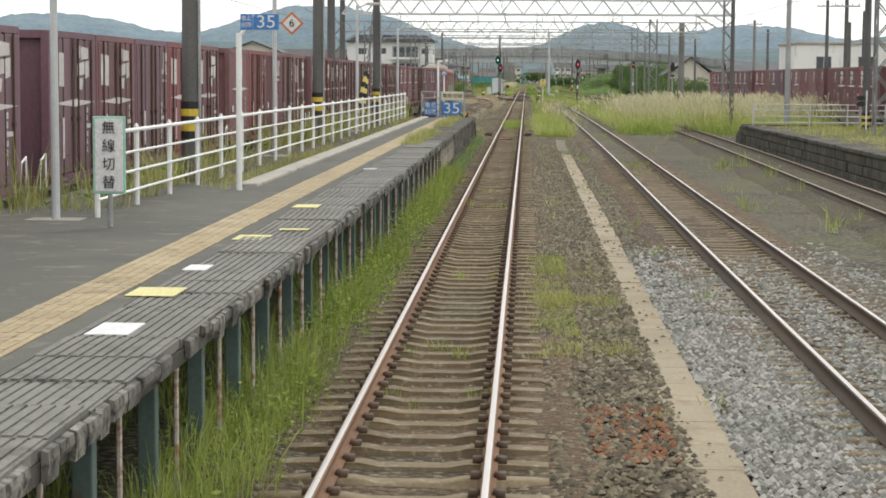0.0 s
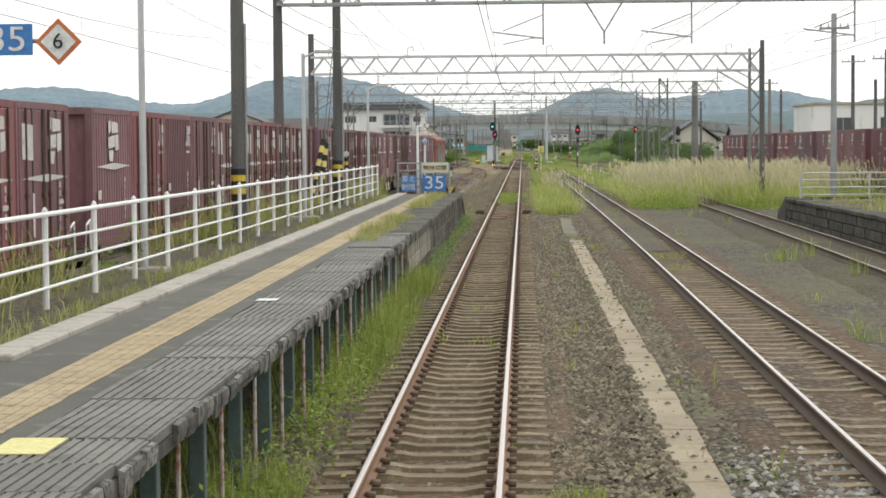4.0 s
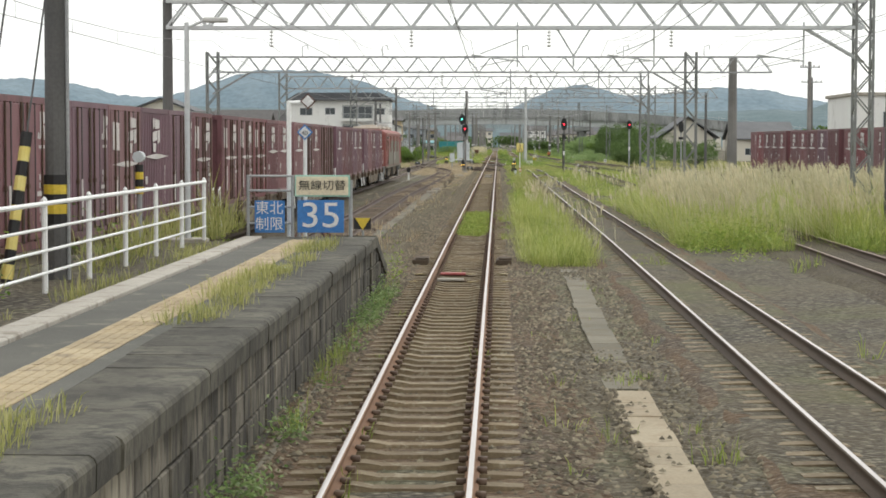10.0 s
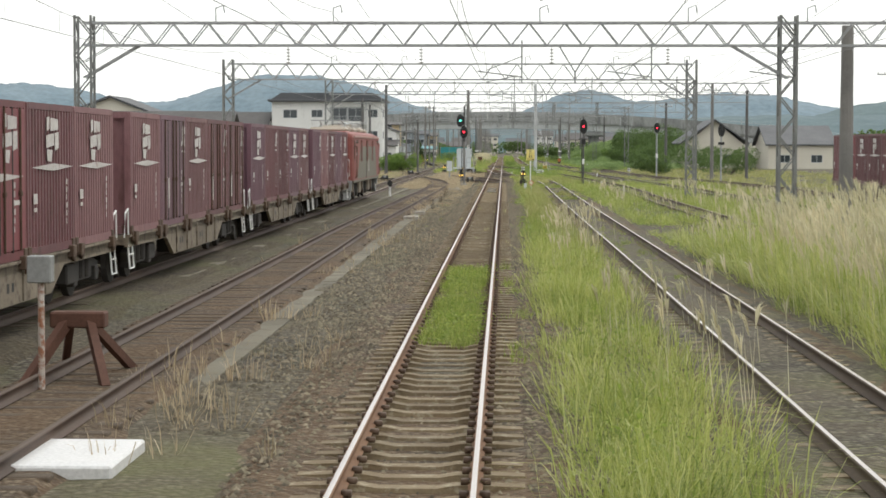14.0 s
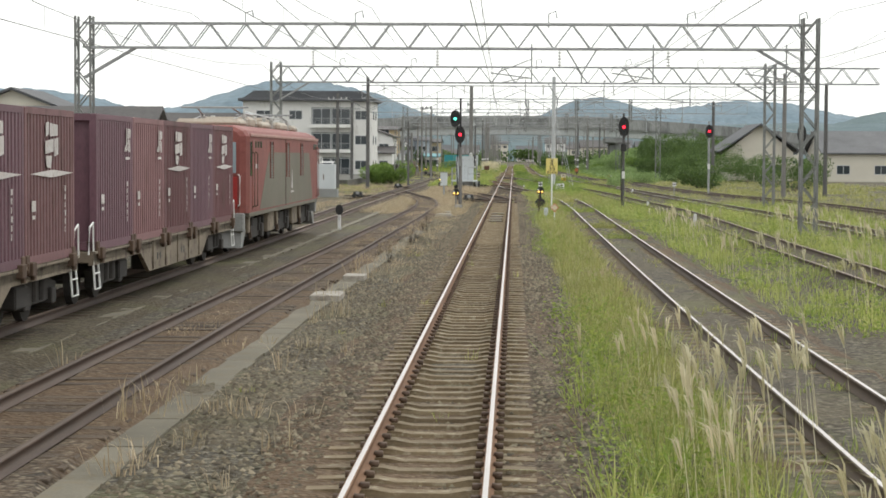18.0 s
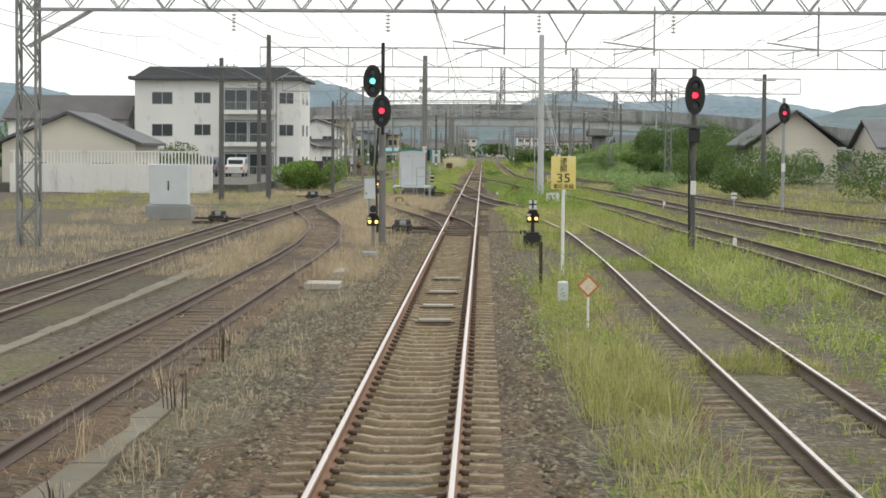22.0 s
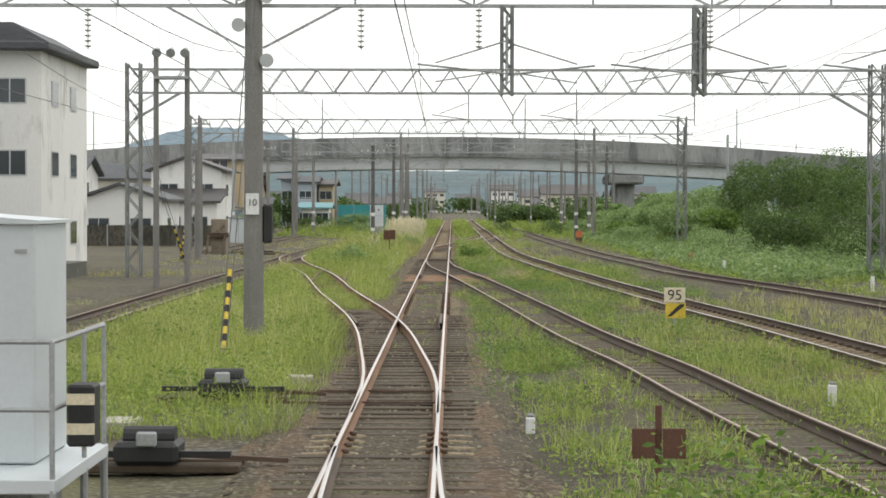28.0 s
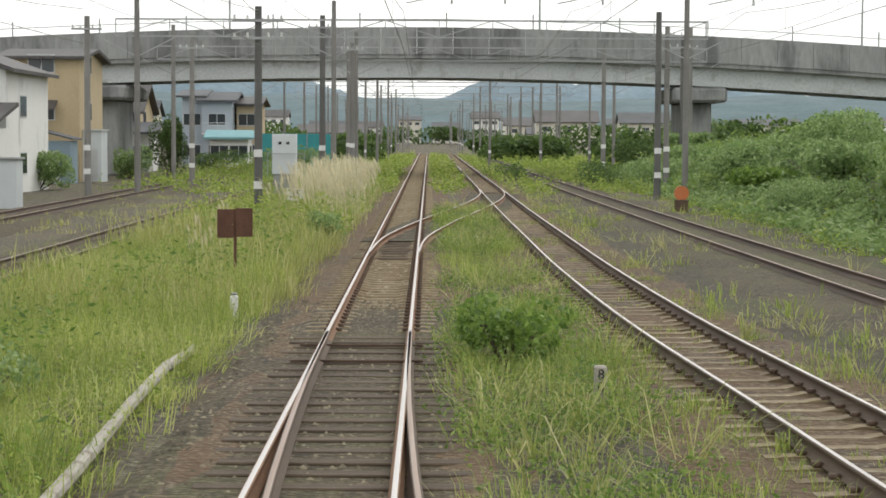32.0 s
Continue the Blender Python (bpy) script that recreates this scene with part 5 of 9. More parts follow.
    bog = Shape()
    for x0 in (-1.05, 1.05):
        bog.side([(-1.9, 0.88), (-1.75, 0.44), (-0.6, 0.36), (0.6, 0.36), (1.75, 0.44), (1.9, 0.88)], x0 - 0.1, x0 + 0.1)
        for d in (-1.2, 1.2):
            bog.box(x0 - 0.2, x0 + 0.2, d - 0.2, d + 0.2, 0.32, 0.72, c=0.03)
            for e in (-0.38, 0.38):
                bog.tube((x0 * 1.08, d + e, 0.52), (x0 * 1.08, d + e, 0.92), 0.09, n=8)
        bog.bar((x0 * 1.1, -1.7, 0.95), (x0 * 1.1, 1.7, 0.98), 0.05)
    bm = bog.mesh("bogie", "bogie")
    wh = Shape()
    for x0 in (-0.56, 0.56):
        wh.tube((x0 - 0.06, 0, 0.56), (x0 + 0.06, 0, 0.56), 0.56, n=20)
    wm = wh.mesh("wheelset", "bogie")
    for y0 in (3.0, 9.2, 15.4):
        b = part("bogie", bm, None, th, at=(0, y0, 0))
        for d in (-1.2, 1.2):
            part("wheelset", wm, None, b, at=(0, d, 0))
        part("sand_box", Shape().box(1.0, 1.3, y0 - 2.15, y0 - 1.85, 0.55, 1.02, c=0.03), "wagon", th)
    for y0 in (5.35, 11.5):
        part("underfloor_box", Shape().box(-1.25, 1.25, y0, y0 + 1.4, 0.42, 1.0, c=0.03), "wagon", th, "pale grey underfloor equipment box")
    for y0 in (1.0, 7.0, 13.1):
        part("step", Shape().pipe([(1.25, y0, 1.0), (1.3, y0, 0.4), (1.3, y0 + 0.35, 0.4), (1.25, y0 + 0.35, 1.0)], 0.018, n=5), "clip", th)
    return th


locomotive(-7.66, 170.95)

# second train of containers beyond the tall grass
train(19.3, 70.0, 166.0, 0.0, True, 11)

# ---- overhead line portals ----
def lattice_mast(th, x, y, z0, z1, w, mat, name="mast"):
    s = Shape()
    for a in (-w / 2, w / 2):
        for b in (-w / 2, w / 2):
            s.bar((x + a, y + b, z0), (x + a, y + b, z1), 0.075)
    n = int((z1 - z0) / (w * 1.15))
    h = (z1 - z0) / n
    for k in range(n):
        z = z0 + k * h
        sg = 1 if k % 2 else -1
        for b in (-w / 2, w / 2):
            s.bar((x - sg * w / 2, y + b, z), (x + sg * w / 2, y + b, z + h), 0.045)
            s.bar((x + b, y - sg * w / 2, z), (x + b, y + sg * w / 2, z + h), 0.045)
    return part(name, s, "mast_steel", th, "lattice steel mast")


def truss(th, x0, x1, y, zb, zt, mat, bay=1.15, depth=0.5, heavy=1.0, double=True):
    s = Shape()
    for b in ((-depth / 2, depth / 2) if double else (0,)):
        for z in (zb, zt):
            s.bar((x0, y + b, z), (x1, y + b, z), 0.07 * heavy)
        n = max(2, int((x1 - x0) / bay))
        h = (x1 - x0) / n
        for k in range(n):
            xa = x0 + k * h
            s.bar((xa, y + b, zb), (xa + h / 2, y + b, zt), 0.04 * heavy)
            s.bar((xa + h / 2, y + b, zt), (xa + h, y + b, zb), 0.04 * heavy)
    if double:
        n = int((x1 - x0) / 1.2)
        for k in range(n):
            xa = x0 + k * (x1 - x0) / n
            for z in (zb, zt):
                s.bar((xa, y - depth / 2, z), (xa + (x1 - x0) / n, y + depth / 2, z), 0.03)
    return part("truss_beam", s, mat, th, "grey lattice crossbeam")


def haunch(th, x, y, zb, side, mat, w=1.9, d=1.1):
    s = Shape()
    for b in (-0.2, 0.2):
        s.bar((x, y + b, zb - d), (x + side * w, y + b, zb), 0.06)
        s.bar((x, y + b, zb - d * 0.5), (x + side * w * 0.5, y + b, zb), 0.03)
    return part("haunch", s, mat, th)


def arm(th, x, y, z, side=1, reach=1.6, mat="galv"):
    """A drop post with a registration arm and its insulators."""
    s = Shape()
    s.bar((x, y, z), (x, y, z - 1.45), 0.05)
    s.tube((x, y, z - 1.25), (x + side * reach, y, z - 1.05), 0.024, n=6)
    s.tube((x, y, z - 0.55), (x + side * reach * 0.8, y, z - 1.02), 0.018, n=5)
    s.tube((x + side * reach * 0.15, y, z - 1.22), (x + side * reach * 0.8, y, z - 1.42), 0.016, n=5)
    part("hanger_arm", s, mat, th)
    i = Shape()
    for k in range(3):
        i.tube((x + side * (0.14 + 0.07 * k), y, z - 1.235), (x + side * (0.165 + 0.07 * k), y, z - 1.23), 0.055, n=8)
    part("insulator", i, "insulator", th)


def vee(th, x, y, z, h=0.9, w=0.55, mat="galv"):
    s = Shape()
    s.bar((x - w, y, z), (x, y, z - h), 0.05)
    s.bar((x + w, y, z), (x, y, z - h), 0.05)
    s.tube((x, y, z - h), (x, y, z - h - 0.35), 0.03, n=6)
    part("vee_hanger", s, mat, th)


def string_insulator(th, x, y, z, n=7):
    i = Shape()
    i.tube((x, y, z), (x, y, z - 0.12 * n), 0.012, n=5)
    for k in range(n):
        i.tube((x, y, z - 0.1 - 0.11 * k), (x, y, z - 0.135 - 0.11 * k), 0.085, 0.04, n=8)
    part("insulator_string", i, "insulator", th)


def portal(y, xl, xr, zb, zt, label, mat="galv", heavy=1.0, bay=1.15, left="lattice", right="lattice", wl=0.55, wr=0.55, base=-0.3, tracks=(0, 4.4, 9.2), over=0.0):
    th = thing("catenary_portal", label, "overhead portal", group="overhead line portals")
    truss(th, xl, xr + over, y, zb, zt, mat, bay, heavy=heavy)
    for side, x, kind, w in ((1, xl, left, wl), (-1, xr, right, wr)):
        if kind == "lattice":
            lattice_mast(th, x, y, base, zt + 0.25, w, mat)
            haunch(th, x, y, zb, side, mat)
        elif kind:
            part("mast", Shape().tube((x, y, base), (x, y, zt + 1.2), w / 2 * 1.15, w / 2 * 0.85, n=12), kind, th, "round pole")
    for k, tx in enumerate(tracks):
        if k % 2:
            vee(th, tx - 1.2, y, zb, mat=mat)
        arm(th, tx + 1.4, y + 0.3, zb + 0.2, -1, 1.5, mat)
    return th


PORTALS = [
    portal(72, -6.5, 14.0, 6.9, 7.9, "light steel overhead line portal", bay=2.2, left="pole_dark", wl=0.3),
    portal(112, -9.9, 12.45, 6.34, 7.18, "heavy grey lattice overhead line portal", "galv_lit", 1.5, 1.3, left="pole_dark", wl=0.34),
    portal(146, -13.5, 10.35, 6.14, 6.9, "grey lattice overhead line portal", bay=1.2, over=4),
    portal(190, -14.9, 11.4, 6.54, 7.42, "grey lattice overhead line portal", bay=1.3),
    portal(228, -12.6, 15.0, 6.74, 7.62, "grey lattice overhead line portal", bay=1.3, over=6),
]

# ---- portals of the far half ----
def braced_portal(y, poles, x0, x1, zb, zt, bay, label, mat="galv"):
    th = thing("catenary_portal", label, "overhead portal", group="overhead line portals")
    s = Shape()
    for z in (zb, zt):
        s.bar((x0, y, z), (x1, y, z), 0.075)
    n = int((x1 - x0) / bay)
    h = (x1 - x0) / n
    for k in range(n + 1):
        xa = x0 + k * h
        s.bar((xa, y, zb), (xa, y, zt), 0.045)
        if k < n:
            s.bar((xa, y, zt if k % 2 else zb), (xa + h, y, zb if k % 2 else zt), 0.045)
    part("truss_beam", s, mat, th, "thin braced crossbeam")
    for x, w, m, top in poles:
        part("mast", Shape().tube((x, y, -0.3), (x, y, top), w / 2 * 1.12, w / 2 * 0.86, n=14), m, th, "round pole")
        s = Shape()
        for sd in (-1, 1):
            s.bar((x + sd * w / 2, y, zb - 0.9), (x + sd * 1.9, y, zb), 0.05)
        part("knee_brace", s, mat, th)
    return th


P282 = braced_portal(281.6, [(4.10, 0.34, "galv_lit", 9.3), (-11.5, 0.3, "pole_dark", 9.2)], -12, 26, 7.42, 8.5, 2.4, "braced overhead line portal on a pale round pole")
P313 = braced_portal(313, [(-3.5, 0.40, "pole_concrete", 9.6)], -14, 24, 6.95, 8.05, 2.5, "braced overhead line portal on a grey concrete pole")
portal(350, -12.2, 17.95, 7.25, 8.2, "grey lattice overhead line portal", bay=1.3, tracks=(0, 4.4, 9.2), over=1)
portal(397.6, -16.1, 15.75, 7.40, 8.3, "grey lattice overhead line portal", bay=1.3, tracks=(0, 4.0, 8.0))
for y, a, b in ((438, -14, 14), (466, -16, 18), (515, -15, 18), (560, -14, 16), (610, -14, 16), (680, -14, 16), (760, -14, 16)):
    braced_portal(y, [(a + 1, 0.28, "pole_concrete", 9.4), (b - 1, 0.28, "pole_concrete", 9.4), (-3.7, 0.24, "pole_concrete", 9.0)], a, b, 7.3, 8.1, 2.4, "far overhead line portal on grey poles")

# ---- viaduct across the yard ----
via = thing("road_viaduct", "grey concrete road viaduct with steel girders crossing the yard", "bridge", kind="structure")


def via_z(x):
    return 7.95 - 0.0009 * (x - 2) ** 2 - (0.012 * (x - 2) if x > 2 else 0)


for k in range(-30, 38):
    x = k * 2.5 + 1.2
    z0, z1 = via_z(x - 1.25), via_z(x + 1.25)
    s = Shape()
    s.add([(x - 1.24, 480.2, z0 + 0.35), (x + 1.24, 480.2, z1 + 0.35), (x + 1.24, 480.2, z1 + 2.2), (x - 1.24, 480.2, z0 + 2.2),
           (x - 1.24, 480.5, z0 + 0.35), (x + 1.24, 480.5, z1 + 0.35), (x + 1.24, 480.5, z1 + 2.2), (x - 1.24, 480.5, z0 + 2.2)],
          [(0, 1, 2, 3), (7, 6, 5, 4), (3, 2, 6, 7), (0, 4, 5, 1), (0, 3, 7, 4), (1, 5, 6, 2)])
    part("parapet_panel", s, "bridge", via)
for a, b in ((-75, -22), (-22, 19.7), (19.7, 60), (60, 95)):
    run = [a + (b - a) * k / 14 for k in range(15)]
    band = lambda lo, hi: [(x, via_z(x) + lo) for x in run] + [(x, via_z(x) + hi) for x in reversed(run)]
    s = Shape().poly(band(0.05, 0.35), 480.3, 491)
    g, w = Shape().poly(band(-1.25, 0.05), 481.0, 481.25), Shape().poly(band(-1.25, 0.05), 488, 488.25)
    part("deck", s, "bridge", via)
    part("girder", g, "girder", via, "pale painted steel girder")
    part("girder", w, "girder", via)
for x in (-22, 19.7, 60):
    z = via_z(x) - 1.25
    part("pier", Shape().box(x - 1.0, x + 1.0, 482, 489, -0.3, z - 1.1, c=0.15).box(x - 1.9, x + 1.9, 480.6, 490.4, z - 1.15, z - 0.1, c=0.2), "bridge", via, "concrete pier with a wide cap")
for x in np.arange(-70, 90, 6.0):
    part("railing_post", Shape().tube((x, 480.35, via_z(x) + 2.15), (x, 480.35, via_z(x) + 3.2), 0.05, n=6), "galv", via)
part("handrail", Shape().pipe([(x, 480.35, via_z(x) + 2.75) for x in np.arange(-70, 90, 6.0)], 0.03, n=5), "galv", via)
for x in (-40, -14, 9, 33):
    part("lamp_post", Shape().tube((x, 490, via_z(x)), (x, 490, via_z(x) + 7), 0.1, 0.06, n=8), "galv", via)

# ---- hills ----
def ridge(name, y, x0, x1, base, peaks, mat, label, seed, step=6.0, rough=3.0):
    r = np.random.default_rng(seed)
    x = np.arange(x0, x1, step)
    z = np.full(len(x), float(base))
    for c, h, w in peaks:
        z += h * np.exp(-((x - c) / w) ** 2)
    for k in range(1, 7):
        z += rough / k * np.sin(x * (0.004 * 2.1**k) + r.uniform(0, 6))
    z += r.normal(0, rough * 0.14, len(x))
    rows = []
    for d, f in ((0, 0.0), (60, 0.45), (130, 0.8), (200, 1.0), (420, 0.7)):
        rows.append(np.stack([x, np.full(len(x), y + d), -3 + (z + 3) * f + (r.normal(0, rough * 0.1, len(x)) if 0 < f < 1 else 0)], -1))
    co = np.concatenate(rows)
    i = np.arange(len(co)).reshape(5, len(x))
    q = np.stack([i[:-1, :-1], i[:-1, 1:], i[1:, 1:], i[1:, :-1]], -1).reshape(-1, 4)
    return bulk(name, co, q, mat, label=label, category="hill", kind="structure")


# haze over the hills lies in their base colours
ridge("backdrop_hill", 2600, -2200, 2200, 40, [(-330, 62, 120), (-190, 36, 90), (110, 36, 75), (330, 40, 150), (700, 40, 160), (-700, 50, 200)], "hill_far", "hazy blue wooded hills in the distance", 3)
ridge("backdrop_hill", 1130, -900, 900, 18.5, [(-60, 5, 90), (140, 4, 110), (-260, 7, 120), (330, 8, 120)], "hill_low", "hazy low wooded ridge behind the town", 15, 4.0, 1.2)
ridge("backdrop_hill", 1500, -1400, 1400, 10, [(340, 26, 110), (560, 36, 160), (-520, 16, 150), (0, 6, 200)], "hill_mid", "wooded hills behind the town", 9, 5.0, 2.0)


# ---- buildings ----
def windowed(th, x0, x1, y, z0, z1, edge="galv_lit"):
    """A window on a wall that faces the camera."""
    w = part("window", Shape().box(x0, x1, y - 0.03, y + 0.02, z0, z1), edge, th)
    part("pane", Shape().box(x0 + 0.06, (x0 + x1) / 2 - 0.03, y - 0.045, y - 0.031, z0 + 0.06, z1 - 0.06), "glass", w)
    part("pane", Shape().box((x0 + x1) / 2 + 0.03, x1 - 0.06, y - 0.045, y - 0.031, z0 + 0.06, z1 - 0.06), "glass", w)
    return w


def side_window(th, x, y0, y1, z0, z1, sd=1):
    w = part("window", Shape().box(x - 0.02, x + 0.03 * sd, y0, y1, z0, z1), "galv_lit", th)
    part("pane", Shape().box(x + 0.031 * sd, x + 0.045 * sd, y0 + 0.06, y1 - 0.06, z0 + 0.06, z1 - 0.06), "glass", w)


def apartment():
    th = thing("apartment_building", "white three-storey apartment block with balconies", "building", at=(-32, 352, 0))
    part("wall", Shape().box(0, 15.6, 0.0, 10, -0.3, 9.1), "plaster", th)
    part("roof", Shape().box(-0.5, 16.1, -0.9, 10.5, 9.1, 9.45, c=0.05).poly([(-0.3, 9.45), (15.9, 9.45), (14.2, 10.4), (1.2, 10.4)], 1.0, 9.5), "roof_grey", th, "grey low roof")
    for f in range(3):
        z = -0.1 + f * 3.0
        b = part("balcony", Shape().box(8.2, 13.2, -1.35, 0.0, z + 0.02, z + 0.16).box(8.2, 13.2, -1.35, -1.25, z + 0.16, z + 0.42), "plaster", th)
        rl = Shape()
        for x in np.arange(8.3, 13.2, 0.16):
            rl.bar((x, -1.3, z + 0.42), (x, -1.3, z + 1.15), 0.025)
        rl.bar((8.2, -1.3, z + 1.15), (13.2, -1.3, z + 1.15), 0.06)
        part("railing", rl, "galv", b)
        # flush grey panel paints in the shade of a recessed balcony
        part("loggia", Shape().box(8.3, 13.1, -0.012, 0.0, z + 0.2, z + 2.5), "cabinet_dark", th, "shaded balcony recess")
        windowed(th, 8.45, 10.65, -0.02, z + 0.25, z + 2.35)
        windowed(th, 10.8, 13.0, -0.02, z + 0.25, z + 2.35)
        windowed(th, 13.6, 15.0, 0.0, z + 1.0, z + 2.1)
        windowed(th, 5.6, 7.2, 0.0, z + 1.0, z + 2.1)
        windowed(th, 1.6, 3.6, 0.0, z + 0.9, z + 2.1)
        side_window(th, 15.6, 2.0, 3.4, z + 1.0, z + 2.1)
        side_window(th, 15.6, 6.0, 7.4, z + 1.0, z + 2.1)
    part("downpipe", Shape().tube((13.35, -0.08, -0.2), (13.35, -0.08, 9.1), 0.06, n=6), "galv", th)
    return th


apartment()


def house(x, y, w, d, h, rise, wall, roof, label, turn=0, ridge_along="x", windows=2, eave=0.5):
    th = thing("house", label, "house", at=(x, y, -0.25), turn=turn)
    part("wall", Shape().box(0, w, 0, d, 0, h), wall, th)
    if ridge_along == "x":
        rf = Shape().side([(-eave, h - 0.1), (d / 2, h + rise), (d + eave, h - 0.1), (d + eave, h + 0.08), (d / 2, h + rise + 0.2), (-eave, h + 0.08)], -eave, w + eave)
        gb = Shape().side([(0, h), (d, h), (d / 2, h + rise - 0.02)], 0, w)
    else:
        rf = Shape().poly([(-eave, h - 0.1), (w / 2, h + rise), (w + eave, h - 0.1), (w + eave, h + 0.08), (w / 2, h + rise + 0.2), (-eave, h + 0.08)], -eave, d + eave)
        gb = Shape().poly([(0, h), (w, h), (w / 2, h + rise - 0.02)], 0, d)
    part("gable", gb, wall, th)
    part("roof", rf, roof, th)
    for f in range(max(1, round(h / 2.8))):
        for k in range(windows):
            cx = w * (k + 0.5) / windows
            windowed(th, cx - 0.8, cx + 0.8, 0.0, f * 2.8 + 0.9, f * 2.8 + 2.0)
        side_window(th, w, d * 0.3, d * 0.3 + 1.5, f * 2.8 + 0.9, f * 2.8 + 2.0)
    return th


def lean_to(th, x0, x1, y0, y1, z_out, z_in, wall, roof):
    """A lower annexe under a single slope, against the front of a house."""
    part("annexe_wall", Shape().box(x0, x1, y0, y1, 0, z_out - 0.05), wall, th)
    part("annexe_roof", Shape().side([(y0 - 0.5, z_out - 0.1), (y1, z_in - 0.1), (y1, z_in + 0.08), (y0 - 0.5, z_out + 0.08)], x0 - 0.4, x1 + 0.4), roof, th)
    for k in range(2):
        cx = x0 + (x1 - x0) * (0.28 + 0.44 * k)
        windowed(th, cx - 0.7, cx + 0.7, y0, 0.9, 2.0)


def balcony(th, x0, x1, z):
    b = part("balcony", Shape().box(x0, x1, -1.1, 0.0, z, z + 0.14), "plaster", th)
    rl = Shape().bar((x0, -1.06, z + 1.05), (x1, -1.06, z + 1.05), 0.05)
    for x in np.arange(x0, x1 + 0.01, 0.2):
        rl.bar((x, -1.06, z + 0.1), (x, -1.06, z + 1.05), 0.028)
    part("railing", rl, "galv_lit", b)


h1 = house(-26.8, 413, 6.2, 9, 3.3, 1.1, "plaster", "roof_grey", "white single-storey house with a low grey roof", ridge_along="y")
h2 = house(-25.3, 438, 6.1, 10, 5.9, 1.1, "plaster", "roof_brown", "white two-storey house with dark gabled roof", ridge_along="y", windows=2)
lean_to(h2, 1.2, 6.3, -5.2, 0.0, 3.2, 4.3, "plaster", "roof_brown")
h3 = house(-24.4, 461, 4.5, 8, 7.4, 0.5, "plaster_tan", "roof_brown", "tall tan rendered house with a flat dark roof", windows=1)
part("awning", Shape().side([(-1.0, 4.3), (0.0, 4.8), (0.0, 4.9), (-1.0, 4.4)], -0.6, 3.2), "roof_brown", h3)
h4 = house(-25.5, 500, 3.2, 8, 4.6, 2.2, "plaster_tan", "roof_brown", "brown timbered house with a dark roof")
lean_to(h4, 1.8, 4.8, -3.0, 0.0, 3.0, 3.8, "plaster", "roof_grey")
h5 = house(-21.4, 520, 1.8, 8, 6.3, 0.5, "plaster_blue", "roof_grey", "narrow pale blue house", windows=1)
h6 = house(-19.5, 519, 2.7, 8, 5.9, 0.7, "plaster_blue", "roof_grey", "pale blue grey two-storey house with a balcony", windows=1)
balcony(h6, 0.1, 2.6, 2.9)
h7 = house(-16.6, 521, 1.9, 8, 5.6, 0.6, "plaster_tan", "roof_brown", "narrow brown house beside the blue one", windows=1)
h8 = house(-18.0, 512, 3.3, 4, 2.6, 0.5, "plaster", "roof_teal", "low white shed with a turquoise roof", windows=2)
house(-36, 455, 8.0, 8, 5.4, 1.4, "plaster_cream", "roof_grey", "pale house with grey tiled roof")
house(-37, 425, 8.0, 8, 5.4, 1.4, "plaster", "roof_grey", "white house with grey roof beside the yard")
sh = thing("garden_shed", "faded blue sheet metal shed with a sloping roof", "shed", at=(-21.7, 457, -0.25))
part("wall", Shape().box(0, 2.0, 0, 2.2, 0, 2.5), "sheet_blue", sh)
part("roof", Shape().poly([(-0.2, 3.15), (2.2, 2.55), (2.2, 2.65), (-0.2, 3.25)], -0.3, 2.5), "roof_grey", sh)
part("door", Shape().box(0.5, 1.4, -0.03, 0.0, 0.05, 1.95), "galv_lit", sh)
sh = thing("garden_shed", "white sheet metal shed with a flat top", "shed", at=(-20.7, 462, -0.25))
part("wall", Shape().box(0, 1.9, 0, 2.2, 0, 3.1), "cabinet", sh)
part("roof", Shape().box(-0.1, 2.0, -0.15, 2.3, 3.1, 3.18), "galv_lit", sh)
part("door", Shape().box(0.2, 1.7, -0.03, 0.0, 0.05, 2.0), "galv_lit", sh)
house(-46, 300, 12, 9, 4.8, 2.2, "plaster_cream", "roof_grey", "cream house with a steep grey roof", ridge_along="y")
house(-31.5, 300, 9, 9, 3.2, 2.0, "plaster_cream", "roof_grey", "pale yellow gabled house", ridge_along="y")
house(-44, 352, 11, 9, 5.6, 2.2, "plaster", "roof_brown", "white house with dark roof")
house(-34.5, 240, 12, 9, 3.6, 2.2, "plaster", "roof_brown", "house with a long dark roof behind the train")
house(-42, 262, 11, 9, 5.4, 2.2, "plaster_cream", "roof_grey", "gabled house behind the container train", ridge_along="y")
house(27.2, 360, 8.2, 14, 3.6, 3.3, "plaster_cream", "roof_grey", "cream house with a broad grey gabled roof", ridge_along="y", eave=0.9)
house(38, 352, 9, 14, 3.4, 2.6, "plaster_cream", "roof_grey", "cream house with grey roof beside the yard")
th = thing("warehouse", "white flat-roofed concrete building", "building", at=(28.4, 200, -0.2))
part("wall", Shape().box(0, 22, 0, 12, 0, 6.5), "plaster", th)
part("roof", Shape().box(-0.2, 22.2, -0.2, 12.2, 6.5, 6.75, c=0.03), "concrete", th)
for x in (2.2, 6.5, 11):
    windowed(th, x, x + 1.6, 0.0, 4.0, 5.3)

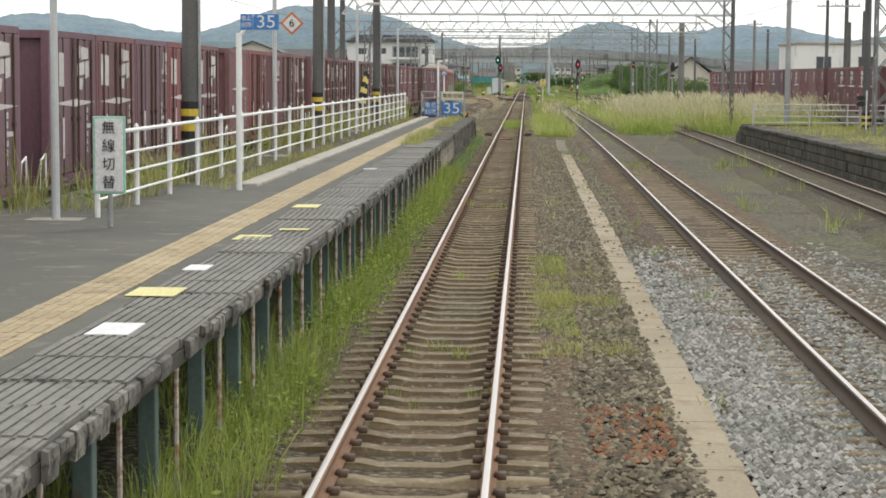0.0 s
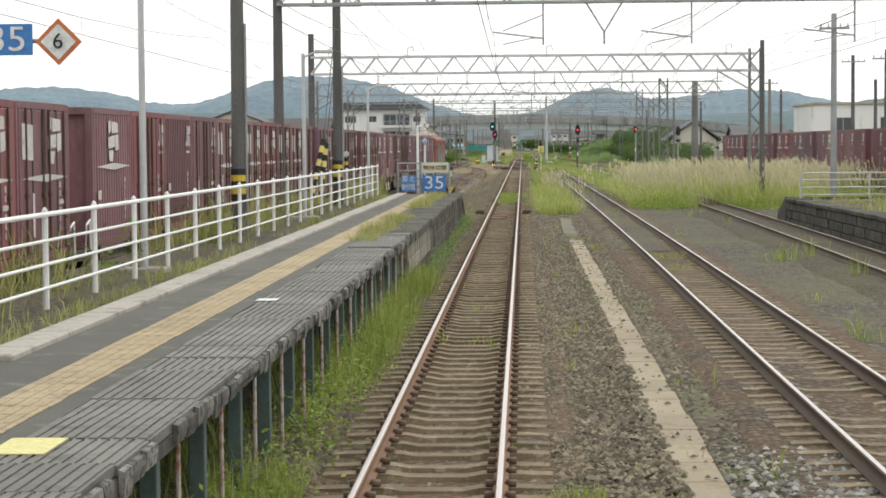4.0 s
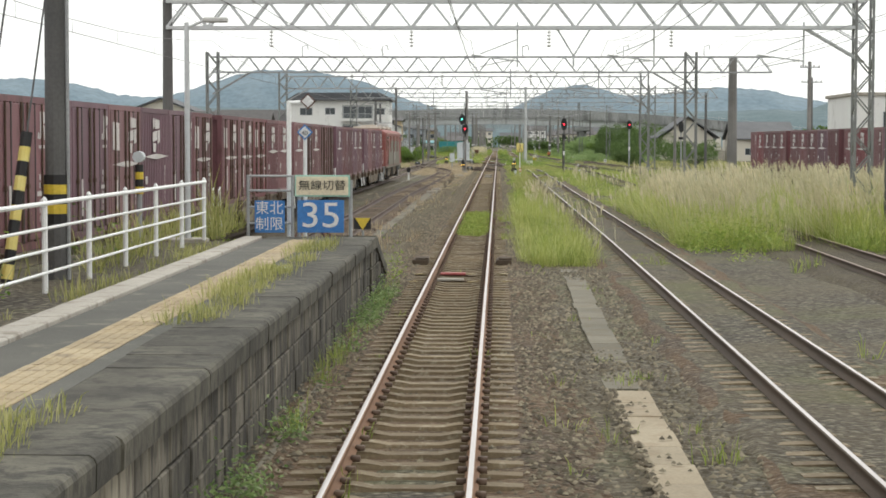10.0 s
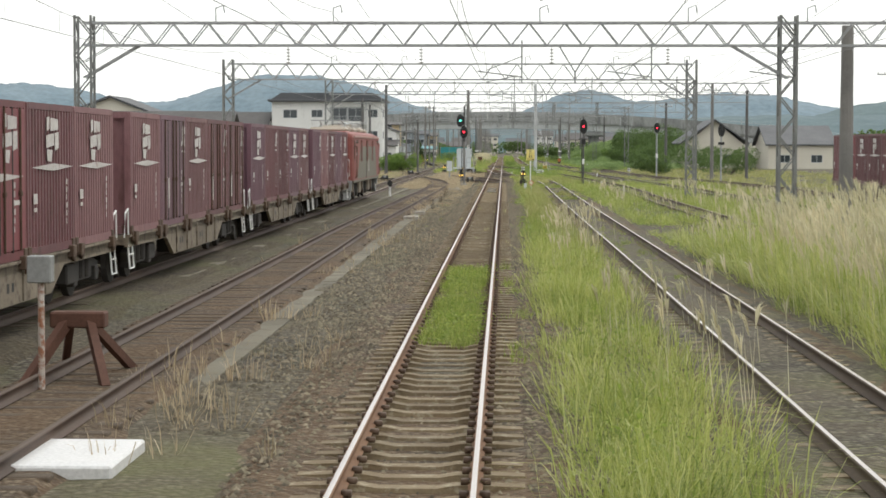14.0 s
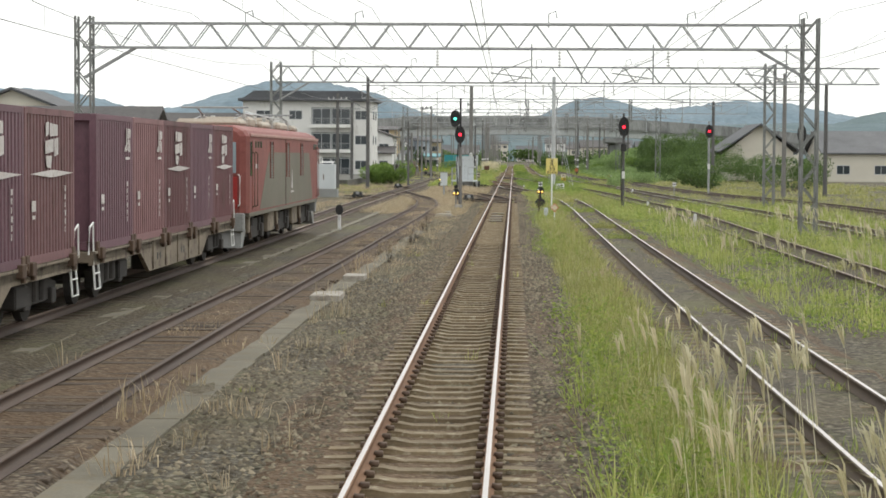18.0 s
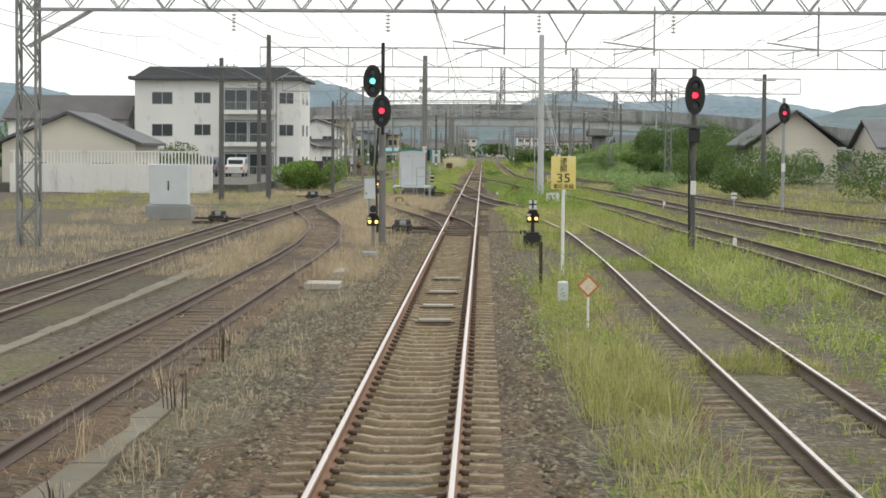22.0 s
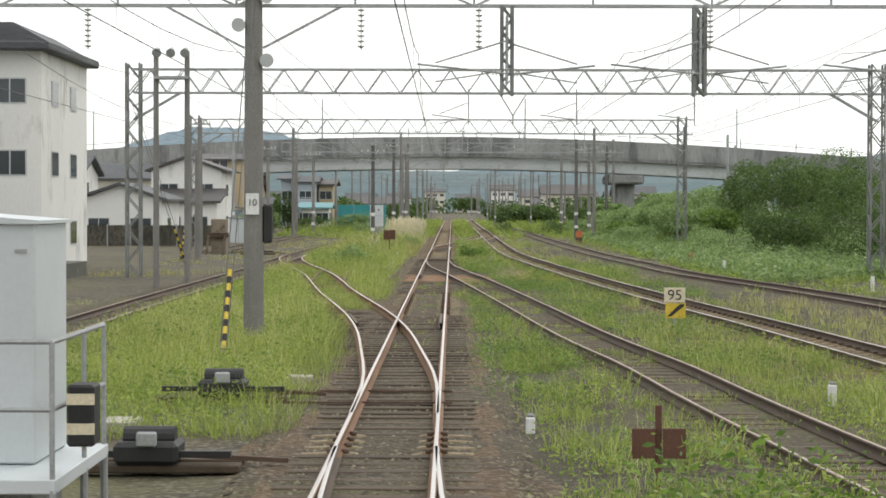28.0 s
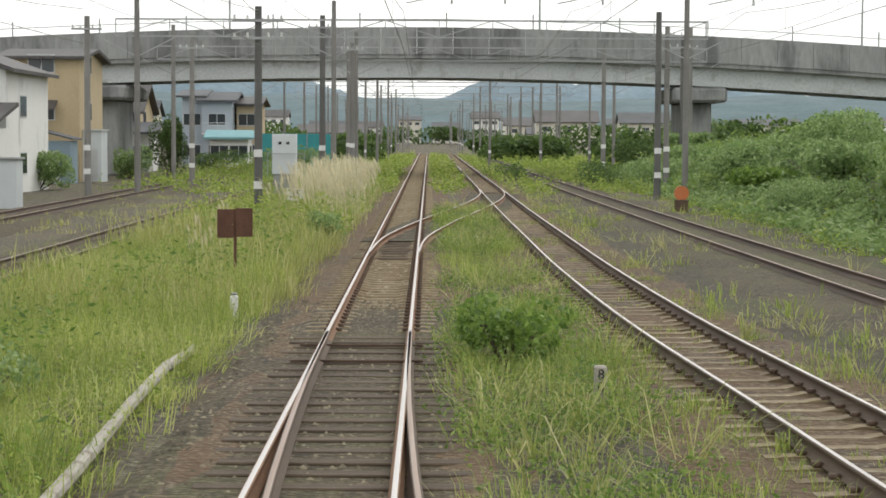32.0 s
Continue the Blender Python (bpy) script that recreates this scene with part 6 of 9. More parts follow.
# ---- lettering ----
def lettering(text, size, mat, parent, at, name="lettering", wide=1.0, label=""):
    """Raised characters that face back along y, centred on a point."""
    cu = bpy.data.curves.new(name, "FONT")
    cu.body, cu.size, cu.extrude = text, size, 0.002
    cu.align_x, cu.align_y = "CENTER", "CENTER"
    tmp = bpy.data.objects.new("tmp", cu)
    scene.collection.objects.link(tmp)
    me = bpy.data.meshes.new_from_object(tmp.evaluated_get(bpy.context.evaluated_depsgraph_get()))
    bpy.data.objects.remove(tmp)
    me.name = name
    me.materials.clear()
    me.materials.append(M[mat])
    ob = part(name, me, None, parent, label, at=at)
    ob.rotation_euler, ob.scale = (radians(90), 0, 0), (wide, 1, 1)
    return ob


def board(th, x0, x1, z0, z1, y, mat, name="board", rim=None, label=""):
    if rim:
        part("rim", Shape().box(x0 - 0.03, x1 + 0.03, y + 0.002, y + 0.03, z0 - 0.03, z1 + 0.03, c=0.006), rim, th)
    return part(name, Shape().box(x0, x1, y - 0.012, y + 0.012, z0, z1, c=0.003), mat, th, label)


def post(th, x, y, z0, z1, r=0.04, mat="white_paint", name="post"):
    return part(name, Shape().tube((x, y, z0), (x, y, z1), r, n=10), mat, th)


def diamond(th, x, y, z, r, mat, rim=None):
    if rim:
        part("rim", Shape().poly([(x - r, z), (x, z - r), (x + r, z), (x, z + r)], y, y + 0.02), rim, th)
        r *= 0.76
    return part("face", Shape().poly([(x - r, z), (x, z - r), (x + r, z), (x, z + r)], y - 0.006, y + 0.01), mat, th)


# ---- platform signs and posts ----
th = thing("speed_limit_sign", "white post with blue 35 sign and a red edged diamond", "sign", at=(-3.61, 29.5, PZ))
post(th, 0, 0, 0, 2.42, 0.045)
part("brace", Shape().tube((0, 0, 2.36), (0.2, 0, 2.62), 0.03, n=8), "white_paint", th)
board(th, 0.03, 0.22, 2.47, 2.71, -0.03, "blue", label="small blue plate with white characters")
lettering("東北", 0.085, "white", th, (0.125, -0.05, 2.64))
lettering("制限", 0.085, "white", th, (0.125, -0.05, 2.54))
board(th, 0.23, 0.62, 2.47, 2.71, -0.03, "blue", label="blue plate with white number")
lettering("35", 0.27, "white", th, (0.425, -0.05, 2.585), wide=1.15)
part("bracket", Shape().tube((0.6, 0.02, 2.58), (0.82, 0.02, 2.58), 0.02, n=6), "galv", th)
diamond(th, 0.82, -0.03, 2.57, 0.18, "white", "orange")
lettering("6", 0.17, "black", th, (0.82, -0.05, 2.57))
for x, y, h in ((-4.8, 42.8, 4.3), (-4.75, 63.2, 4.2), (-4.85, 84.7, 4.0), (-4.95, 23.3, 3.6)):
    th = thing("lamp_post", "slim pale grey platform lamp post", "lamp post", at=(x, y, PZ - 0.1), group="platform lamp posts")
    part("post", Shape().tube((0, 0, 0), (0, 0, h), 0.055, 0.045, n=10), "galv_lit", th)
    part("base", Shape().box(-0.35, 0.35, -0.25, 0.25, -0.05, 0.10, c=0.02), "concrete", th)
    part("arm", Shape().tube((0, 0, h - 0.1), (0.35, 0, h + 0.05), 0.025, n=8), "galv_lit", th)
    part("lamp", Shape().box(0.3, 0.75, -0.09, 0.09, h, h + 0.09, c=0.02), "insulator", th)
th = thing("radio_sign", "white board with mint frame and dark vertical characters by the fence", "sign", at=(-4.0, 22.0, PZ))
board(th, -0.16, 0.16, 0.42, 1.26, 0, "white", rim="mint")
for k, ch in enumerate("無線切替"):
    lettering(ch, 0.16, "black", th, (0, -0.03, 1.15 - 0.21 * k))
post(th, 0, 0.05, 0, 0.5, 0.03, "galv")
for x, y, w, d, m, lb in ((-2.02, 13.1, 0.3, 0.62, "white", "white rectangular floor sticker"), (-2.18, 15.4, 0.40, 0.62, "pale_yellow", "pale yellow square floor sticker"), (-2.18, 17.4, 0.22, 0.5, "white", "white and blue floor sticker"),
                          (-2.16, 20.75, 0.36, 0.62, "pale_yellow", "pale yellow square floor sticker"), (-1.84, 21.9, 0.34, 0.2, "pale_yellow", "narrow yellow floor sticker"), (-2.15, 25.9, 0.34, 0.6, "pale_yellow", "pale yellow square floor sticker"),
                          (-2.16, 36.6, 0.24, 0.30, "white", "small white floor sticker"), (-2.1, 55.2, 0.2, 0.26, "white", "small white floor sticker"), (-2.2, 76.5, 0.2, 0.3, "white", "small white floor sticker")):
    sticker(x, y, w, d, m, lb)

# ---- signs at the end of the platform ----
th = thing("platform_end_sign", "cream radio changeover board above a blue 35 speed limit board", "sign", at=(-2.45, 85.3, PZ))
board(th, -0.48, 0.48, 0.77, 1.11, -0.06, "cream", rim="mint", label="cream board with black characters")
lettering("無線切替", 0.20, "black", th, (0, -0.085, 0.94), wide=1.1)
board(th, -0.46, 0.40, 0.08, 0.68, -0.06, "blue", label="blue board with white number")
lettering("35", 0.66, "white", th, (-0.03, -0.085, 0.38), wide=1.15)
for x in (-0.44, 0.52):
    post(th, x, 0.0, -0.05, 1.05, 0.035, "galv")
th = thing("line_name_sign", "blue sign with white characters on a grey pipe frame", "sign", at=(-3.42, 85.25, PZ))
board(th, -0.27, 0.28, 0.08, 0.67, -0.06, "blue")
lettering("東北", 0.26, "white", th, (0, -0.085, 0.52))
lettering("制限", 0.26, "white", th, (0, -0.085, 0.23))
for x in (-0.4, 0.42):
    post(th, x, 0.0, -0.05, 1.14, 0.03, "galv")
for z in (0.25, 0.55, 0.85, 1.12):
    part("rail", Shape().tube((-0.4, 0, z), (0.42, 0, z), 0.022, n=8), "galv", th)
th = thing("stop_marker_post", "white post with an arm and two diamond stop markers", "sign", at=(-3.1, 85.6, PZ))
post(th, 0, 0, -0.05, 2.5, 0.045)
part("arm", Shape().tube((0, 0, 2.47), (0.42, 0, 2.49), 0.04, n=8), "white_paint", th)
diamond(th, 0.36, -0.06, 2.50, 0.15, "white", "rust_plate")
th = thing("stop_marker_post", "slim post with a white diamond marker reading 40", "sign", at=(-2.86, 86.2, 0.5))
post(th, 0, 0, -0.5, 2.3, 0.035)
diamond(th, 0, -0.05, 2.36, 0.15, "white", "blue")
lettering("40", 0.12, "black", th, (0, -0.07, 2.34))

# ---- dark line poles behind the fence ----
def line_pole(x, y, h, r, mat, label, bands=None, arms=(), base=-0.3, plates=()):
    th = thing("line_pole", label, "pole", at=(x, y, base), group="line poles")
    part("pole", Shape().tube((0, 0, 0), (0, 0, h), r * 1.1, r * 0.85, n=12), mat, th)
    if bands:
        for k in range(5):
            z = bands + k * 0.13
            part("band", Shape().tube((0, 0, z), (0, 0, z + 0.125), r * 1.16, n=12), "yellow" if k % 2 else "black", th)
    for z, w in arms:
        part("crossarm", Shape().bar((-w / 2, -r, z), (w / 2, -r, z), 0.09, 0.09), "galv", th)
        for s in (-0.45, -0.2, 0.2, 0.45):
            part("insulator", Shape().tube((w * s, -r, z + 0.04), (w * s, -r, z + 0.2), 0.05, 0.03, n=8), "insulator", th)
    for z in plates:
        part("plate", Shape().box(-r * 1.05, r * 1.05, -r * 1.25, -r * 1.1, z, z + 0.26), "white", th)
    return th


for y in (33.4, 54.0, 75.2):
    t_ = line_pole(-5.05, y, 8.6, 0.145, "pole_dark", "dark steel line pole behind the platform fence", bands=1.9, arms=((7.4, 1.6),))
    part("conduit", Shape().tube((0.17, -0.05, 0.1), (0.17, -0.05, 5.5), 0.025, n=6), "galv", t_)
for x, y, h, d in ((-5.65, 72.0, 2.2, 0.20), (-5.6, 74.6, 2.1, 0.10)):
    th = thing("guy_guard", "yellow and black striped guard on a slanting stay wire", "stay guard", at=(x, y, 0.7), group="stay guards")
    for k in range(11):
        a, b = k * h / 11, (k + 1) * h / 11
        part("band", Shape().tube((a * d, a * 0.2, a), (b * d, b * 0.2, b), 0.075, n=10), "sign_yellow" if k % 2 else "black", th)
    part("wire", Shape().tube((h * d, h * 0.2, h), (h * d + 0.4, h * 0.2 + 1.3, 7.0), 0.014, n=5), "wire", th)
th = thing("striped_post", "short post with yellow black bands and a small lamp head", "post", at=(-5.6, 84.0, -0.25))
post(th, 0, 0, 0, 2.0, 0.05, "galv")
for k in range(4):
    part("band", Shape().tube((0, 0, 2.0 + k * 0.13), (0, 0, 2.13 + k * 0.13), 0.075, n=10), "black" if k % 2 else "yellow", th)
part("lamp", Shape().tube((0, -0.12, 2.66), (0, 0.1, 2.66), 0.1, n=12), "cabinet", th)

# ---- end of the siding ----
th = thing("triangle_marker", "yellow triangular marker on a grey post", "marker", at=(-2.08, 90.6, -0.25))
post(th, 0, 0, 0, 1.05, 0.025, "galv")
part("plate", Shape().poly([(-0.16, 1.32), (0.0, 1.06), (0.16, 1.32)], -0.03, -0.015), "yellow", th)
part("back_plate", Shape().box(-0.19, 0.17, -0.012, 0.01, 1.08, 1.32), "black", th)
th = thing("cover_slab", "white painted flat concrete cover slab", "cover slab", at=(-3.2, 98.2, -0.26))
part("slab", Shape().box(-0.55, 0.55, -0.8, 0.8, 0.0, 0.14, c=0.02), "white", th)
th = thing("buffer_stop", "rusty buffer stop of bent rails at the end of the siding", "buffer stop", at=(-4.45, 103.9, -0.2))
for x, a in ((-0.5, -0.12), (0.5, 0.12)):
    part("leg", Shape().bar((x, -0.5, 0), (a, 0.35, 0.78), 0.10, 0.13), "rust_plate", th)
    part("brace", Shape().bar((x * 0.9, 1.5, 0), (a, 0.40, 0.72), 0.09, 0.11), "rust_plate", th)
part("beam", Shape().box(-0.34, 0.34, 0.22, 0.48, 0.66, 0.86, c=0.02), "rust_plate", th)
th = thing("junction_box_post", "grey junction box on a rust-streaked white post", "junction box", at=(-4.62, 103.0, -0.2))
post(th, 0, 0, 0, 1.35, 0.04, "rusty_white")
part("box", Shape().box(-0.14, 0.14, -0.12, 0.1, 1.3, 1.62, c=0.015), "cabinet_dark", th)
for x, y, m, lb in ((-0.17, 90.8, "faded_red", "faded red balise plate between the rails"), (-0.18, 89.07, "concrete", "white balise plate between the rails"), (0.02, 213.6, "concrete", "pale balise plate between the rails"), (0.02, 209.6, "concrete", "pale balise plate between the rails"), (0.0, 206.2, "concrete", "pale balise plate between the rails"), (0.02, 203.2, "concrete", "pale balise plate between the rails")):
    th = thing("balise", lb, "balise", at=(x, y, -0.15), group="plates between the rails")
    part("plate", Shape().box(-0.27, 0.27, -0.1, 0.1, 0.0, 0.05, c=0.012), m, th)
    part("bolt_strip", Shape().box(-0.33, 0.33, -0.03, 0.03, -0.02, 0.0), "clip", th)
for x in (-1.02, 0.92):
    th = thing("crossing_timber", "dark short timber beside the rail", "timber", at=(x, 94.9, -0.2), group="short timbers")
    part("timber", Shape().box(-0.18, 0.18, -0.45, 0.45, 0, 0.15, c=0.02), "timber", th)
    part("timber", Shape().box(-0.12, 0.2, -0.4, 0.4, 0.15, 0.19, c=0.02), "timber", th)

# ---- concrete cable troughs: lids one by one ----
def trough(label, x0, x1, pts, lid, mat, zt=-0.175):
    th = thing("cable_trough", label, "cable trough", kind="structure")
    ln = centreline(pts)
    me = Shape().box(-(x1 - x0) / 2, (x1 - x0) / 2, 0.003, lid - 0.003, -0.12, 0.0, c=0.006).mesh("lid", mat)
    for y in np.arange(pts[0][0], pts[-1][0], lid):
        o = part("lid", me, None, th, at=(float(ln(y)) + RNG.normal(0, 0.012), y, zt + RNG.normal(0, 0.003)))
        o.rotation_euler = (RNG.normal(0, 0.002), RNG.normal(0, 0.004), RNG.normal(0, 0.004))
    return th


trough("row of tan concrete cable trough lids beside the track", 0, 0.44, [(8, 2.24), (40, 2.27), (72, 2.30)], 1.0, "trough")
trough("row of grey concrete cable trough lids beside the track", 0, 0.42, [(72.4, 2.27), (80, 2.34), (93, 2.42)], 1.0, "concrete_mid", -0.20)
trough("row of grey concrete cable trough lids beside the siding", 0, 0.42, [(104, -3.02), (130, -3.02), (160, -3.02), (176, -2.86), (194, -2.86)], 1.0, "concrete_mid", -0.205)
trough("row of grey cable trough lids between the tracks", 0, 0.3, [(120, -6.3), (165, -6.2), (180, -6.05), (200, -6.0), (222, -5.9)], 1.0, "concrete_mid", -0.165)
for x, y, w, d in ((-2.95, 158.7, 0.6, 1.2), (-2.9, 164.8, 0.5, 0.9), (-2.55, 211.8, 0.75, 0.9), (-2.5, 216.0, 0.3, 1.6), (-3.6, 297.0, 0.5, 0.7), (-1.75, 303.5, 0.4, 0.4)):
    th = thing("pit_cover", "pale flat concrete pit cover in the ballast", "pit cover", at=(x, y, -0.24), group="pit covers")
    part("slab", Shape().box(-w / 2, w / 2, -d / 2, d / 2, 0, 0.14, c=0.015), "concrete", th)

# ---- low platform on the far side ----
rp = thing("low_platform", "disused low platform with dark block wall and grass on top", "platform", kind="structure")
part("core", Shape().box(10.45, 17.0, 20, 84.0, -0.28, 0.66), "ground", rp)
bw = Shape().box(0, 0.28, 0.012, 0.888, 0.012, 0.288, c=0.016).mesh("block", "concrete_old")
for c in range(3):
    for y in np.arange(38 + 0.45 * (c % 2), 84.0, 0.9):
        part("block", bw, None, rp, at=(10.18 + RNG.normal(0, 0.012), y, -0.29 + 0.3 * c))
cp_ = Shape().box(0, 0.7, 0.006, 1.194, 0, 0.13, c=0.02).mesh("coping_stone", "concrete_old")
for y in np.arange(38, 83.6, 1.2):
    part("coping_stone", cp_, None, rp, at=(10.12 + RNG.normal(0, 0.02), y, 0.61 + RNG.normal(0, 0.01)))
part("end_slope", Shape().side([(83.9, 0.74), (85.8, 0.2), (86.4, -0.28), (83.9, -0.28)], 10.15, 17.0), "concrete_old", rp)
th = thing("pipe_fence", "pale green grey pipe fence across the low platform", "fence", at=(10.5, 82.6, 0.66))
for x in (0, 2.4, 4.0, 5.6, 6.6):
    post(th, x, 0, 0, 1.0, 0.035, "galv_lit")
for z in (0.2, 0.46, 0.72, 0.96):
    part("rail", Shape().tube((0, 0, z), (6.6, 0, z), 0.022, n=8), "galv_lit", th)
line_pole(14.9, 80.5, 8.0, 0.15, "pole_dark", "dark line pole on the low platform", bands=1.0)
th = thing("shunting_signal", "black shunting signal head on a short post", "signal", at=(14.5, 79.5, 0.66))
post(th, 0, 0, 0, 1.0, 0.05, "galv")
for k in range(2):
    part("lamp_head", Shape().disc((0, 1.05 + 0.24 * k), 0.17, -0.1, depth=0.2, n=14, ry=0.11), "black", th)
post(th, 0.25, 0, 0, 1.6, 0.03, "white_paint")


# ---- colour light signals ----
def light_head(th, x, y, z, lit=None, w=0.29, h=0.52, where_lit=0.0):
    hd = part("signal_head", Shape().disc((x, z), w, y - 0.02, n=28, depth=0.06, ry=h), "black", th, "oval black backboard")
    part("housing", Shape().box(x - w * 0.62, x + w * 0.62, y + 0.04, y + 0.26, z - h * 0.85, z + h * 0.85, c=0.04), "black", hd)
    for k in (-1, 0, 1):
        zz = z + k * h * 0.52
        hood = Shape()
        n = 12
        v = []
        for d, r in ((0, 0.105), (-0.22, 0.115)):
            v += [(x + r * math.cos(a), y - 0.02 + d, zz + r * math.sin(a)) for a in (math.pi * (i / (n - 1) * 1.3 - 0.15) for i in range(n))]
        hood.add(v, [(i, i + 1, n + i + 1, n + i) for i in range(n - 1)])
        part("hood", hood, "black", hd)
        on_ = lit and abs(k - where_lit) < 0.1
        part("lens", Shape().tube((x, y - 0.045, zz), (x, y - 0.02, zz), 0.085, n=14), lit if on_ else "glass", hd, "glowing lens" if on_ else "")
    return hd


def dwarf(th, x, y, z, marks=True):
    hd = part("dwarf_head", Shape().poly([(x - 0.18, z - 0.16), (x + 0.18, z - 0.16), (x + 0.19, z + 0.08), (x + 0.1, z + 0.22), (x - 0.1, z + 0.22), (x - 0.19, z + 0.08)], y - 0.06, y + 0.14), "black", th, "small black shunting signal head")
    for s in (-0.10, 0.10):
        part("hood", Shape().tube((x + s, y - 0.15, z - 0.04), (x + s, y - 0.05, z - 0.04), 0.075, n=12, caps=False), "black", hd)
        part("lens", Shape().tube((x + s, y - 0.09, z - 0.04), (x + s, y - 0.06, z - 0.04), 0.05, n=12), "lamp_amber", hd, "glowing amber lens")
    part("hood", Shape().tube((x, y - 0.15, z + 0.11), (x, y - 0.05, z + 0.11), 0.07, n=12, caps=False), "black", hd)
    if marks:
        part("number_plate", Shape().box(x - 0.17, x - 0.06, y - 0.075, y - 0.06, z + 0.04, z + 0.10), "white", hd)
    return hd


th = thing("signal_mast", "concrete signal mast with green and red colour light heads", "signal", at=(-2.28, 230.4, -0.25))
part("mast", Shape().tube((0, 0, 0), (0, 0, 3.4), 0.11, 0.09, n=14), "pole_concrete", th)
part("upper_tube", Shape().tube((0.0, 0, 3.3), (0, 0, 6.2), 0.055, n=8), "black", th)
light_head(th, -0.02, -0.25, 4.12, "lamp_red", 0.29, 0.50)
light_head(th, -0.30, -0.25, 5.02, "lamp_green", 0.29, 0.50, 0.0)
part("cable", Shape().pipe([(-0.14, -0.1, 0.4), (-0.2, -0.12, 2.4), (-0.12, -0.1, 3.6)], 0.035, n=6), "black", th)
part("plate", Shape().box(-0.12, 0.12, -0.17, -0.155, 2.3, 2.7), "cabinet_dark", th)
part("foot", Shape().box(-0.24, 0.24, -0.24, 0.24, -0.05, 0.06, c=0.03), "concrete_old", th)
th = thing("dwarf_signal", "black dwarf signal with two lit amber lamps beside the mast", "signal", at=(-2.48, 229.0, -0.25))
post(th, 0, 0.05, 0, 0.75, 0.05, "pole_concrete")
dwarf(th, 0, 0, 0.82)
part("hood_box", Shape().disc((0.0, 1.16), 0.11, -0.05, depth=0.25, n=14), "black", th)
th = thing("dwarf_signal", "black dwarf signal with amber lamps and a cross plate", "signal", at=(2.30, 229.0, -0.25))
part("base_box", Shape().box(-0.27, 0.27, -0.12, 0.2, 0.0, 0.42, c=0.02), "black", th)
part("ledge", Shape().box(-0.2, 0.2, -0.1, 0.1, 0.42, 0.50, c=0.01), "black", th)
part("stem", Shape().tube((0, 0.05, 0.45), (0, 0.05, 0.8), 0.07, 0.05, n=10), "black", th)
dwarf(th, 0, 0, 0.95)
part("cross_plate", Shape().box(-0.11, 0.11, -0.01, 0.01, 1.20, 1.46), "white", th)
part("cross_bar", Shape().box(-0.11, 0.11, -0.016, -0.011, 1.305, 1.355).box(-0.025, 0.025, -0.018, -0.0165, 1.20, 1.46), "black", th, "black cross")
th = thing("signal_mast", "dark signal mast with a red colour light and a work platform", "signal", at=(6.85, 227.0, -0.25))
part("mast", Shape().tube((0, 0, 0), (0, 0, 5.3), 0.075, 0.065, n=10), "pole_dark", th)
light_head(th, 0, -0.22, 4.55, "lamp_red", 0.29, 0.56)
part("work_platform", Shape().box(-0.34, 0.34, -0.3, 0.2, 3.62, 3.70, c=0.01), "pole_dark", th)
part("junction_box", Shape().box(-0.16, 0.16, -0.22, 0.1, 3.2, 3.6, c=0.02), "black", th)
part("cable", Shape().pipe([(-0.1, 0, 0.2), (-0.13, -0.04, 2.9), (-0.06, 0, 3.4)], 0.03, n=6), "black", th)
part("plate", Shape().box(-0.08, 0.08, -0.10, -0.085, 1.7, 2.1), "white", th)
th = thing("signal_mast", "slim signal mast with a red colour light", "signal", at=(15.5, 266, -0.25))
part("mast", Shape().tube((0, 0, 0), (0, 0, 5.6), 0.08, n=10), "galv", th)
light_head(th, 0, -0.22, 4.85, "lamp_red", 0.29, 0.50)
part("plate", Shape().box(-0.1, 0.1, -0.1, -0.085, 2.0, 2.4), "white", th)
th = thing("signal_mast", "dark signal mast with unlit head", "signal", at=(19.3, 245, -0.25))
part("mast", Shape().tube((0, 0, 0), (0, 0, 4.6), 0.07, n=10), "galv", th)
light_head(th, 0, -0.22, 4.45, None, 0.29, 0.56)
part("junction_box", Shape().box(-0.26, 0.26, -0.22, 0.1, 3.2, 3.45, c=0.02), "black", th)

# ---- signs and small gear round the junction ----
th = thing("speed_check_sign", "yellow speed check board reading 35 on a white post", "sign", at=(2.70, 217.0, -0.30))
post(th, 0, 0.03, 0, 2.1, 0.038)
board(th, -0.29, 0.29, 2.08, 2.86, 0, "sign_yellow")
lettering("速", 0.18, "black", th, (0, -0.03, 2.735))
lettering("照", 0.18, "black", th, (0, -0.03, 2.555))
lettering("35", 0.30, "black", th, (0, -0.03, 2.335), wide=1.15)
lettering("東北本線", 0.125, "black", th, (0, -0.03, 2.145))
th = thing("diamond_marker", "white diamond marker with red border on a thin white post", "marker", at=(2.56, 203.4, -0.25))
post(th, 0, 0.02, 0, 0.75, 0.02)
diamond(th, 0, -0.01, 0.70, 0.19, "cream", "orange")
th = thing("small_grey_box", "small grey relay box on a stub post", "relay box", at=(2.22, 205.3, -0.25))
post(th, 0, 0.03, 0, 0.4, 0.03, "galv")
part("box", Shape().box(-0.09, 0.09, -0.08, 0.08, 0.30, 0.64, c=0.015), "cabinet", th)
th = thing("black_stake", "dark slim wooden stake in the grass", "stake", at=(1.98, 210.3, -0.25))
part("stake", Shape().box(-0.035, 0.035, -0.035, 0.035, 0, 1.1, c=0.008), "timber", th)
th = thing("track_number_post", "white post marked 2 with a black round top", "marker", at=(-5.9, 193.8, -0.25))
post(th, 0, 0, 0, 0.62, 0.06, "white")
lettering("2", 0.14, "black", th, (0, -0.065, 0.5))
part("top", Shape().disc((0, 0.82), 0.15, -0.06, depth=0.12, n=18, ry=0.2), "black", th)
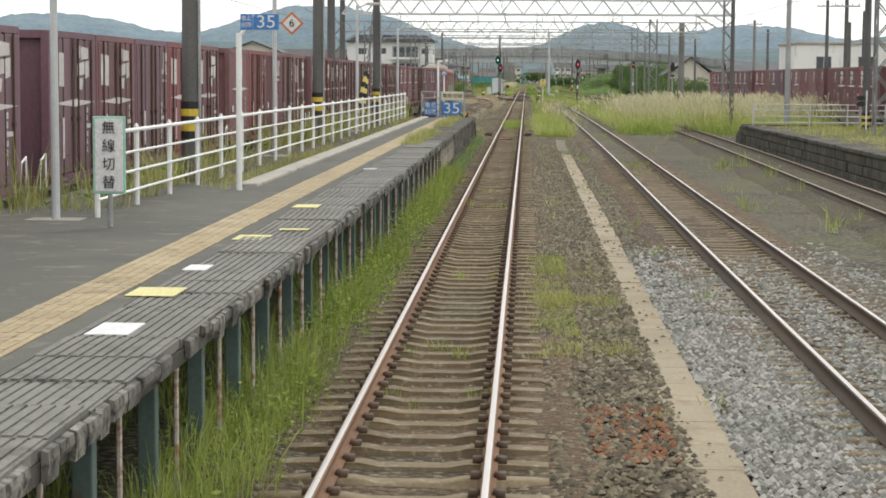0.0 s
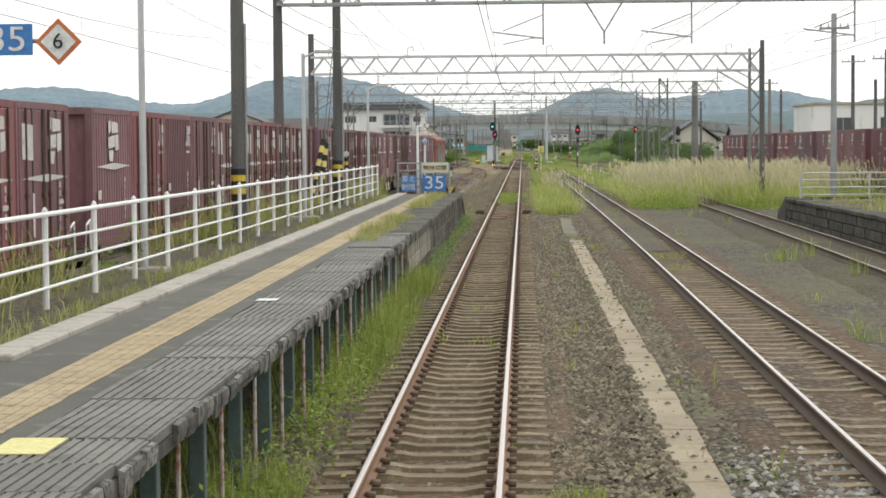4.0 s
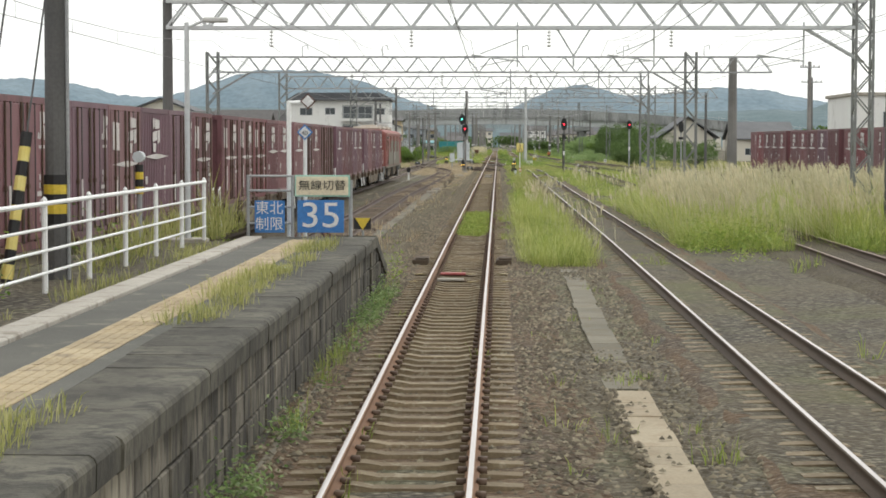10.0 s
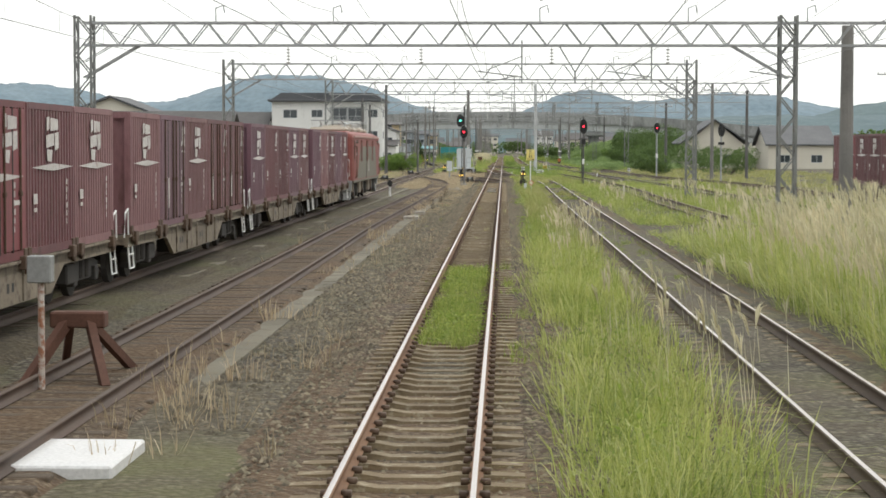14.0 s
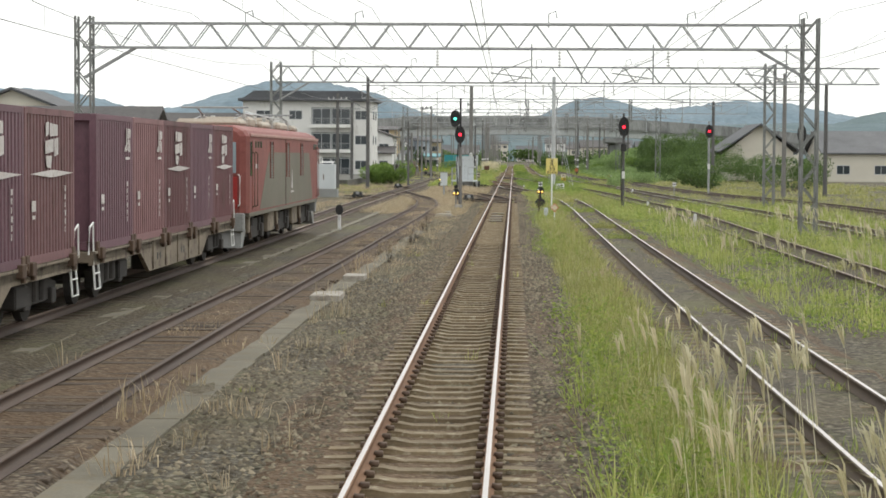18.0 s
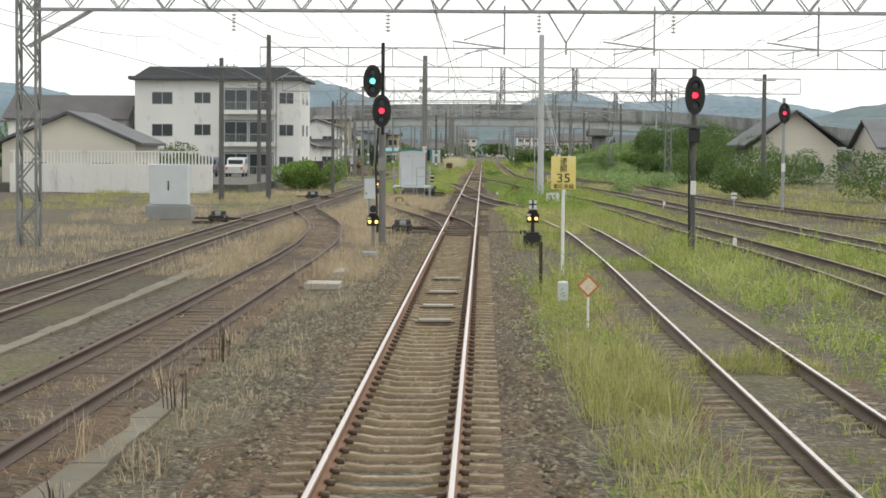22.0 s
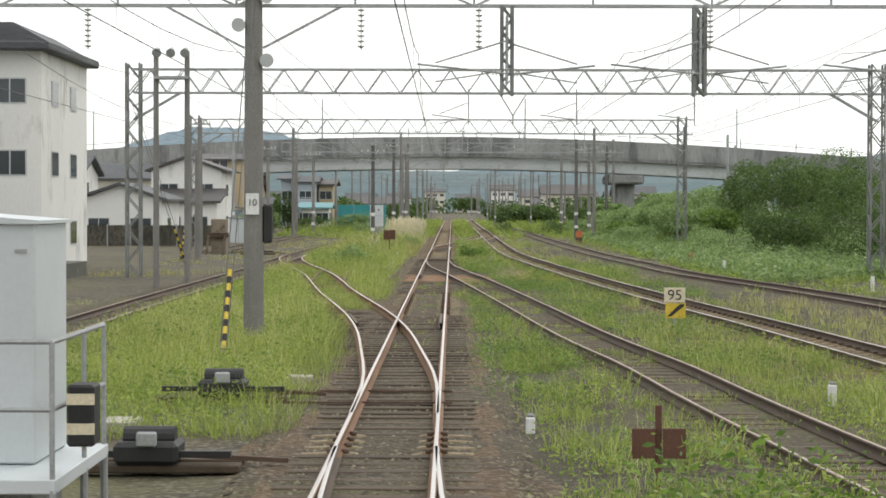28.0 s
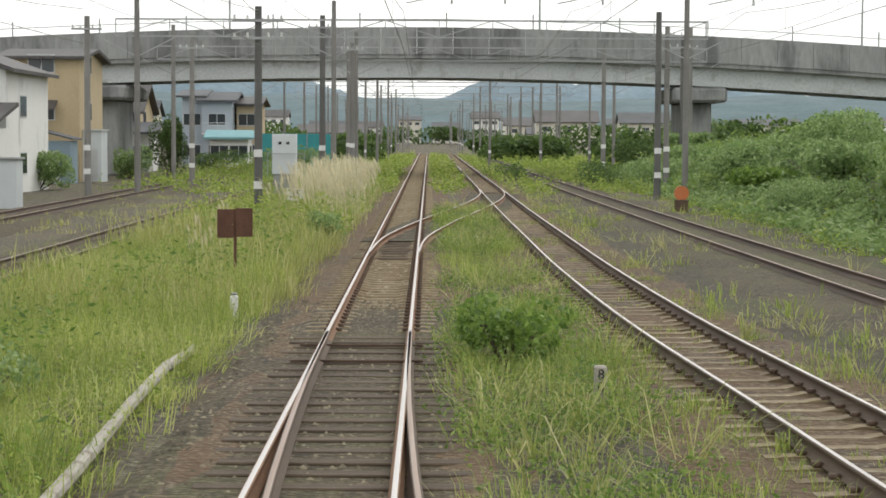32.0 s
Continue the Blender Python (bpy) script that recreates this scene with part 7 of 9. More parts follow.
th = thing("relay_cabinet", "white relay cabinet on a dark plinth beside the yard", "cabinet", at=(-12.1, 250.5, -0.25))
part("body", Shape().box(-0.78, 0.78, -0.4, 0.4, 0.62, 2.28, c=0.02), "cabinet", th)
part("plinth", Shape().box(-0.95, 0.95, -0.5, 0.5, 0, 0.6, c=0.03), "cabinet_dark", th)
part("handle", Shape().box(-0.03, 0.03, -0.43, -0.4, 1.2, 1.6), "clip", th)
th = thing("relay_box_post", "pale grey cabinet on a short steel post", "cabinet", at=(-4.1, 254.8, -0.25))
post(th, 0, 0.03, 0, 0.9, 0.07, "galv")
part("body", Shape().box(-0.24, 0.24, -0.12, 0.14, 0.80, 1.70, c=0.02), "cabinet", th)
part("lid", Shape().box(-0.27, 0.27, -0.15, 0.17, 1.70, 1.75, c=0.01), "cabinet_dark", th)
part("latch", Shape().box(-0.17, -0.12, -0.14, -0.12, 1.0, 1.08), "clip", th)
th = thing("grey_floor_box", "small grey cable box on a yellow stub", "cable box", at=(-2.1, 220.6, -0.22))
post(th, 0, 0, 0, 0.18, 0.04, "yellow")
part("box", Shape().box(-0.19, 0.19, -0.12, 0.12, 0.16, 0.30, c=0.02), "galv", th)


def point_machine(x, y, turn=0, label="black electric point machine on long sleepers beside the rails"):
    th = thing("point_machine", label, "point machine", at=(x, y, -0.2), turn=turn, group="point machines")
    part("bed", Shape().box(-1.0, 1.0, -0.16, 0.16, 0.0, 0.09, c=0.015), "timber", th)
    part("bed", Shape().box(-0.9, 1.0, 0.34, 0.64, 0.0, 0.09, c=0.015), "timber", th)
    part("case", Shape().box(-0.36, 0.34, -0.22, 0.42, 0.09, 0.34, c=0.05), "black", th)
    part("motor", Shape().tube((-0.28, 0.1, 0.36), (0.28, 0.1, 0.36), 0.13, n=14), "black", th)
    part("lug", Shape().box(-0.1, 0.12, -0.28, -0.2, 0.3, 0.46, c=0.02), "galv", th)
    part("throw_bar", Shape().bar((0.3, 0.2, 0.16), (1.5, 0.2, 0.1), 0.05), "clip", th)
    part("lock_arm", Shape().bar((-0.9, -0.05, 0.2), (0.9, -0.05, 0.2), 0.10, 0.07), "black", th)
    return th


point_machine(-1.95, 237.6)
point_machine(-2.62, 300.2)
point_machine(-2.55, 292.8)
point_machine(-10.6, 383.9)
point_machine(-9.4, 245.5)
point_machine(-8.9, 281.0)
for y0 in (238.5,):
    th = thing("point_rod_gear", "rusty point rods lying beside the turnout", "point rods", at=(1.9, y0, -0.16))
    part("rod", Shape().bar((-0.9, 0, 0), (0.8, 0.3, 0), 0.05), "clip", th)
    part("crank", Shape().box(0.2, 0.75, -0.35, -0.1, -0.04, 0.08, c=0.02), "bogie", th)

# signal equipment cabin on a steel stage
th = thing("equipment_cabin", "pale grey steel equipment cabin marked C 5 on a railed stage", "cabin", at=(-3.48, 288.0, -0.25))
part("body", Shape().box(-0.78, 0.74, 0.0, 1.3, 0.78, 2.80, c=0.015), "cabinet", th)
part("roof", Shape().poly([(-0.82, 2.79), (0.78, 2.79), (0.78, 2.82), (0, 2.88), (-0.82, 2.82)], -0.05, 1.35), "cabinet", th)
part("door_seam", Shape().box(-0.006, 0.006, -0.008, 0.0, 0.86, 2.74), "cabinet_dark", th)
part("lock", Shape().box(-0.03, 0.03, -0.03, 0.0, 2.0, 2.06), "black", th)
for x in (-0.62, -0.36, 0.36, 0.62):
    part("hinge", Shape().box(x - 0.05, x + 0.05, -0.015, 0.0, 2.55, 2.58), "galv", th)
lettering("C", 0.17, "black", th, (-0.19, -0.012, 2.55))
lettering("5", 0.17, "black", th, (0.09, -0.012, 2.55))
part("stage", Shape().box(-1.15, 1.08, -0.85, 1.5, 0.65, 0.77, c=0.01), "cabinet", th)
part("base", Shape().box(-0.72, 0.72, 0.0, 1.2, 0.0, 0.65, c=0.02), "cabinet_dark", th)
for k in range(3):
    part("step", Shape().box(-0.62, 0.1, -0.9 - 0.0 + 0.12 * k - 0.45, -0.7 + 0.12 * k - 0.45, 0.14 + 0.2 * k, 0.18 + 0.2 * k), "cabinet_dark", th)
for x in (-0.64, 0.12):
    part("stringer", Shape().bar((x, -1.4, 0.0), (x, -0.85, 0.68), 0.05, 0.12), "cabinet_dark", th)
for x, y in ((-1.12, -0.82), (-0.66, -0.82), (0.3, -0.82), (1.05, -0.82), (1.05, 0.5), (1.05, 1.45), (-1.12, 0.4), (-1.12, 1.45)):
    part("rail_post", Shape().tube((x, y, 0.75), (x, y, 1.86), 0.022, n=8), "galv", th)
    part("leg", Shape().tube((x, y, 0.0), (x, y, 0.68), 0.035, n=8), "galv", th)
for z in (1.32, 1.86):
    part("handrail", Shape().pipe([(1.05, 1.45, z), (1.05, -0.82, z), (0.3, -0.82, z)], 0.022, n=6), "galv", th)
    part("handrail", Shape().pipe([(-1.12, 1.45, z), (-1.12, -0.82, z), (-0.66, -0.82, z)], 0.022, n=6), "galv", th)
part("lamp_case", Shape().box(1.12, 1.34, -0.6, -0.3, 1.0, 1.5, c=0.02), "black", th, "black lamp case with pale bands")
for z in (1.1, 1.34):
    part("band", Shape().box(1.12, 1.345, -0.605, -0.59, z, z + 0.09), "cream", th)
th = thing("dwarf_signal", "black dwarf signal on a yellow edged base beside the cabin", "signal", at=(-5.72, 292.6, -0.25))
part("base_box", Shape().box(-0.25, 0.25, -0.12, 0.2, 0.12, 0.5, c=0.02), "black", th)
part("edge_strip", Shape().box(-0.25, 0.25, -0.16, 0.2, 0.0, 0.12, c=0.01), "yellow", th)
dwarf(th, 0, 0, 0.8)
th = thing("hoop_marker", "black and yellow banded hoop marker in dry grass", "marker", at=(-3.35, 267.0, -0.25))
for x in (-0.17, 0.17):
    for k in range(6):
        part("band", Shape().tube((x, 0, k * 0.18), (x, 0, k * 0.18 + 0.18), 0.025, n=8), "yellow" if k % 2 else "black", th)
for z in (0.55, 1.06):
    part("bar", Shape().tube((-0.17, 0, z), (0.17, 0, z), 0.022, n=8), "black", th)
th = thing("turnout_number_sign", "white board with cut corners reading 35 in the grass", "sign", at=(4.44, 271.4, -0.08))
part("board", Shape().poly([(-0.34, 0.04), (0.27, 0.04), (0.34, 0.12), (0.34, 0.52), (0.27, 0.6), (-0.34, 0.6)], -0.012, 0.012), "white", th)
lettering("35", 0.42, "black", th, (0, -0.02, 0.32), wide=1.1)
post(th, 0, 0.03, 0, 0.4, 0.03, "galv")
th = thing("speed_board", "cream board reading 95 above an orange slashed plate", "sign", at=(5.85, 316.0, -0.25))
board(th, -0.24, 0.24, 0.74, 1.08, 0, "cream")
lettering("95", 0.34, "black", th, (0, -0.02, 0.9))
board(th, -0.21, 0.25, 0.38, 0.72, 0, "yellow", label="orange plate with a black slash")
part("slash", Shape().poly([(-0.18, 0.42), (-0.08, 0.42), (0.22, 0.66), (0.22, 0.70), (0.12, 0.70)], -0.02, -0.014), "black", th)
post(th, 0, 0.03, 0, 0.8, 0.03, "galv")
th = thing("back_of_sign", "rusty brown sign seen from behind on a short post", "sign", at=(2.82, 291.2, -0.25))
post(th, 0, 0.05, 0, 0.95, 0.035, "rust_plate")
part("plate", Shape().box(-0.27, -0.04, -0.01, 0.02, 0.42, 0.72), "rust_plate", th)
part("plate", Shape().box(0.04, 0.27, -0.01, 0.02, 0.42, 0.72), "rust_plate", th)
th = thing("back_of_sign", "rusty brown square sign seen from behind in weeds", "sign", at=(-2.9, 383.6, -0.25))
post(th, 0, 0.04, 0, 1.5, 0.03, "rust_plate")
part("plate", Shape().box(-0.34, -0.02, -0.01, 0.02, 0.95, 1.5, c=0.005), "rust_plate", th)
part("plate", Shape().box(0.02, 0.34, -0.01, 0.02, 0.97, 1.52, c=0.005), "rust_plate", th)
th = thing("relay_cabinet", "white relay cabinet with rails on a stage in the weeds", "cabinet", at=(-5.5, 431, -0.25))
part("body", Shape().box(-0.52, 0.52, -0.4, 0.5, 1.2, 2.95, c=0.02), "cabinet", th)
part("base", Shape().box(-0.45, 0.45, -0.35, 0.45, 0, 1.2, c=0.02), "cabinet_dark", th)
part("handrail", Shape().pipe([(-0.7, -0.6, 1.2), (-0.7, -0.6, 2.1), (0.9, -0.6, 2.1), (0.9, -0.6, 1.2)], 0.025, n=6), "galv", th)
for x in (-0.25, 0.1):
    part("mark", Shape().box(x, x + 0.14, -0.415, -0.4, 2.5, 2.62), "black", th)
th = thing("turnout_number_sign", "small white board reading 35 in the weeds", "sign", at=(-3.85, 414, -0.25))
board(th, -0.3, 0.3, 0.63, 1.07, 0, "white")
lettering("35", 0.36, "black", th, (0, -0.02, 0.85), wide=1.1)
post(th, 0, 0.03, 0, 0.4, 0.03, "galv")
th = thing("distance_post", "small grey concrete post reading 80", "marker", at=(2.68, 367.4, -0.25))
part("post", Shape().box(-0.07, 0.07, -0.06, 0.06, 0, 0.46, c=0.02), "concrete", th)
lettering("8", 0.15, "black", th, (0, -0.065, 0.37))
lettering("0", 0.15, "black", th, (0, -0.065, 0.23))
th = thing("pale_hose", "pale bent plastic conduit lying in the grass", "conduit", at=(0, 0, 0))
part("hose", Shape().pipe([(-2.05, 356.0, -0.14), (-2.02, 359.5, -0.10), (-2.08, 362.5, -0.08), (-2.2, 366, -0.06), (-2.3, 369.5, -0.08), (-2.26, 372, -0.14)], 0.065, n=8), "concrete", th)
for x, y, h in ((3.2, 287.5, 0.3), (6.3, 300.0, 0.3), (8.2, 199.0, 0.55), (12.8, 357, 0.5), (14.2, 352, 0.5), (8.4, 229.5, 0.3), (9.9, 268, 0.4), (15.2, 338, 0.5), (-2.25, 377, 0.35), (1.75, 296.5, 0.2)):
    th = thing("white_marker_post", "small white concrete marker post in the grass", "marker", at=(x, y, -0.25), group="white marker posts")
    part("post", Shape().box(-0.06, 0.06, -0.06, 0.06, 0, h + 0.05, c=0.02), "white", th)
    part("cap", Shape().box(-0.05, 0.05, -0.05, 0.05, h + 0.05, h + 0.09, c=0.015), "cabinet_dark", th)
th = thing("cross_marker", "black and white cross plate marker on a short post", "marker", at=(12.6, 262, -0.25))
post(th, 0, 0.03, 0, 0.8, 0.03, "galv")
part("cross_plate", Shape().box(-0.14, 0.14, -0.01, 0.01, 0.75, 1.03), "white", th)
part("cross_bar", Shape().box(-0.14, 0.14, -0.016, -0.011, 0.86, 0.92), "black", th)
th = thing("orange_machine", "rust orange point lever stand beside the far track", "lever stand", at=(10.6, 421, -0.25))
part("base", Shape().box(-0.25, 0.25, -0.2, 0.2, 0, 0.5, c=0.03), "clip", th)
part("lever_weight", Shape().disc((0, 0.75), 0.28, -0.1, depth=0.2, n=16), "orange", th)
th = thing("orange_machine", "rusty orange point lever stand in the grass", "lever stand", at=(13.1, 371, -0.25))
part("base", Shape().box(-0.22, 0.22, -0.2, 0.2, 0, 0.25, c=0.03), "clip", th)
part("lever_weight", Shape().disc((0.05, 0.4), 0.2, -0.1, depth=0.18, n=16), "orange", th)
part("lever", Shape().bar((0, 0, 0.3), (0.1, 0, 0.9), 0.04), "clip", th)

# pole plates, stays and spotlights at the two large poles
th = thing("pole_number_plate", "white plate reading 10 on the concrete pole", "sign", at=(-3.5, 312.72, 2.5))
board(th, -0.14, 0.14, 0.0, 0.45, 0, "white")
lettering("10", 0.2, "black", th, (0, -0.02, 0.25))
th = thing("pole_lamps", "row of round lamp and loudspeaker heads on the concrete pole", "lamp", at=(-3.5, 313, 5.8))
for z, s in ((0.0, 1), (0.75, -1), (1.35, 1), (1.4, -1), (2.0, -1)):
    part("bracket", Shape().tube((0, 0, z), (0.26 * s, -0.05, z), 0.025, n=6), "galv", th)
    part("lamp_head", Shape().tube((0.3 * s, -0.25, z - 0.03), (0.3 * s, 0.05, z), 0.15, 0.06, n=14), "galv_lit", th)
part("box", Shape().box(0.2, 0.4, -0.1, 0.15, -3.9, -3.1, c=0.03), "black", th)
for x0, y0, top, tz in ((-3.54, 307.7, (-3.5, 313.0), 7.6), (-10.2, 352.0, (-12.2, 350.0), 7.0), (-13.3, 371, (-12.7, 373), 6.0)):
    th = thing("stay_wire", "stay wires with a black and yellow banded guard", "stay", at=(x0, y0, -0.25), group="stays")
    d = Vector((top[0] - x0, top[1] - y0, tz)).normalized()
    for k in range(12):
        part("band", Shape().tube(d * (0.15 + 0.16 * k), d * (0.31 + 0.16 * k), 0.045, n=8), "yellow" if k % 2 else "black", th)
    for s in (-0.06, 0.06):
        part("wire", Shape().tube((s, 0, 0), (top[0] - x0 + s, top[1] - y0, tz), 0.012, n=5), "wire", th)
th = thing("stay_wire", "pair of thin stay wires beside the pale pole", "stay", at=(5.6, 276.0, -0.25), group="stays")
for s in (-0.1, 0.12):
    part("wire", Shape().tube((s, 0, 0), (-1.6, 5.6, 7.2 + s), 0.014, n=5), "galv_lit", th)
part("conduit", Shape().tube((-1.85, 5.35, 0.0), (-1.85, 5.4, 7.0), 0.03, n=6), "galv", th)

# ---- further poles ----
for x, y, h, r, m, arms in ((12.6, 147.4, 7.2, 0.24, "pole_concrete", ()), (13.4, 93.5, 8.2, 0.13, "galv", ((7.6, 1.2),)), (12.0, 105.5, 7.8, 0.12, "pole_dark", ()), (20.5, 120, 8.0, 0.14, "pole_dark", ((7.5, 1.6),)), (23, 128, 7.5, 0.16, "pole_dark", ()),
                            (25.5, 160, 9.5, 0.15, "pole_dark", ((9.0, 1.8),)), (29, 170, 8.0, 0.15, "pole_dark", ()), (22.5, 185, 8.6, 0.15, "pole_concrete", ((8.2, 1.4),)), (27.5, 215, 8.5, 0.15, "pole_dark", ((8.1, 1.8),)), (19.6, 255, 8.8, 0.15, "pole_concrete", ((8.2, 1.6),)),
                            (23.6, 262, 8.4, 0.15, "pole_dark", ()), (18.9, 296, 8.0, 0.15, "pole_dark", ((7.6, 1.4),)), (-13.7, 277.8, 8.0, 0.14, "pole_dark", ((7.5, 1.6),)), (-14.9, 306.0, 8.0, 0.14, "pole_dark", ((7.4, 1.6),)), (-8.7, 293, 6.0, 0.1, "pole_dark", ()),
                            (-12.65, 373.0, 5.9, 0.17, "pole_concrete", ()), (-14.9, 391, 8.4, 0.16, "pole_concrete", ((8.0, 1.4),)), (-16.6, 424.0, 8.8, 0.13, "galv", ()), (-15.0, 436, 8.4, 0.15, "pole_concrete", ((7.8, 1.4),)), (-12.5, 455, 8.6, 0.15, "pole_concrete", ((7.8, 1.4),)),
                            (-5.1, 413.5, 7.4, 0.14, "pole_dark", ((6.9, 1.8), (6.3, 1.8))), (-4.4, 441, 8.8, 0.15, "pole_dark", ((8.2, 1.4),)), (-3.9, 465, 8.6, 0.15, "pole_concrete", ((8.2, 1.4),)), (-4.5, 474, 8.6, 0.15, "pole_concrete", ()), (11.2, 434, 8.6, 0.15, "pole_dark", ()),
                            (13.2, 447, 8.7, 0.15, "pole_concrete", ((8.2, 1.6),)), (12.0, 470, 8.7, 0.15, "pole_concrete", ()), (16.0, 462, 8.9, 0.16, "pole_dark", ((8.3, 1.8),)), (18.4, 418, 9.0, 0.15, "pole_dark", ((8.4, 1.2),)), (20.8, 412, 8.2, 0.11, "galv", ()), (24, 430, 8.0, 0.11, "galv", ())):
    line_pole(x, y, h, r, m, "tall line pole with crossarms" if arms else "plain tall line pole", arms=arms, plates=(1.1, 2.2) if y > 400 else ())
for y in range(520, 900, 44):
    for x in (-5.2, 6.0, 10.6, -12.5, 15.0):
        line_pole(x + (y % 7) * 0.15, y, 8.6, 0.11, "pole_concrete", "far grey line pole", plates=(1.4,))

# twin mast with lamps beside the freight tracks
th = thing("lamp_gantry", "twin pole gantry with three flood lamps", "lamp gantry", at=(-9.2, 340, -0.25))
for x in (-0.55, 0.55):
    part("pole", Shape().tube((x, 0, 0), (x, 0, 8.4), 0.11, 0.09, n=10), "pole_concrete", th)
part("stage", Shape().box(-0.6, 0.6, -0.3, 0.3, 7.4, 7.5), "galv", th)
for x in (-0.5, 0.0, 0.5):
    part("flood_lamp", Shape().tube((x, -0.25, 8.3), (x, 0.05, 8.45), 0.17, 0.09, n=14), "galv", th)
th = thing("yard_buffer_stop", "rusty brown buffer stop in front of a brown hut", "buffer stop", at=(-13.3, 386.2, -0.25))
part("hut", Shape().box(-0.4, 0.5, 0.6, 1.8, 0, 2.1, c=0.02), "wagon", th)
for x in (-0.5, 0.5):
    part("leg", Shape().bar((x, -0.9, 0), (x, 0.4, 1.2), 0.12), "timber", th)
part("beam", Shape().box(-0.7, 0.7, 0.25, 0.5, 1.0, 1.3, c=0.02), "timber", th)
th = thing("dwarf_signal", "black dwarf signal near the yard buffer stop", "signal", at=(-11.9, 398, -0.25))
part("base_box", Shape().box(-0.22, 0.22, -0.12, 0.2, 0, 0.6, c=0.02), "black", th)
dwarf(th, 0, 0, 0.95)

# ---- edge of the town on the freight side ----
th = thing("concrete_wall", "pale ribbed concrete retaining wall with a railing", "wall", at=(-30, 296, -0.25), kind="structure")
part("wall", Shape().box(0, 13.2, 0, 0.4, 0, 1.9), "plaster", th)
for x in np.arange(0.2, 13.2, 0.9):
    part("rib", Shape().box(x, x + 0.16, -0.12, 0.0, 0, 1.9), "plaster", th)
for x in np.arange(0.2, 13.2, 0.22):
    part("baluster", Shape().box(x, x + 0.09, 0.1, 0.16, 1.9, 2.65), "plaster", th)
part("top_rail", Shape().box(0, 13.2, 0.08, 0.2, 2.65, 2.75), "plaster", th)


def parked_car(x, y, paint, label, turn=0):
    th = thing("car", label, "car", at=(x, y, 0.35), turn=turn, group="parked cars")
    part("body", Shape().side([(0, 0.3), (0, 0.85), (0.15, 0.95), (0.9, 1.0), (1.5, 1.55), (3.0, 1.62), (3.35, 1.0), (3.4, 0.3)], -0.74, 0.74), paint, th)
    part("rear_window", Shape().box(-0.6, 0.6, -0.02 + 0.98, 1.0, 1.05, 1.4), "glass", th)
    part("side_window", Shape().box(0.735, 0.75, 1.5, 2.9, 1.05, 1.45), "glass", th)
    for wy in (0.6, 2.75):
        for wx in (-0.68, 0.68):
            part("wheel", Shape().tube((wx - 0.08, wy, 0.29), (wx + 0.08, wy, 0.29), 0.29, n=16), "black", th)
    for wx in (-0.62, 0.62):
        part("tail_light", Shape().box(wx - 0.1, wx + 0.1, -0.02, 0.02, 0.6, 0.8, c=0.005), "orange", th)
    return th


parked_car(-22.0, 330.0, "car_blue", "slate blue estate car parked before the flats")
parked_car(-19.9, 331.0, "car_white", "white minivan parked before the flats")
part("terrace", Shape().box(-34, -14.5, 296.5, 352, -0.3, 0.35), "asphalt", None)
tagged(bpy.data.objects["terrace"], "asphalt yard in front of the flats", "yard", kind="structure")
for x0, x1, y, h, m, lb in ((-13.2, -7.3, 506, 3.0, "teal", "teal sheet fence far behind the tracks"), (-27, -15.5, 408, 1.5, "concrete_old", "grey block garden wall")):
    th = thing("garden_fence", lb, "fence", at=(x0, y, -0.25))
    n = max(2, int((x1 - x0) / 1.6))
    for k in range(n):
        a = (x1 - x0) * k / n
        part("panel", Shape().box(a + 0.02, a + (x1 - x0) / n - 0.02, 0, 0.06, 0.05, h), m, th)
        part("fence_post", Shape().box(a - 0.04, a + 0.04, -0.04, 0.04, 0, h + 0.08), "galv", th)
th = thing("garden_shed", "pale grey metal garden shed beside the track", "shed", at=(-16.6, 421, -0.25))
part("body", Shape().box(0, 1.5, 0, 1.2, 0, 1.9, c=0.02), "cabinet", th)
part("roof", Shape().box(-0.08, 1.58, -0.1, 1.3, 1.9, 2.0, c=0.02), "cabinet_dark", th)
part("door_seam", Shape().box(0.72, 0.75, -0.01, 0, 0.1, 1.85), "cabinet_dark", th)


# ---- overhead wires ----
def wires(x, ys, zc=5.05, zm=5.95, label="contact and carrier wires over a track"):
    th = thing("overhead_wires", label, "overhead wire", group="overhead wires")
    s, m = Shape(), Shape()
    for a, b in zip(ys, ys[1:]):
        n = 8
        pts = []
        for k in range(n + 1):
            u = k / n
            y = a + (b - a) * u
            pts.append((x + 0.15 * math.sin(y * 0.05), y, zm - 0.6 * 4 * u * (1 - u)))
        m.pipe(pts, 0.008, n=3)
        for p in pts[1:-1]:
            m.tube(p, (p[0], p[1], zc), 0.004, n=3)
    s.pipe([(x + 0.12 * math.sin(a * 0.05), a, zc) for a in ys], 0.009, n=3)
    part("contact_wire", s, "wire", th)
    part("carrier_wire", m, "wire", th, kind="stuff")


SPANS = [-20, 25, 72, 112, 146, 190, 228, 281.6, 313, 350, 397.6, 438, 466, 515, 560, 610, 680, 760]
for x in (0.0, 4.4, 9.0, -3.8, -8.4):
    wires(x, SPANS if x > -1 else SPANS[:11])
th = thing("feeder_wires", "feeder wires high above the yard", "overhead wire", group="overhead wires")
for x, z in ((-5.1, 7.3), (-11.0, 7.8), (12.4, 7.9), (14.0, 7.2), (-4.4, 8.0), (7.0, 7.7)):
    s = Shape().pipe([(x, a + (b - a) * k / 6, z - 0.5 * 4 * (k / 6) * (1 - k / 6)) for a, b in zip(SPANS, SPANS[1:]) for k in range(6)], 0.01, n=3)
    part("feeder_wire", s, "wire", th)
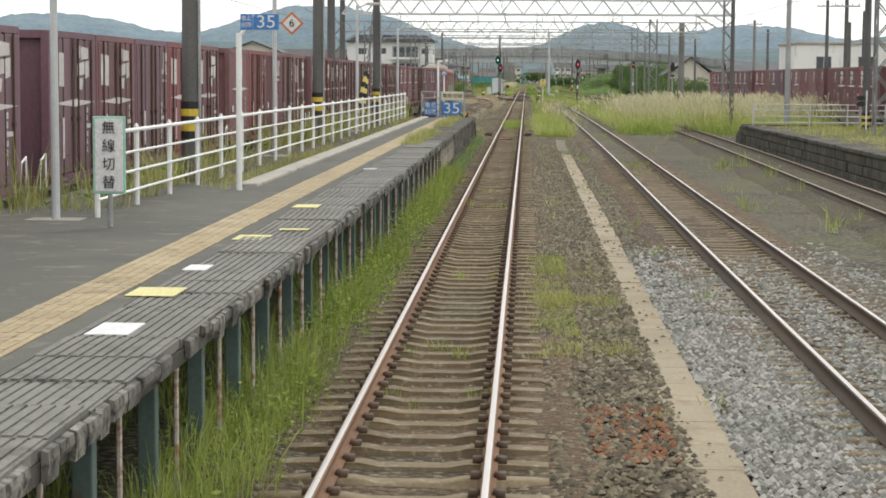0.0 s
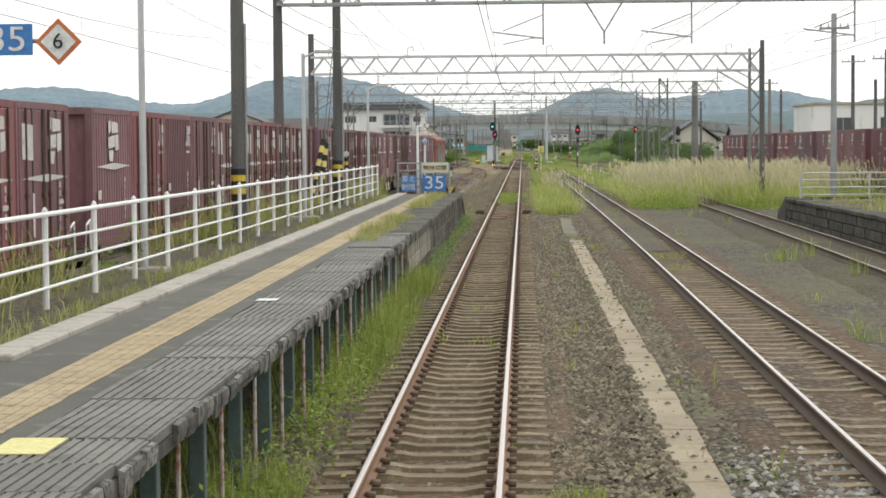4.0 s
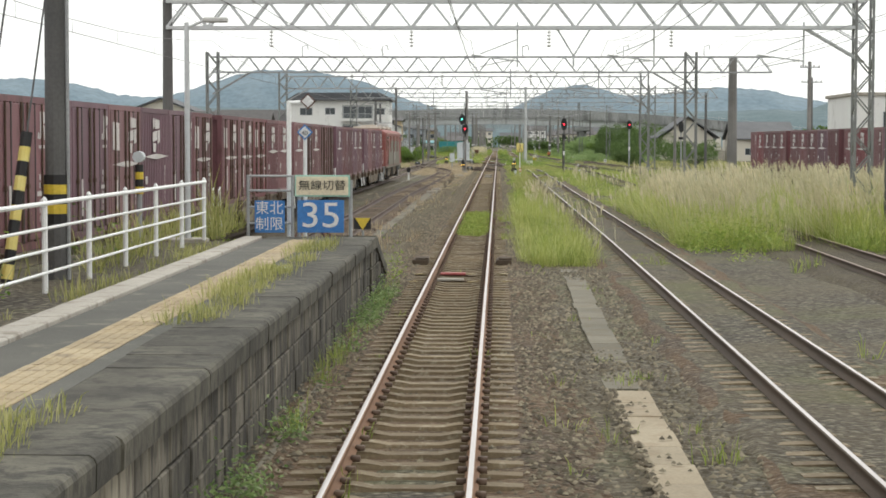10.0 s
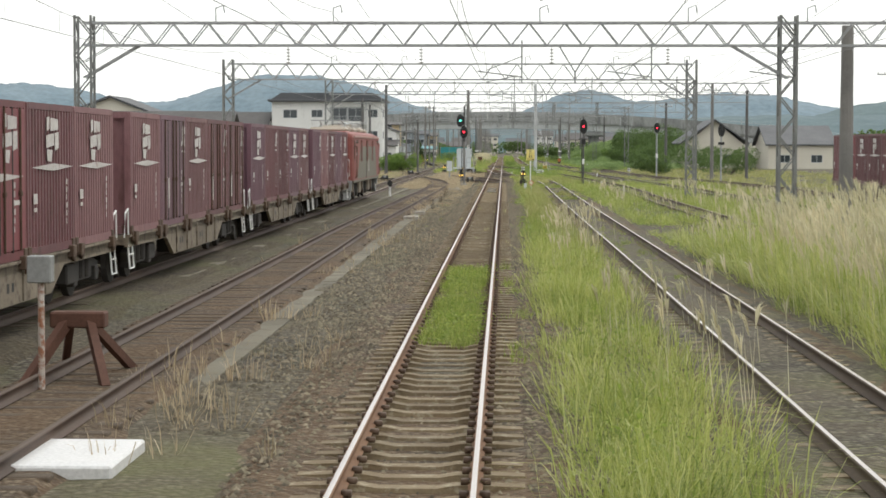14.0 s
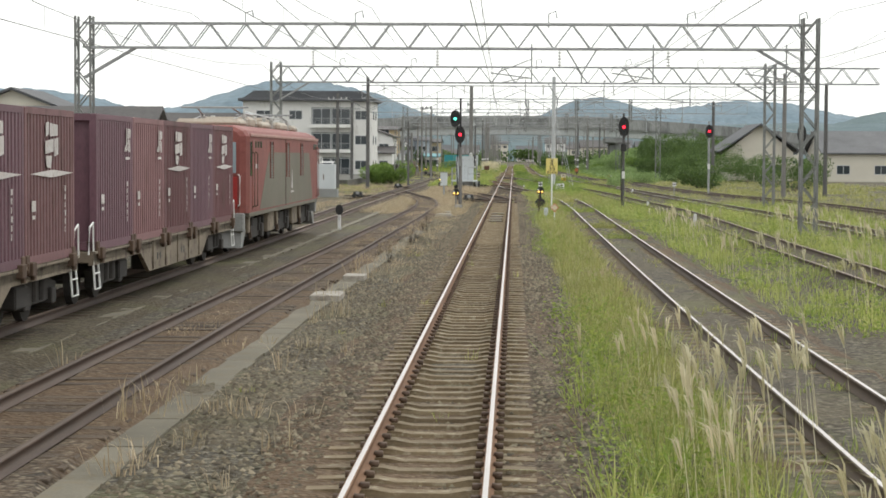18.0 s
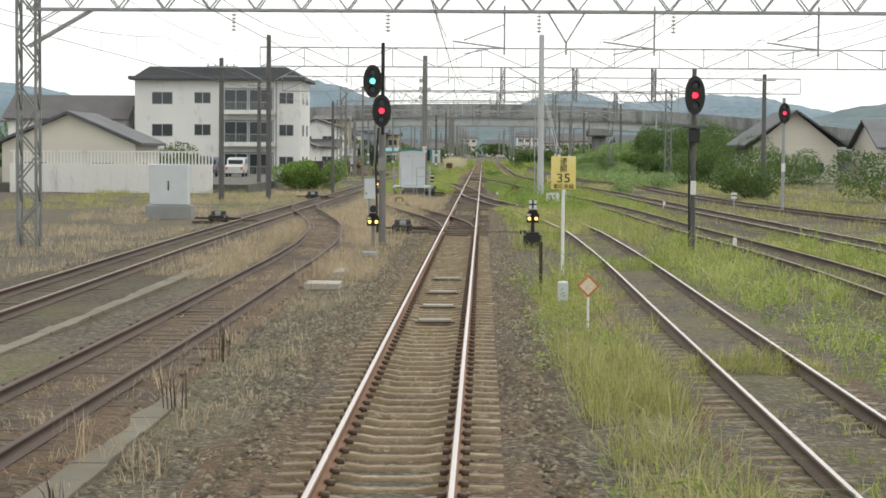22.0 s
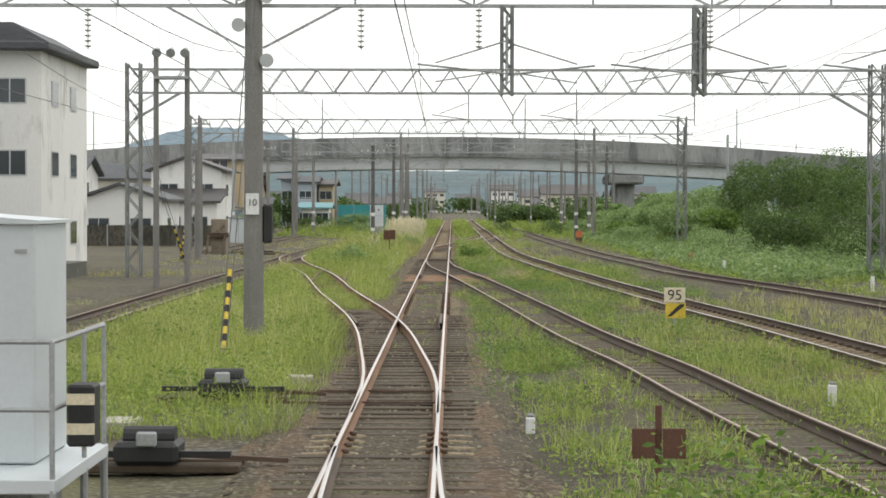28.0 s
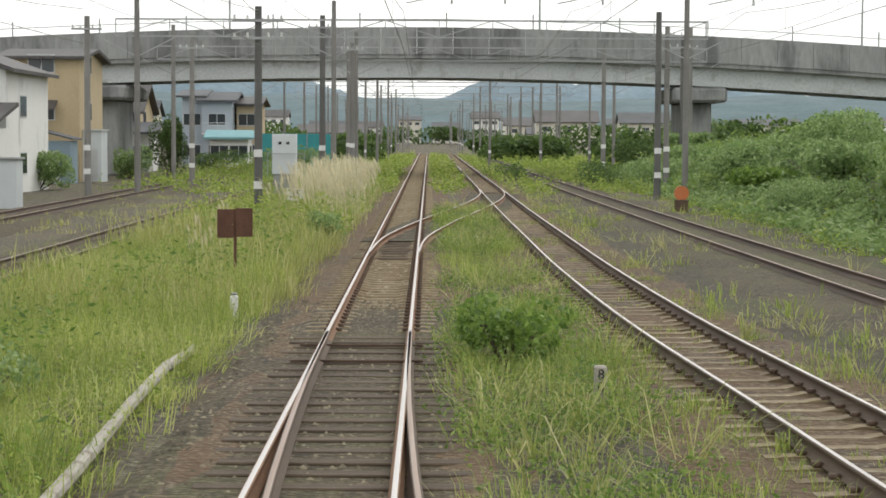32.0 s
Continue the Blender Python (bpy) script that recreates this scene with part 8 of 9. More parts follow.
for pt, zz in ((PORTALS[1], 6.3), (PORTALS[2], 6.1), (PORTALS[3], 6.5), (PORTALS[4], 6.7)):
    yy = {0: 112, 1: 146, 2: 190, 3: 228}[PORTALS[1:].index(pt)]
    for x in (-6.5, -2.0, 2.4, 6.3):
        string_insulator(pt, x, yy - 0.3, zz, 5)
    for x in (-9, -5, 2, 7, 11):
        part("lamp_hook", Shape().pipe([(x, yy, zz + 0.8), (x, yy, zz + 1.3), (x + 0.25, yy, zz + 1.4), (x + 0.3, yy, zz + 1.15)], 0.025, n=5), "galv", pt)
for pt, yy, zz in ((P282, 281.6, 7.4), (P313, 313, 6.95)):
    for x in (-7, -1.2, 1.3, 6.2):
        string_insulator(pt, x, yy - 0.2, zz, 8)
    for x in (1.9, 6.0, 10.5):
        lattice_mast(pt, x, yy, zz - 1.9, zz, 0.22, "galv", "drop_post")
        arm(pt, x, yy - 0.2, zz - 0.2, -1, 1.9)
        arm(pt, x, yy + 0.2, zz - 0.2, 1, 1.9)

# ---- plants ----
def field(x, y, seed, scale):
    """Smooth random values between 0 and 1 over the ground."""
    r = np.random.default_rng(seed)
    g = r.random((64, 64))
    out = 0
    for s, w in ((scale, 0.65), (scale * 0.37, 0.35)):
        u, v = np.asarray(x) / s + 31.7, np.asarray(y) / s + 7.3
        i, j = np.floor(u).astype(int), np.floor(v).astype(int)
        a, b = u - i, v - j
        a, b = a * a * (3 - 2 * a), b * b * (3 - 2 * b)
        out = out + w * ((g[i % 64, j % 64] * (1 - a) + g[(i + 1) % 64, j % 64] * a) * (1 - b) + (g[i % 64, (j + 1) % 64] * (1 - a) + g[(i + 1) % 64, (j + 1) % 64] * a) * b)
    return out


LINES = [centreline(p) for p in (OWN, RIGHT, RIGHT2, RIGHT3, RIGHT4, SIDING, FREIGHT, LEFTX)]
SPANS_OF = [(-10, 640), (-10, 294), (-10, 374), (150, 640), (180, 640), (92, 280), (-40, 520), (296, 380)]


def clear_of_tracks(x, y, gap):
    ok = np.ones(len(x), bool)
    for ln, (a, b) in zip(LINES, SPANS_OF):
        ok &= ~((y > a) & (y < b) & (np.abs(x - ln(y)) < gap))
    for side in (-0.56, 0.56):
        ok &= ~((y > 341) & (y < 361) & (np.abs(x - centreline(LEFTSTUB)(y) - side) < 0.2))
    return ok


def foot_z(x, y):
    """Height of whatever the plants stand on: open ground, or the ballast beside a track."""
    return np.where(clear_of_tracks(x, y, 1.42), ground_z(x, y), -0.178) + bank_z(x, y)


def spots(x0, x1, y0, y1, per, seed, cover=0.5, scale=2.5, gap=1.25, clump=0.12, edge=True):
    """Places for blades: tufts gathered in patches, clear of the rails."""
    r = np.random.default_rng(seed)
    n = int((x1 - x0) * (y1 - y0) * per * 0.78)
    k = max(1, n // 14)
    cx, cy = r.uniform(x0, x1, k), r.uniform(y0, y1, k)
    f = field(cx, cy, seed, scale)
    ok = f > np.quantile(f, 1 - cover) if cover < 1 else np.ones(k, bool)
    if gap:
        ok &= clear_of_tracks(cx, cy, gap)
    cx, cy, f = cx[ok], cy[ok], f[ok]
    m = 14
    x = np.repeat(cx, m) + r.normal(0, clump, len(cx) * m)
    y = np.repeat(cy, m) + r.normal(0, clump, len(cy) * m)
    big = np.repeat(0.55 + 0.75 * r.random(len(cx)), m)
    return x, y, big


def blades(name, pts, h0, h1, w, mat, label, seed, lean=0.35, z=None, parent=None):
    """Tufts of arching blades that fan out from their own middle."""
    r = np.random.default_rng(seed)
    x, y, big = pts
    n = len(x)
    h = r.uniform(h0, h1, n) * big * (0.35 + 1.2 * field(x, y, seed + 5, 1.3))
    cx, cy = np.repeat(x.reshape(-1, 14).mean(1), 14), np.repeat(y.reshape(-1, 14).mean(1), 14)
    d = np.arctan2(y - cy, x - cx) + r.normal(0, 0.7, n)
    a = d + np.pi / 2 + r.normal(0, 0.5, n)
    le = (0.25 + np.abs(r.normal(0, 1.0, n))) * lean * 1.25 * h
    ww = w * r.uniform(0.5, 1.1, n)
    zz = (foot_z(x, y) - 0.02) if z is None else np.full(n, z)
    ux, uy = np.cos(a) * ww / 2, np.sin(a) * ww / 2
    lx, ly = np.cos(d) * le, np.sin(d) * le
    bend = np.minimum(0.55, 0.55 * le / h)
    co = np.empty((n, 5, 3), np.float32)
    for k, (s, q) in enumerate(((0.0, 0.9), (0.6, 0.95))):
        up = zz + h * (s - bend * s**3)
        for e, sd in ((0, -1), (1, 1)):
            co[:, 2 * k + e] = np.stack([x + sd * ux * q + lx * s**2, y + sd * uy * q + ly * s**2, up], -1)
    co[:, 4] = np.stack([x + lx, y + ly, zz + h * (1 - bend)], -1)
    f = np.array([(0, 1, 3), (0, 3, 2), (2, 3, 4)])
    fc = (f[None] + (np.arange(n) * 5)[:, None, None]).reshape(-1, 3)
    return bulk(name, co.reshape(-1, 3), fc, mat, parent, label, "grass")


def plumes(name, pts, h0, h1, mat, label, seed, size=0.26):
    """Feathery seed heads: thin hanging strands at the tip of a bent stalk."""
    r = np.random.default_rng(seed)
    x, y, big = pts
    n = len(x)
    h = r.uniform(h0, h1, n) * (0.7 + 0.35 * big)
    d = r.normal(2.6, 0.8, n)
    zz = foot_z(x, y)
    lx, ly = np.cos(d), np.sin(d)
    tx, ty = x + lx * h * 0.12, y + ly * h * 0.12
    m = 7
    co = np.empty((n, 3 + 5 * m, 3), np.float32)
    co[:, 0] = np.stack([x - 0.005, y, zz], -1)
    co[:, 1] = np.stack([x + 0.005, y, zz], -1)
    co[:, 2] = np.stack([tx, ty, zz + h], -1)
    tri = [(0, 1, 2)]
    for k in range(m):
        s = size * r.uniform(0.7, 1.25, n)
        e = d + r.normal(0, 0.45, n)
        sp = r.uniform(0.15, 0.62, n)
        ex, ey = np.cos(e) * sp, np.sin(e) * sp
        a = r.uniform(0, 2 * np.pi, n)
        wx, wy = np.cos(a) * 0.009, np.sin(a) * 0.009
        bz = zz + h - size * 0.30 * k / m
        o = 3 + 5 * k
        co[:, o] = np.stack([tx - wx * 0.4, ty - wy * 0.4, bz - 0.05], -1)
        co[:, o + 1] = np.stack([tx + wx * 0.4, ty + wy * 0.4, bz - 0.05], -1)
        co[:, o + 2] = np.stack([tx + ex * s * 0.55 - wx, ty + ey * s * 0.55 - wy, bz + s * 0.55], -1)
        co[:, o + 3] = np.stack([tx + ex * s * 0.55 + wx, ty + ey * s * 0.55 + wy, bz + s * 0.55], -1)
        co[:, o + 4] = np.stack([tx + ex * s * 1.35, ty + ey * s * 1.35, bz + s * (0.85 - 0.35 * sp)], -1)
        tri += [(o, o + 1, o + 3), (o, o + 3, o + 2), (o + 2, o + 3, o + 4)]
    t = np.array(tri)
    fc = (t[None] + (np.arange(n) * (3 + 5 * m))[:, None, None]).reshape(-1, 3)
    return bulk(name, co.reshape(-1, 3), fc, mat, None, label, "grass")


def weeds(name, pts, h0, h1, size, mat, label, seed, z=None):
    """Leafy weeds: small leaves at all heights round each place."""
    r = np.random.default_rng(seed)
    x, y, big = pts
    n = len(x)
    zz = (foot_z(x, y) if z is None else np.full(n, z)) + r.uniform(h0, h1, n) * big * r.uniform(0.15, 1.0, n)
    c = np.stack([x, y, zz], -1)
    a = r.normal(size=(n, 3)) * np.array([1, 1, 0.55])
    a /= np.linalg.norm(a, axis=1)[:, None]
    b = np.cross(a, r.normal(size=(n, 3)))
    b /= np.linalg.norm(b, axis=1)[:, None]
    s = size * r.uniform(0.5, 1.4, n)[:, None]
    co = np.stack([c - a * s, c + b * s * 0.4, c + a * s, c - b * s * 0.4], 1)
    f = np.array([(0, 1, 2), (0, 2, 3)])
    return bulk(name, co.reshape(-1, 3), (f[None] + (np.arange(n) * 4)[:, None, None]).reshape(-1, 3), mat, None, label, "weeds")


# along the platform
blades("platform_side_grass", spots(-1.75, -1.08, 9, 56, 620, 11, 0.75, 2.5, 0, 0.09), 0.2, 0.7, 0.010, "grass", "lush green grass at the foot of the platform", 1)
blades("under_platform_grass", spots(-3.0, -1.7, 9, 54, 120, 12, 0.7, 2.5, 0, 0.1), 0.25, 0.6, 0.014, "grass", "green grass growing under the platform", 2)
blades("wall_foot_weeds", spots(-1.42, -1.2, 55, 88, 300, 13, 0.4, 1.6, 0, 0.07), 0.1, 0.4, 0.010, "grass", "weeds along the foot of the block wall", 3)
blades("platform_top_grass", spots(-2.48, -1.98, 50, 84, 560, 14, 0.72, 2.5, 0, 0.08), 0.06, 0.24, 0.01, "grass_yellow", "yellow green grass in the joints of the platform", 4, z=0.93)
blades("kerb_grass", spots(-4.35, -3.82, 29, 84, 160, 15, 0.6, 2.0, 0, 0.08), 0.08, 0.3, 0.012, "grass_yellow", "grass behind the platform edging", 5, z=0.86)
blades("fence_weeds", spots(-6.0, -4.7, 24, 92, 75, 16, 0.6, 2.5, 0, 0.12), 0.3, 1.15, 0.02, "grass_yellow", "tall weeds behind the fence", 6, z=0.8)
blades("platform_end_weeds", spots(-4.2, -1.3, 88.9, 106, 26, 17, 0.4, 1.5, 0, 0.1), 0.15, 0.6, 0.012, "grass_dry", "thin dry weeds beyond the platform end", 7)
weeds("platform_end_leaves", spots(-1.55, -1.15, 87.5, 91.5, 420, 19, 0.5, 1.0, 0, 0.08), 0.1, 1.0, 0.03, "weed", "tall green weed at the end of the platform", 9)
blades("siding_weeds", spots(-5.2, -1.5, 98, 150, 26, 18, 0.35, 2.0, 0.75, 0.1), 0.12, 0.5, 0.014, "grass_dry", "sparse dry weeds along the siding", 8)
# between the main track and its neighbour
blades("low_track_grass", spots(1.0, 2.0, 19.5, 30.5, 2600, 21, 0.62, 0.55, 0, 0.09), 0.06, 0.2, 0.009, "grass_yellow", "low yellow green grass on the ballast", 11)
blades("trough_grass", spots(1.3, 3.0, 31, 92, 30, 22, 0.22, 1.2, 0, 0.08), 0.06, 0.3, 0.012, "grass", "small tufts beside the cable trough", 12)
blades("tall_track_grass", spots(1.45, 3.1, 94.5, 136, 330, 23, 0.66, 1.1, 0, 0.12), 0.25, 0.85, 0.013, "grass_lush", "long green grass between the tracks", 13, lean=0.55)
blades("track_grass_green", spots(1.6, 3.0, 94.5, 150, 150, 26, 0.5, 1.3, 0, 0.12), 0.3, 0.8, 0.014, "grass", "deeper green grass between the tracks", 17, lean=0.5)
blades("verge_grass_low", spots(2.0, 3.1, 158, 212, 330, 27, 0.86, 3.0, 0, 0.12), 0.12, 0.42, 0.010, "grass_yellow", "low ochre green grass beside the track", 28, lean=0.55)
blades("verge_grass_dry", spots(2.0, 3.1, 158, 212, 120, 28, 0.6, 2.0, 0, 0.12), 0.12, 0.42, 0.008, "grass_dry", "dry stalks in the grass beside the track", 29, lean=0.5)
blades("tall_track_grass", spots(1.95, 3.05, 136, 214, 380, 24, 0.62, 3.0, 0, 0.11), 0.18, 0.6, 0.012, "grass_yellow", "ochre green grass strip between the tracks", 14, lean=0.4)
plumes("pampas_plumes", spots(2.3, 3.5, 97, 165, 3.2, 25, 0.7, 5.0, 0, 0.35), 0.7, 1.15, "plume", "pale feathery grass heads between the tracks", 15, 0.24)
# grass between the own rails
for a, b, k in ((108.2, 111.6, 1), (112.6, 117.2, 2), (118.0, 126.0, 3), (41.8, 42.8, 4), (16.5, 17.2, 5), (27.0, 27.6, 6), (19.6, 20.4, 7)):
    d = 900 if k < 4 else 160
    blades("four_foot_grass", spots(-0.42, 0.44, a, b, d, 30 + k, 0.95, 1.0, 0, 0.05), 0.08, 0.24, 0.010, "grass", "bright green grass between the rails", 16 + k)
blades("shoulder_grass", spots(0.8, 1.35, 106, 126, 160, 38, 0.4, 1.2, 0, 0.06), 0.08, 0.26, 0.012, "grass", "green tufts on the ballast shoulder", 25)
for a, b, k in ((58, 66, 1), (94, 99, 2), (184, 190, 3), (226, 232, 4), (118, 150, 5)):
    blades("six_foot_grass", spots(3.9, 4.95, a, b, 150, 40 + k, 0.4, 1.0, 0, 0.06), 0.06, 0.22, 0.010, "grass", "green tufts between the neighbouring rails", 30 + k)
# tall grass field
blades("pampas_field", spots(6.2, 17.6, 102.5, 134, 170, 51, 0.8, 2.2, 0.75, 0.22), 0.7, 1.7, 0.018, "grass_lush", "tall yellow green pampas grass field", 41, lean=0.75)
# shorter blades in deeper green carry the shade of the field's base
blades("pampas_field_dark", spots(6.4, 17.6, 103, 134, 90, 58, 0.7, 2.0, 0.75, 0.2), 0.5, 1.35, 0.018, "grass", "shaded green leaves in the pampas field", 48, lean=0.6)
blades("pampas_field_green", spots(5.9, 12, 100, 116, 170, 52, 0.55, 3.0, 0.75, 0.18), 0.3, 0.95, 0.016, "grass", "bright green clumps at the edge of the field", 42, lean=0.55)
plumes("pampas_plumes", spots(6.5, 17.6, 104, 134, 20, 53, 0.85, 5.0, 0.5, 0.4), 0.9, 1.75, "plume", "pale feathery heads over the tall grass", 43, 0.34)
blades("yard_grass", spots(5.9, 17, 127, 232, 90, 54, 0.68, 4.0, 0.95, 0.18), 0.15, 0.55, 0.015, "grass_lush", "green grass between the yard tracks", 44, lean=0.5)
plumes("pampas_plumes", spots(6.0, 16, 127, 195, 2.6, 55, 0.6, 6.0, 1.15, 0.4), 0.6, 1.0, "plume", "scattered pale grass heads", 45, 0.28)
blades("low_platform_grass", spots(10.6, 16.6, 38, 84, 60, 56, 0.8, 3.0, 0, 0.12), 0.08, 0.35, 0.016, "grass_yellow", "yellow green grass on the low platform", 46, z=0.66)
blades("right_margin_weeds", spots(5.6, 8.2, 18, 96, 14, 57, 0.2, 1.5, 0, 0.12), 0.1, 0.7, 0.02, "grass", "scattered weeds beside the track", 47)
# junction
blades("dry_grass", spots(-6.6, -1.7, 214, 262, 300, 61, 0.75, 2.6, 0.75, 0.14), 0.12, 0.5, 0.008, "grass_dry", "dry straw coloured grass in the junction", 51, lean=0.5)
blades("dry_grass", spots(-6.0, -1.3, 258, 288, 330, 62, 0.8, 3.0, 0.7, 0.14), 0.15, 0.55, 0.008, "grass_dry", "thick dry straw grass beside the points", 52, lean=0.55)
blades("dry_grass", spots(-16, -8.6, 214, 300, 70, 63, 0.65, 4.0, 1.0, 0.18), 0.12, 0.45, 0.012, "grass_dry", "dry straw coloured grass beside the freight tracks", 53, lean=0.5)
blades("yard_green", spots(-24, -9.5, 262, 330, 30, 64, 0.6, 5.0, 1.2, 0.16), 0.1, 0.4, 0.02, "grass_yellow", "green verge beside the freight tracks", 54)
blades("junction_grass", spots(1.8, 8.5, 224, 262, 190, 65, 0.62, 3.0, 1.1, 0.15), 0.12, 0.5, 0.011, "grass_yellow", "green grass between the converging tracks", 55, lean=0.4)
blades("junction_grass", spots(1.9, 9.0, 258, 312, 200, 66, 0.5, 1.6, 0.95, 0.14), 0.12, 0.5, 0.011, "grass", "fresh green grass between the converging tracks", 56, lean=0.45)
blades("yard_grass", spots(5.0, 20, 205, 330, 60, 67, 0.5, 3.0, 1.2, 0.18), 0.12, 0.5, 0.016, "grass_yellow", "patches of grass between the yard tracks", 57, lean=0.4)
blades("yard_margin_grass", spots(17, 36, 150, 340, 16, 195, 0.75, 5.0, 1.2, 0.25), 0.15, 0.55, 0.03, "grass_yellow", "rough grass on the far side of the yard", 196, lean=0.5)
blades("left_grass", spots(-7.2, -1.35, 296, 345, 260, 71, 0.92, 3.0, 0.9, 0.14), 0.15, 0.5, 0.011, "grass", "thick green grass between the tracks", 61, lean=0.55)
blades("left_pale_grass", spots(-7.0, -1.9, 300, 402, 190, 84, 0.7, 1.6, 0.9, 0.16), 0.2, 0.65, 0.013, "grass_lush", "pale green grass in the lush verge", 74, lean=0.6)
blades("left_grass", spots(-7.0, -2.0, 345, 400, 250, 72, 0.95, 3.0, 0.85, 0.16), 0.2, 0.7, 0.012, "grass", "thick green grass and weeds between the tracks", 62, lean=0.4)
blades("left_weeds", spots(-6.8, -1.6, 376, 440, 70, 73, 0.8, 3.0, 0.85, 0.18), 0.3, 1.1, 0.022, "grass_yellow", "tall weeds around the cabinets", 63, lean=0.35)
plumes("left_plumes", spots(-3.8, -1.7, 405, 445, 16, 74, 0.9, 4.0, 0.8, 0.3), 0.9, 1.7, "plume", "pale pampas heads beside the track", 64, 0.4)
plumes("left_plumes", spots(-4.3, -2.6, 372, 395, 1.6, 75, 0.9, 4.0, 0.8, 0.2), 0.5, 1.0, "plume", "a few pale grass heads in the weeds", 65, 0.24)
blades("between_grass", spots(1.0, 3.2, 360, 420, 260, 76, 0.62, 1.6, 1.1, 0.14), 0.15, 0.55, 0.011, "grass", "green grass between the two main tracks", 66, lean=0.5)
blades("between_grass", spots(1.3, 8.0, 305, 372, 170, 77, 0.45, 1.4, 1.05, 0.15), 0.08, 0.42, 0.011, "grass", "patchy grass between the curving tracks", 67, lean=0.45)
blades("far_yard_grass", spots(5.0, 16, 330, 460, 22, 78, 0.6, 4.0, 1.2, 0.2), 0.1, 0.45, 0.025, "grass", "grass patches between the far yard tracks", 68, lean=0.4)
blades("far_left_grass", spots(-14, -8.6, 350, 470, 20, 79, 0.45, 4.0, 1.2, 0.2), 0.1, 0.35, 0.025, "grass_yellow", "thin grass beside the freight tracks", 69, lean=0.4)
blades("far_grass", spots(-16, 22, 440, 620, 5, 80, 0.7, 8.0, 1.2, 0.3), 0.2, 0.7, 0.05, "grass", "grass along the tracks beyond the viaduct", 70, lean=0.4)

# tussocks with wide arching blades, and grass sunk round little used rails
for nm, box_, per, h, mt, lb, sd in (
        ("tussocks", (-6.8, -2.1, 300, 400), 22, (0.35, 0.95), "grass_yellow", "arching tussocks of long grass between the tracks", 111),
        ("tussocks", (1.2, 3.4, 352, 425), 26, (0.3, 0.85), "grass_yellow", "arching tussocks of long grass between the main tracks", 112),
        ("tussocks", (2.0, 9.0, 205, 335), 14, (0.3, 0.75), "grass", "arching tussocks of long grass in the junction", 113),
        ("tussocks", (2.1, 3.1, 96, 190), 24, (0.4, 1.0), "grass_yellow", "arching tussocks of long grass beside the track", 114),
        ("tussocks", (5.9, 16.5, 100, 230), 12, (0.5, 1.1), "grass", "arching green tussocks in the yard grass", 115),
        ("tussocks", (5.0, 15, 300, 450), 6, (0.25, 0.6), "grass_yellow", "grass tussocks between the yard tracks", 116)):
    blades(nm, spots(*box_, per, sd, 0.6, 3.0, 0.9, 0.07), *h, 0.017, mt, lb, sd + 20, lean=0.85)


def along(line, y0, y1, per, seed, cover, wide=0.45):
    x, y, big = spots(-wide, wide, y0, y1, per, seed, cover, 2.0, 0, 0.07)
    return x + centreline(line)(y), y, big


blades("sunken_track_grass", along(LEFTX, 324, 362, 420, 121, 0.9), 0.1, 0.35, 0.011, "grass", "green grass grown between the rails of the curve", 131, lean=0.5)
blades("sunken_track_grass", along(RIGHT2, 120, 205, 120, 123, 0.5), 0.1, 0.35, 0.012, "grass_yellow", "grass grown between the rails of the side track", 133, lean=0.5)
blades("sunken_track_grass", along(RIGHT2, 205, 346, 200, 124, 0.6), 0.06, 0.22, 0.010, "grass", "tufts between the rails of the side track", 134, lean=0.5)
blades("sunken_track_grass", along(RIGHT, 150, 262, 90, 125, 0.3), 0.06, 0.22, 0.010, "grass_yellow", "tufts between the rails of the neighbouring track", 135, lean=0.5)
for y0, y1, per, k in ((196.3, 197.6, 900, 1), (217, 222, 260, 2), (236, 264, 950, 3), (186.2, 187.0, 500, 4)):
    blades("rail_cover_grass", along(RIGHT, y0, y1, per, 170 + k, 0.9, 1.0), 0.14, 0.42, 0.011, "grass_yellow" if k % 2 else "grass", "green grass grown right over the neighbouring track", 180 + k, lean=0.55)
blades("sunken_dry_grass", along(SIDING, 150, 262, 230, 128, 0.6, 0.46), 0.04, 0.16, 0.008, "grass_dry", "dead pale grass between the rails of the siding", 138, lean=0.7)
blades("sunken_track_grass", along(OWN, 303, 343, 110, 127, 0.3, 0.42), 0.06, 0.2, 0.010, "grass", "tufts between the rails at the points", 137, lean=0.5)
blades("sunken_track_grass", along(RIGHT3, 300, 420, 70, 126, 0.3), 0.06, 0.2, 0.012, "grass", "tufts between the rails of the yard track", 136, lean=0.5)

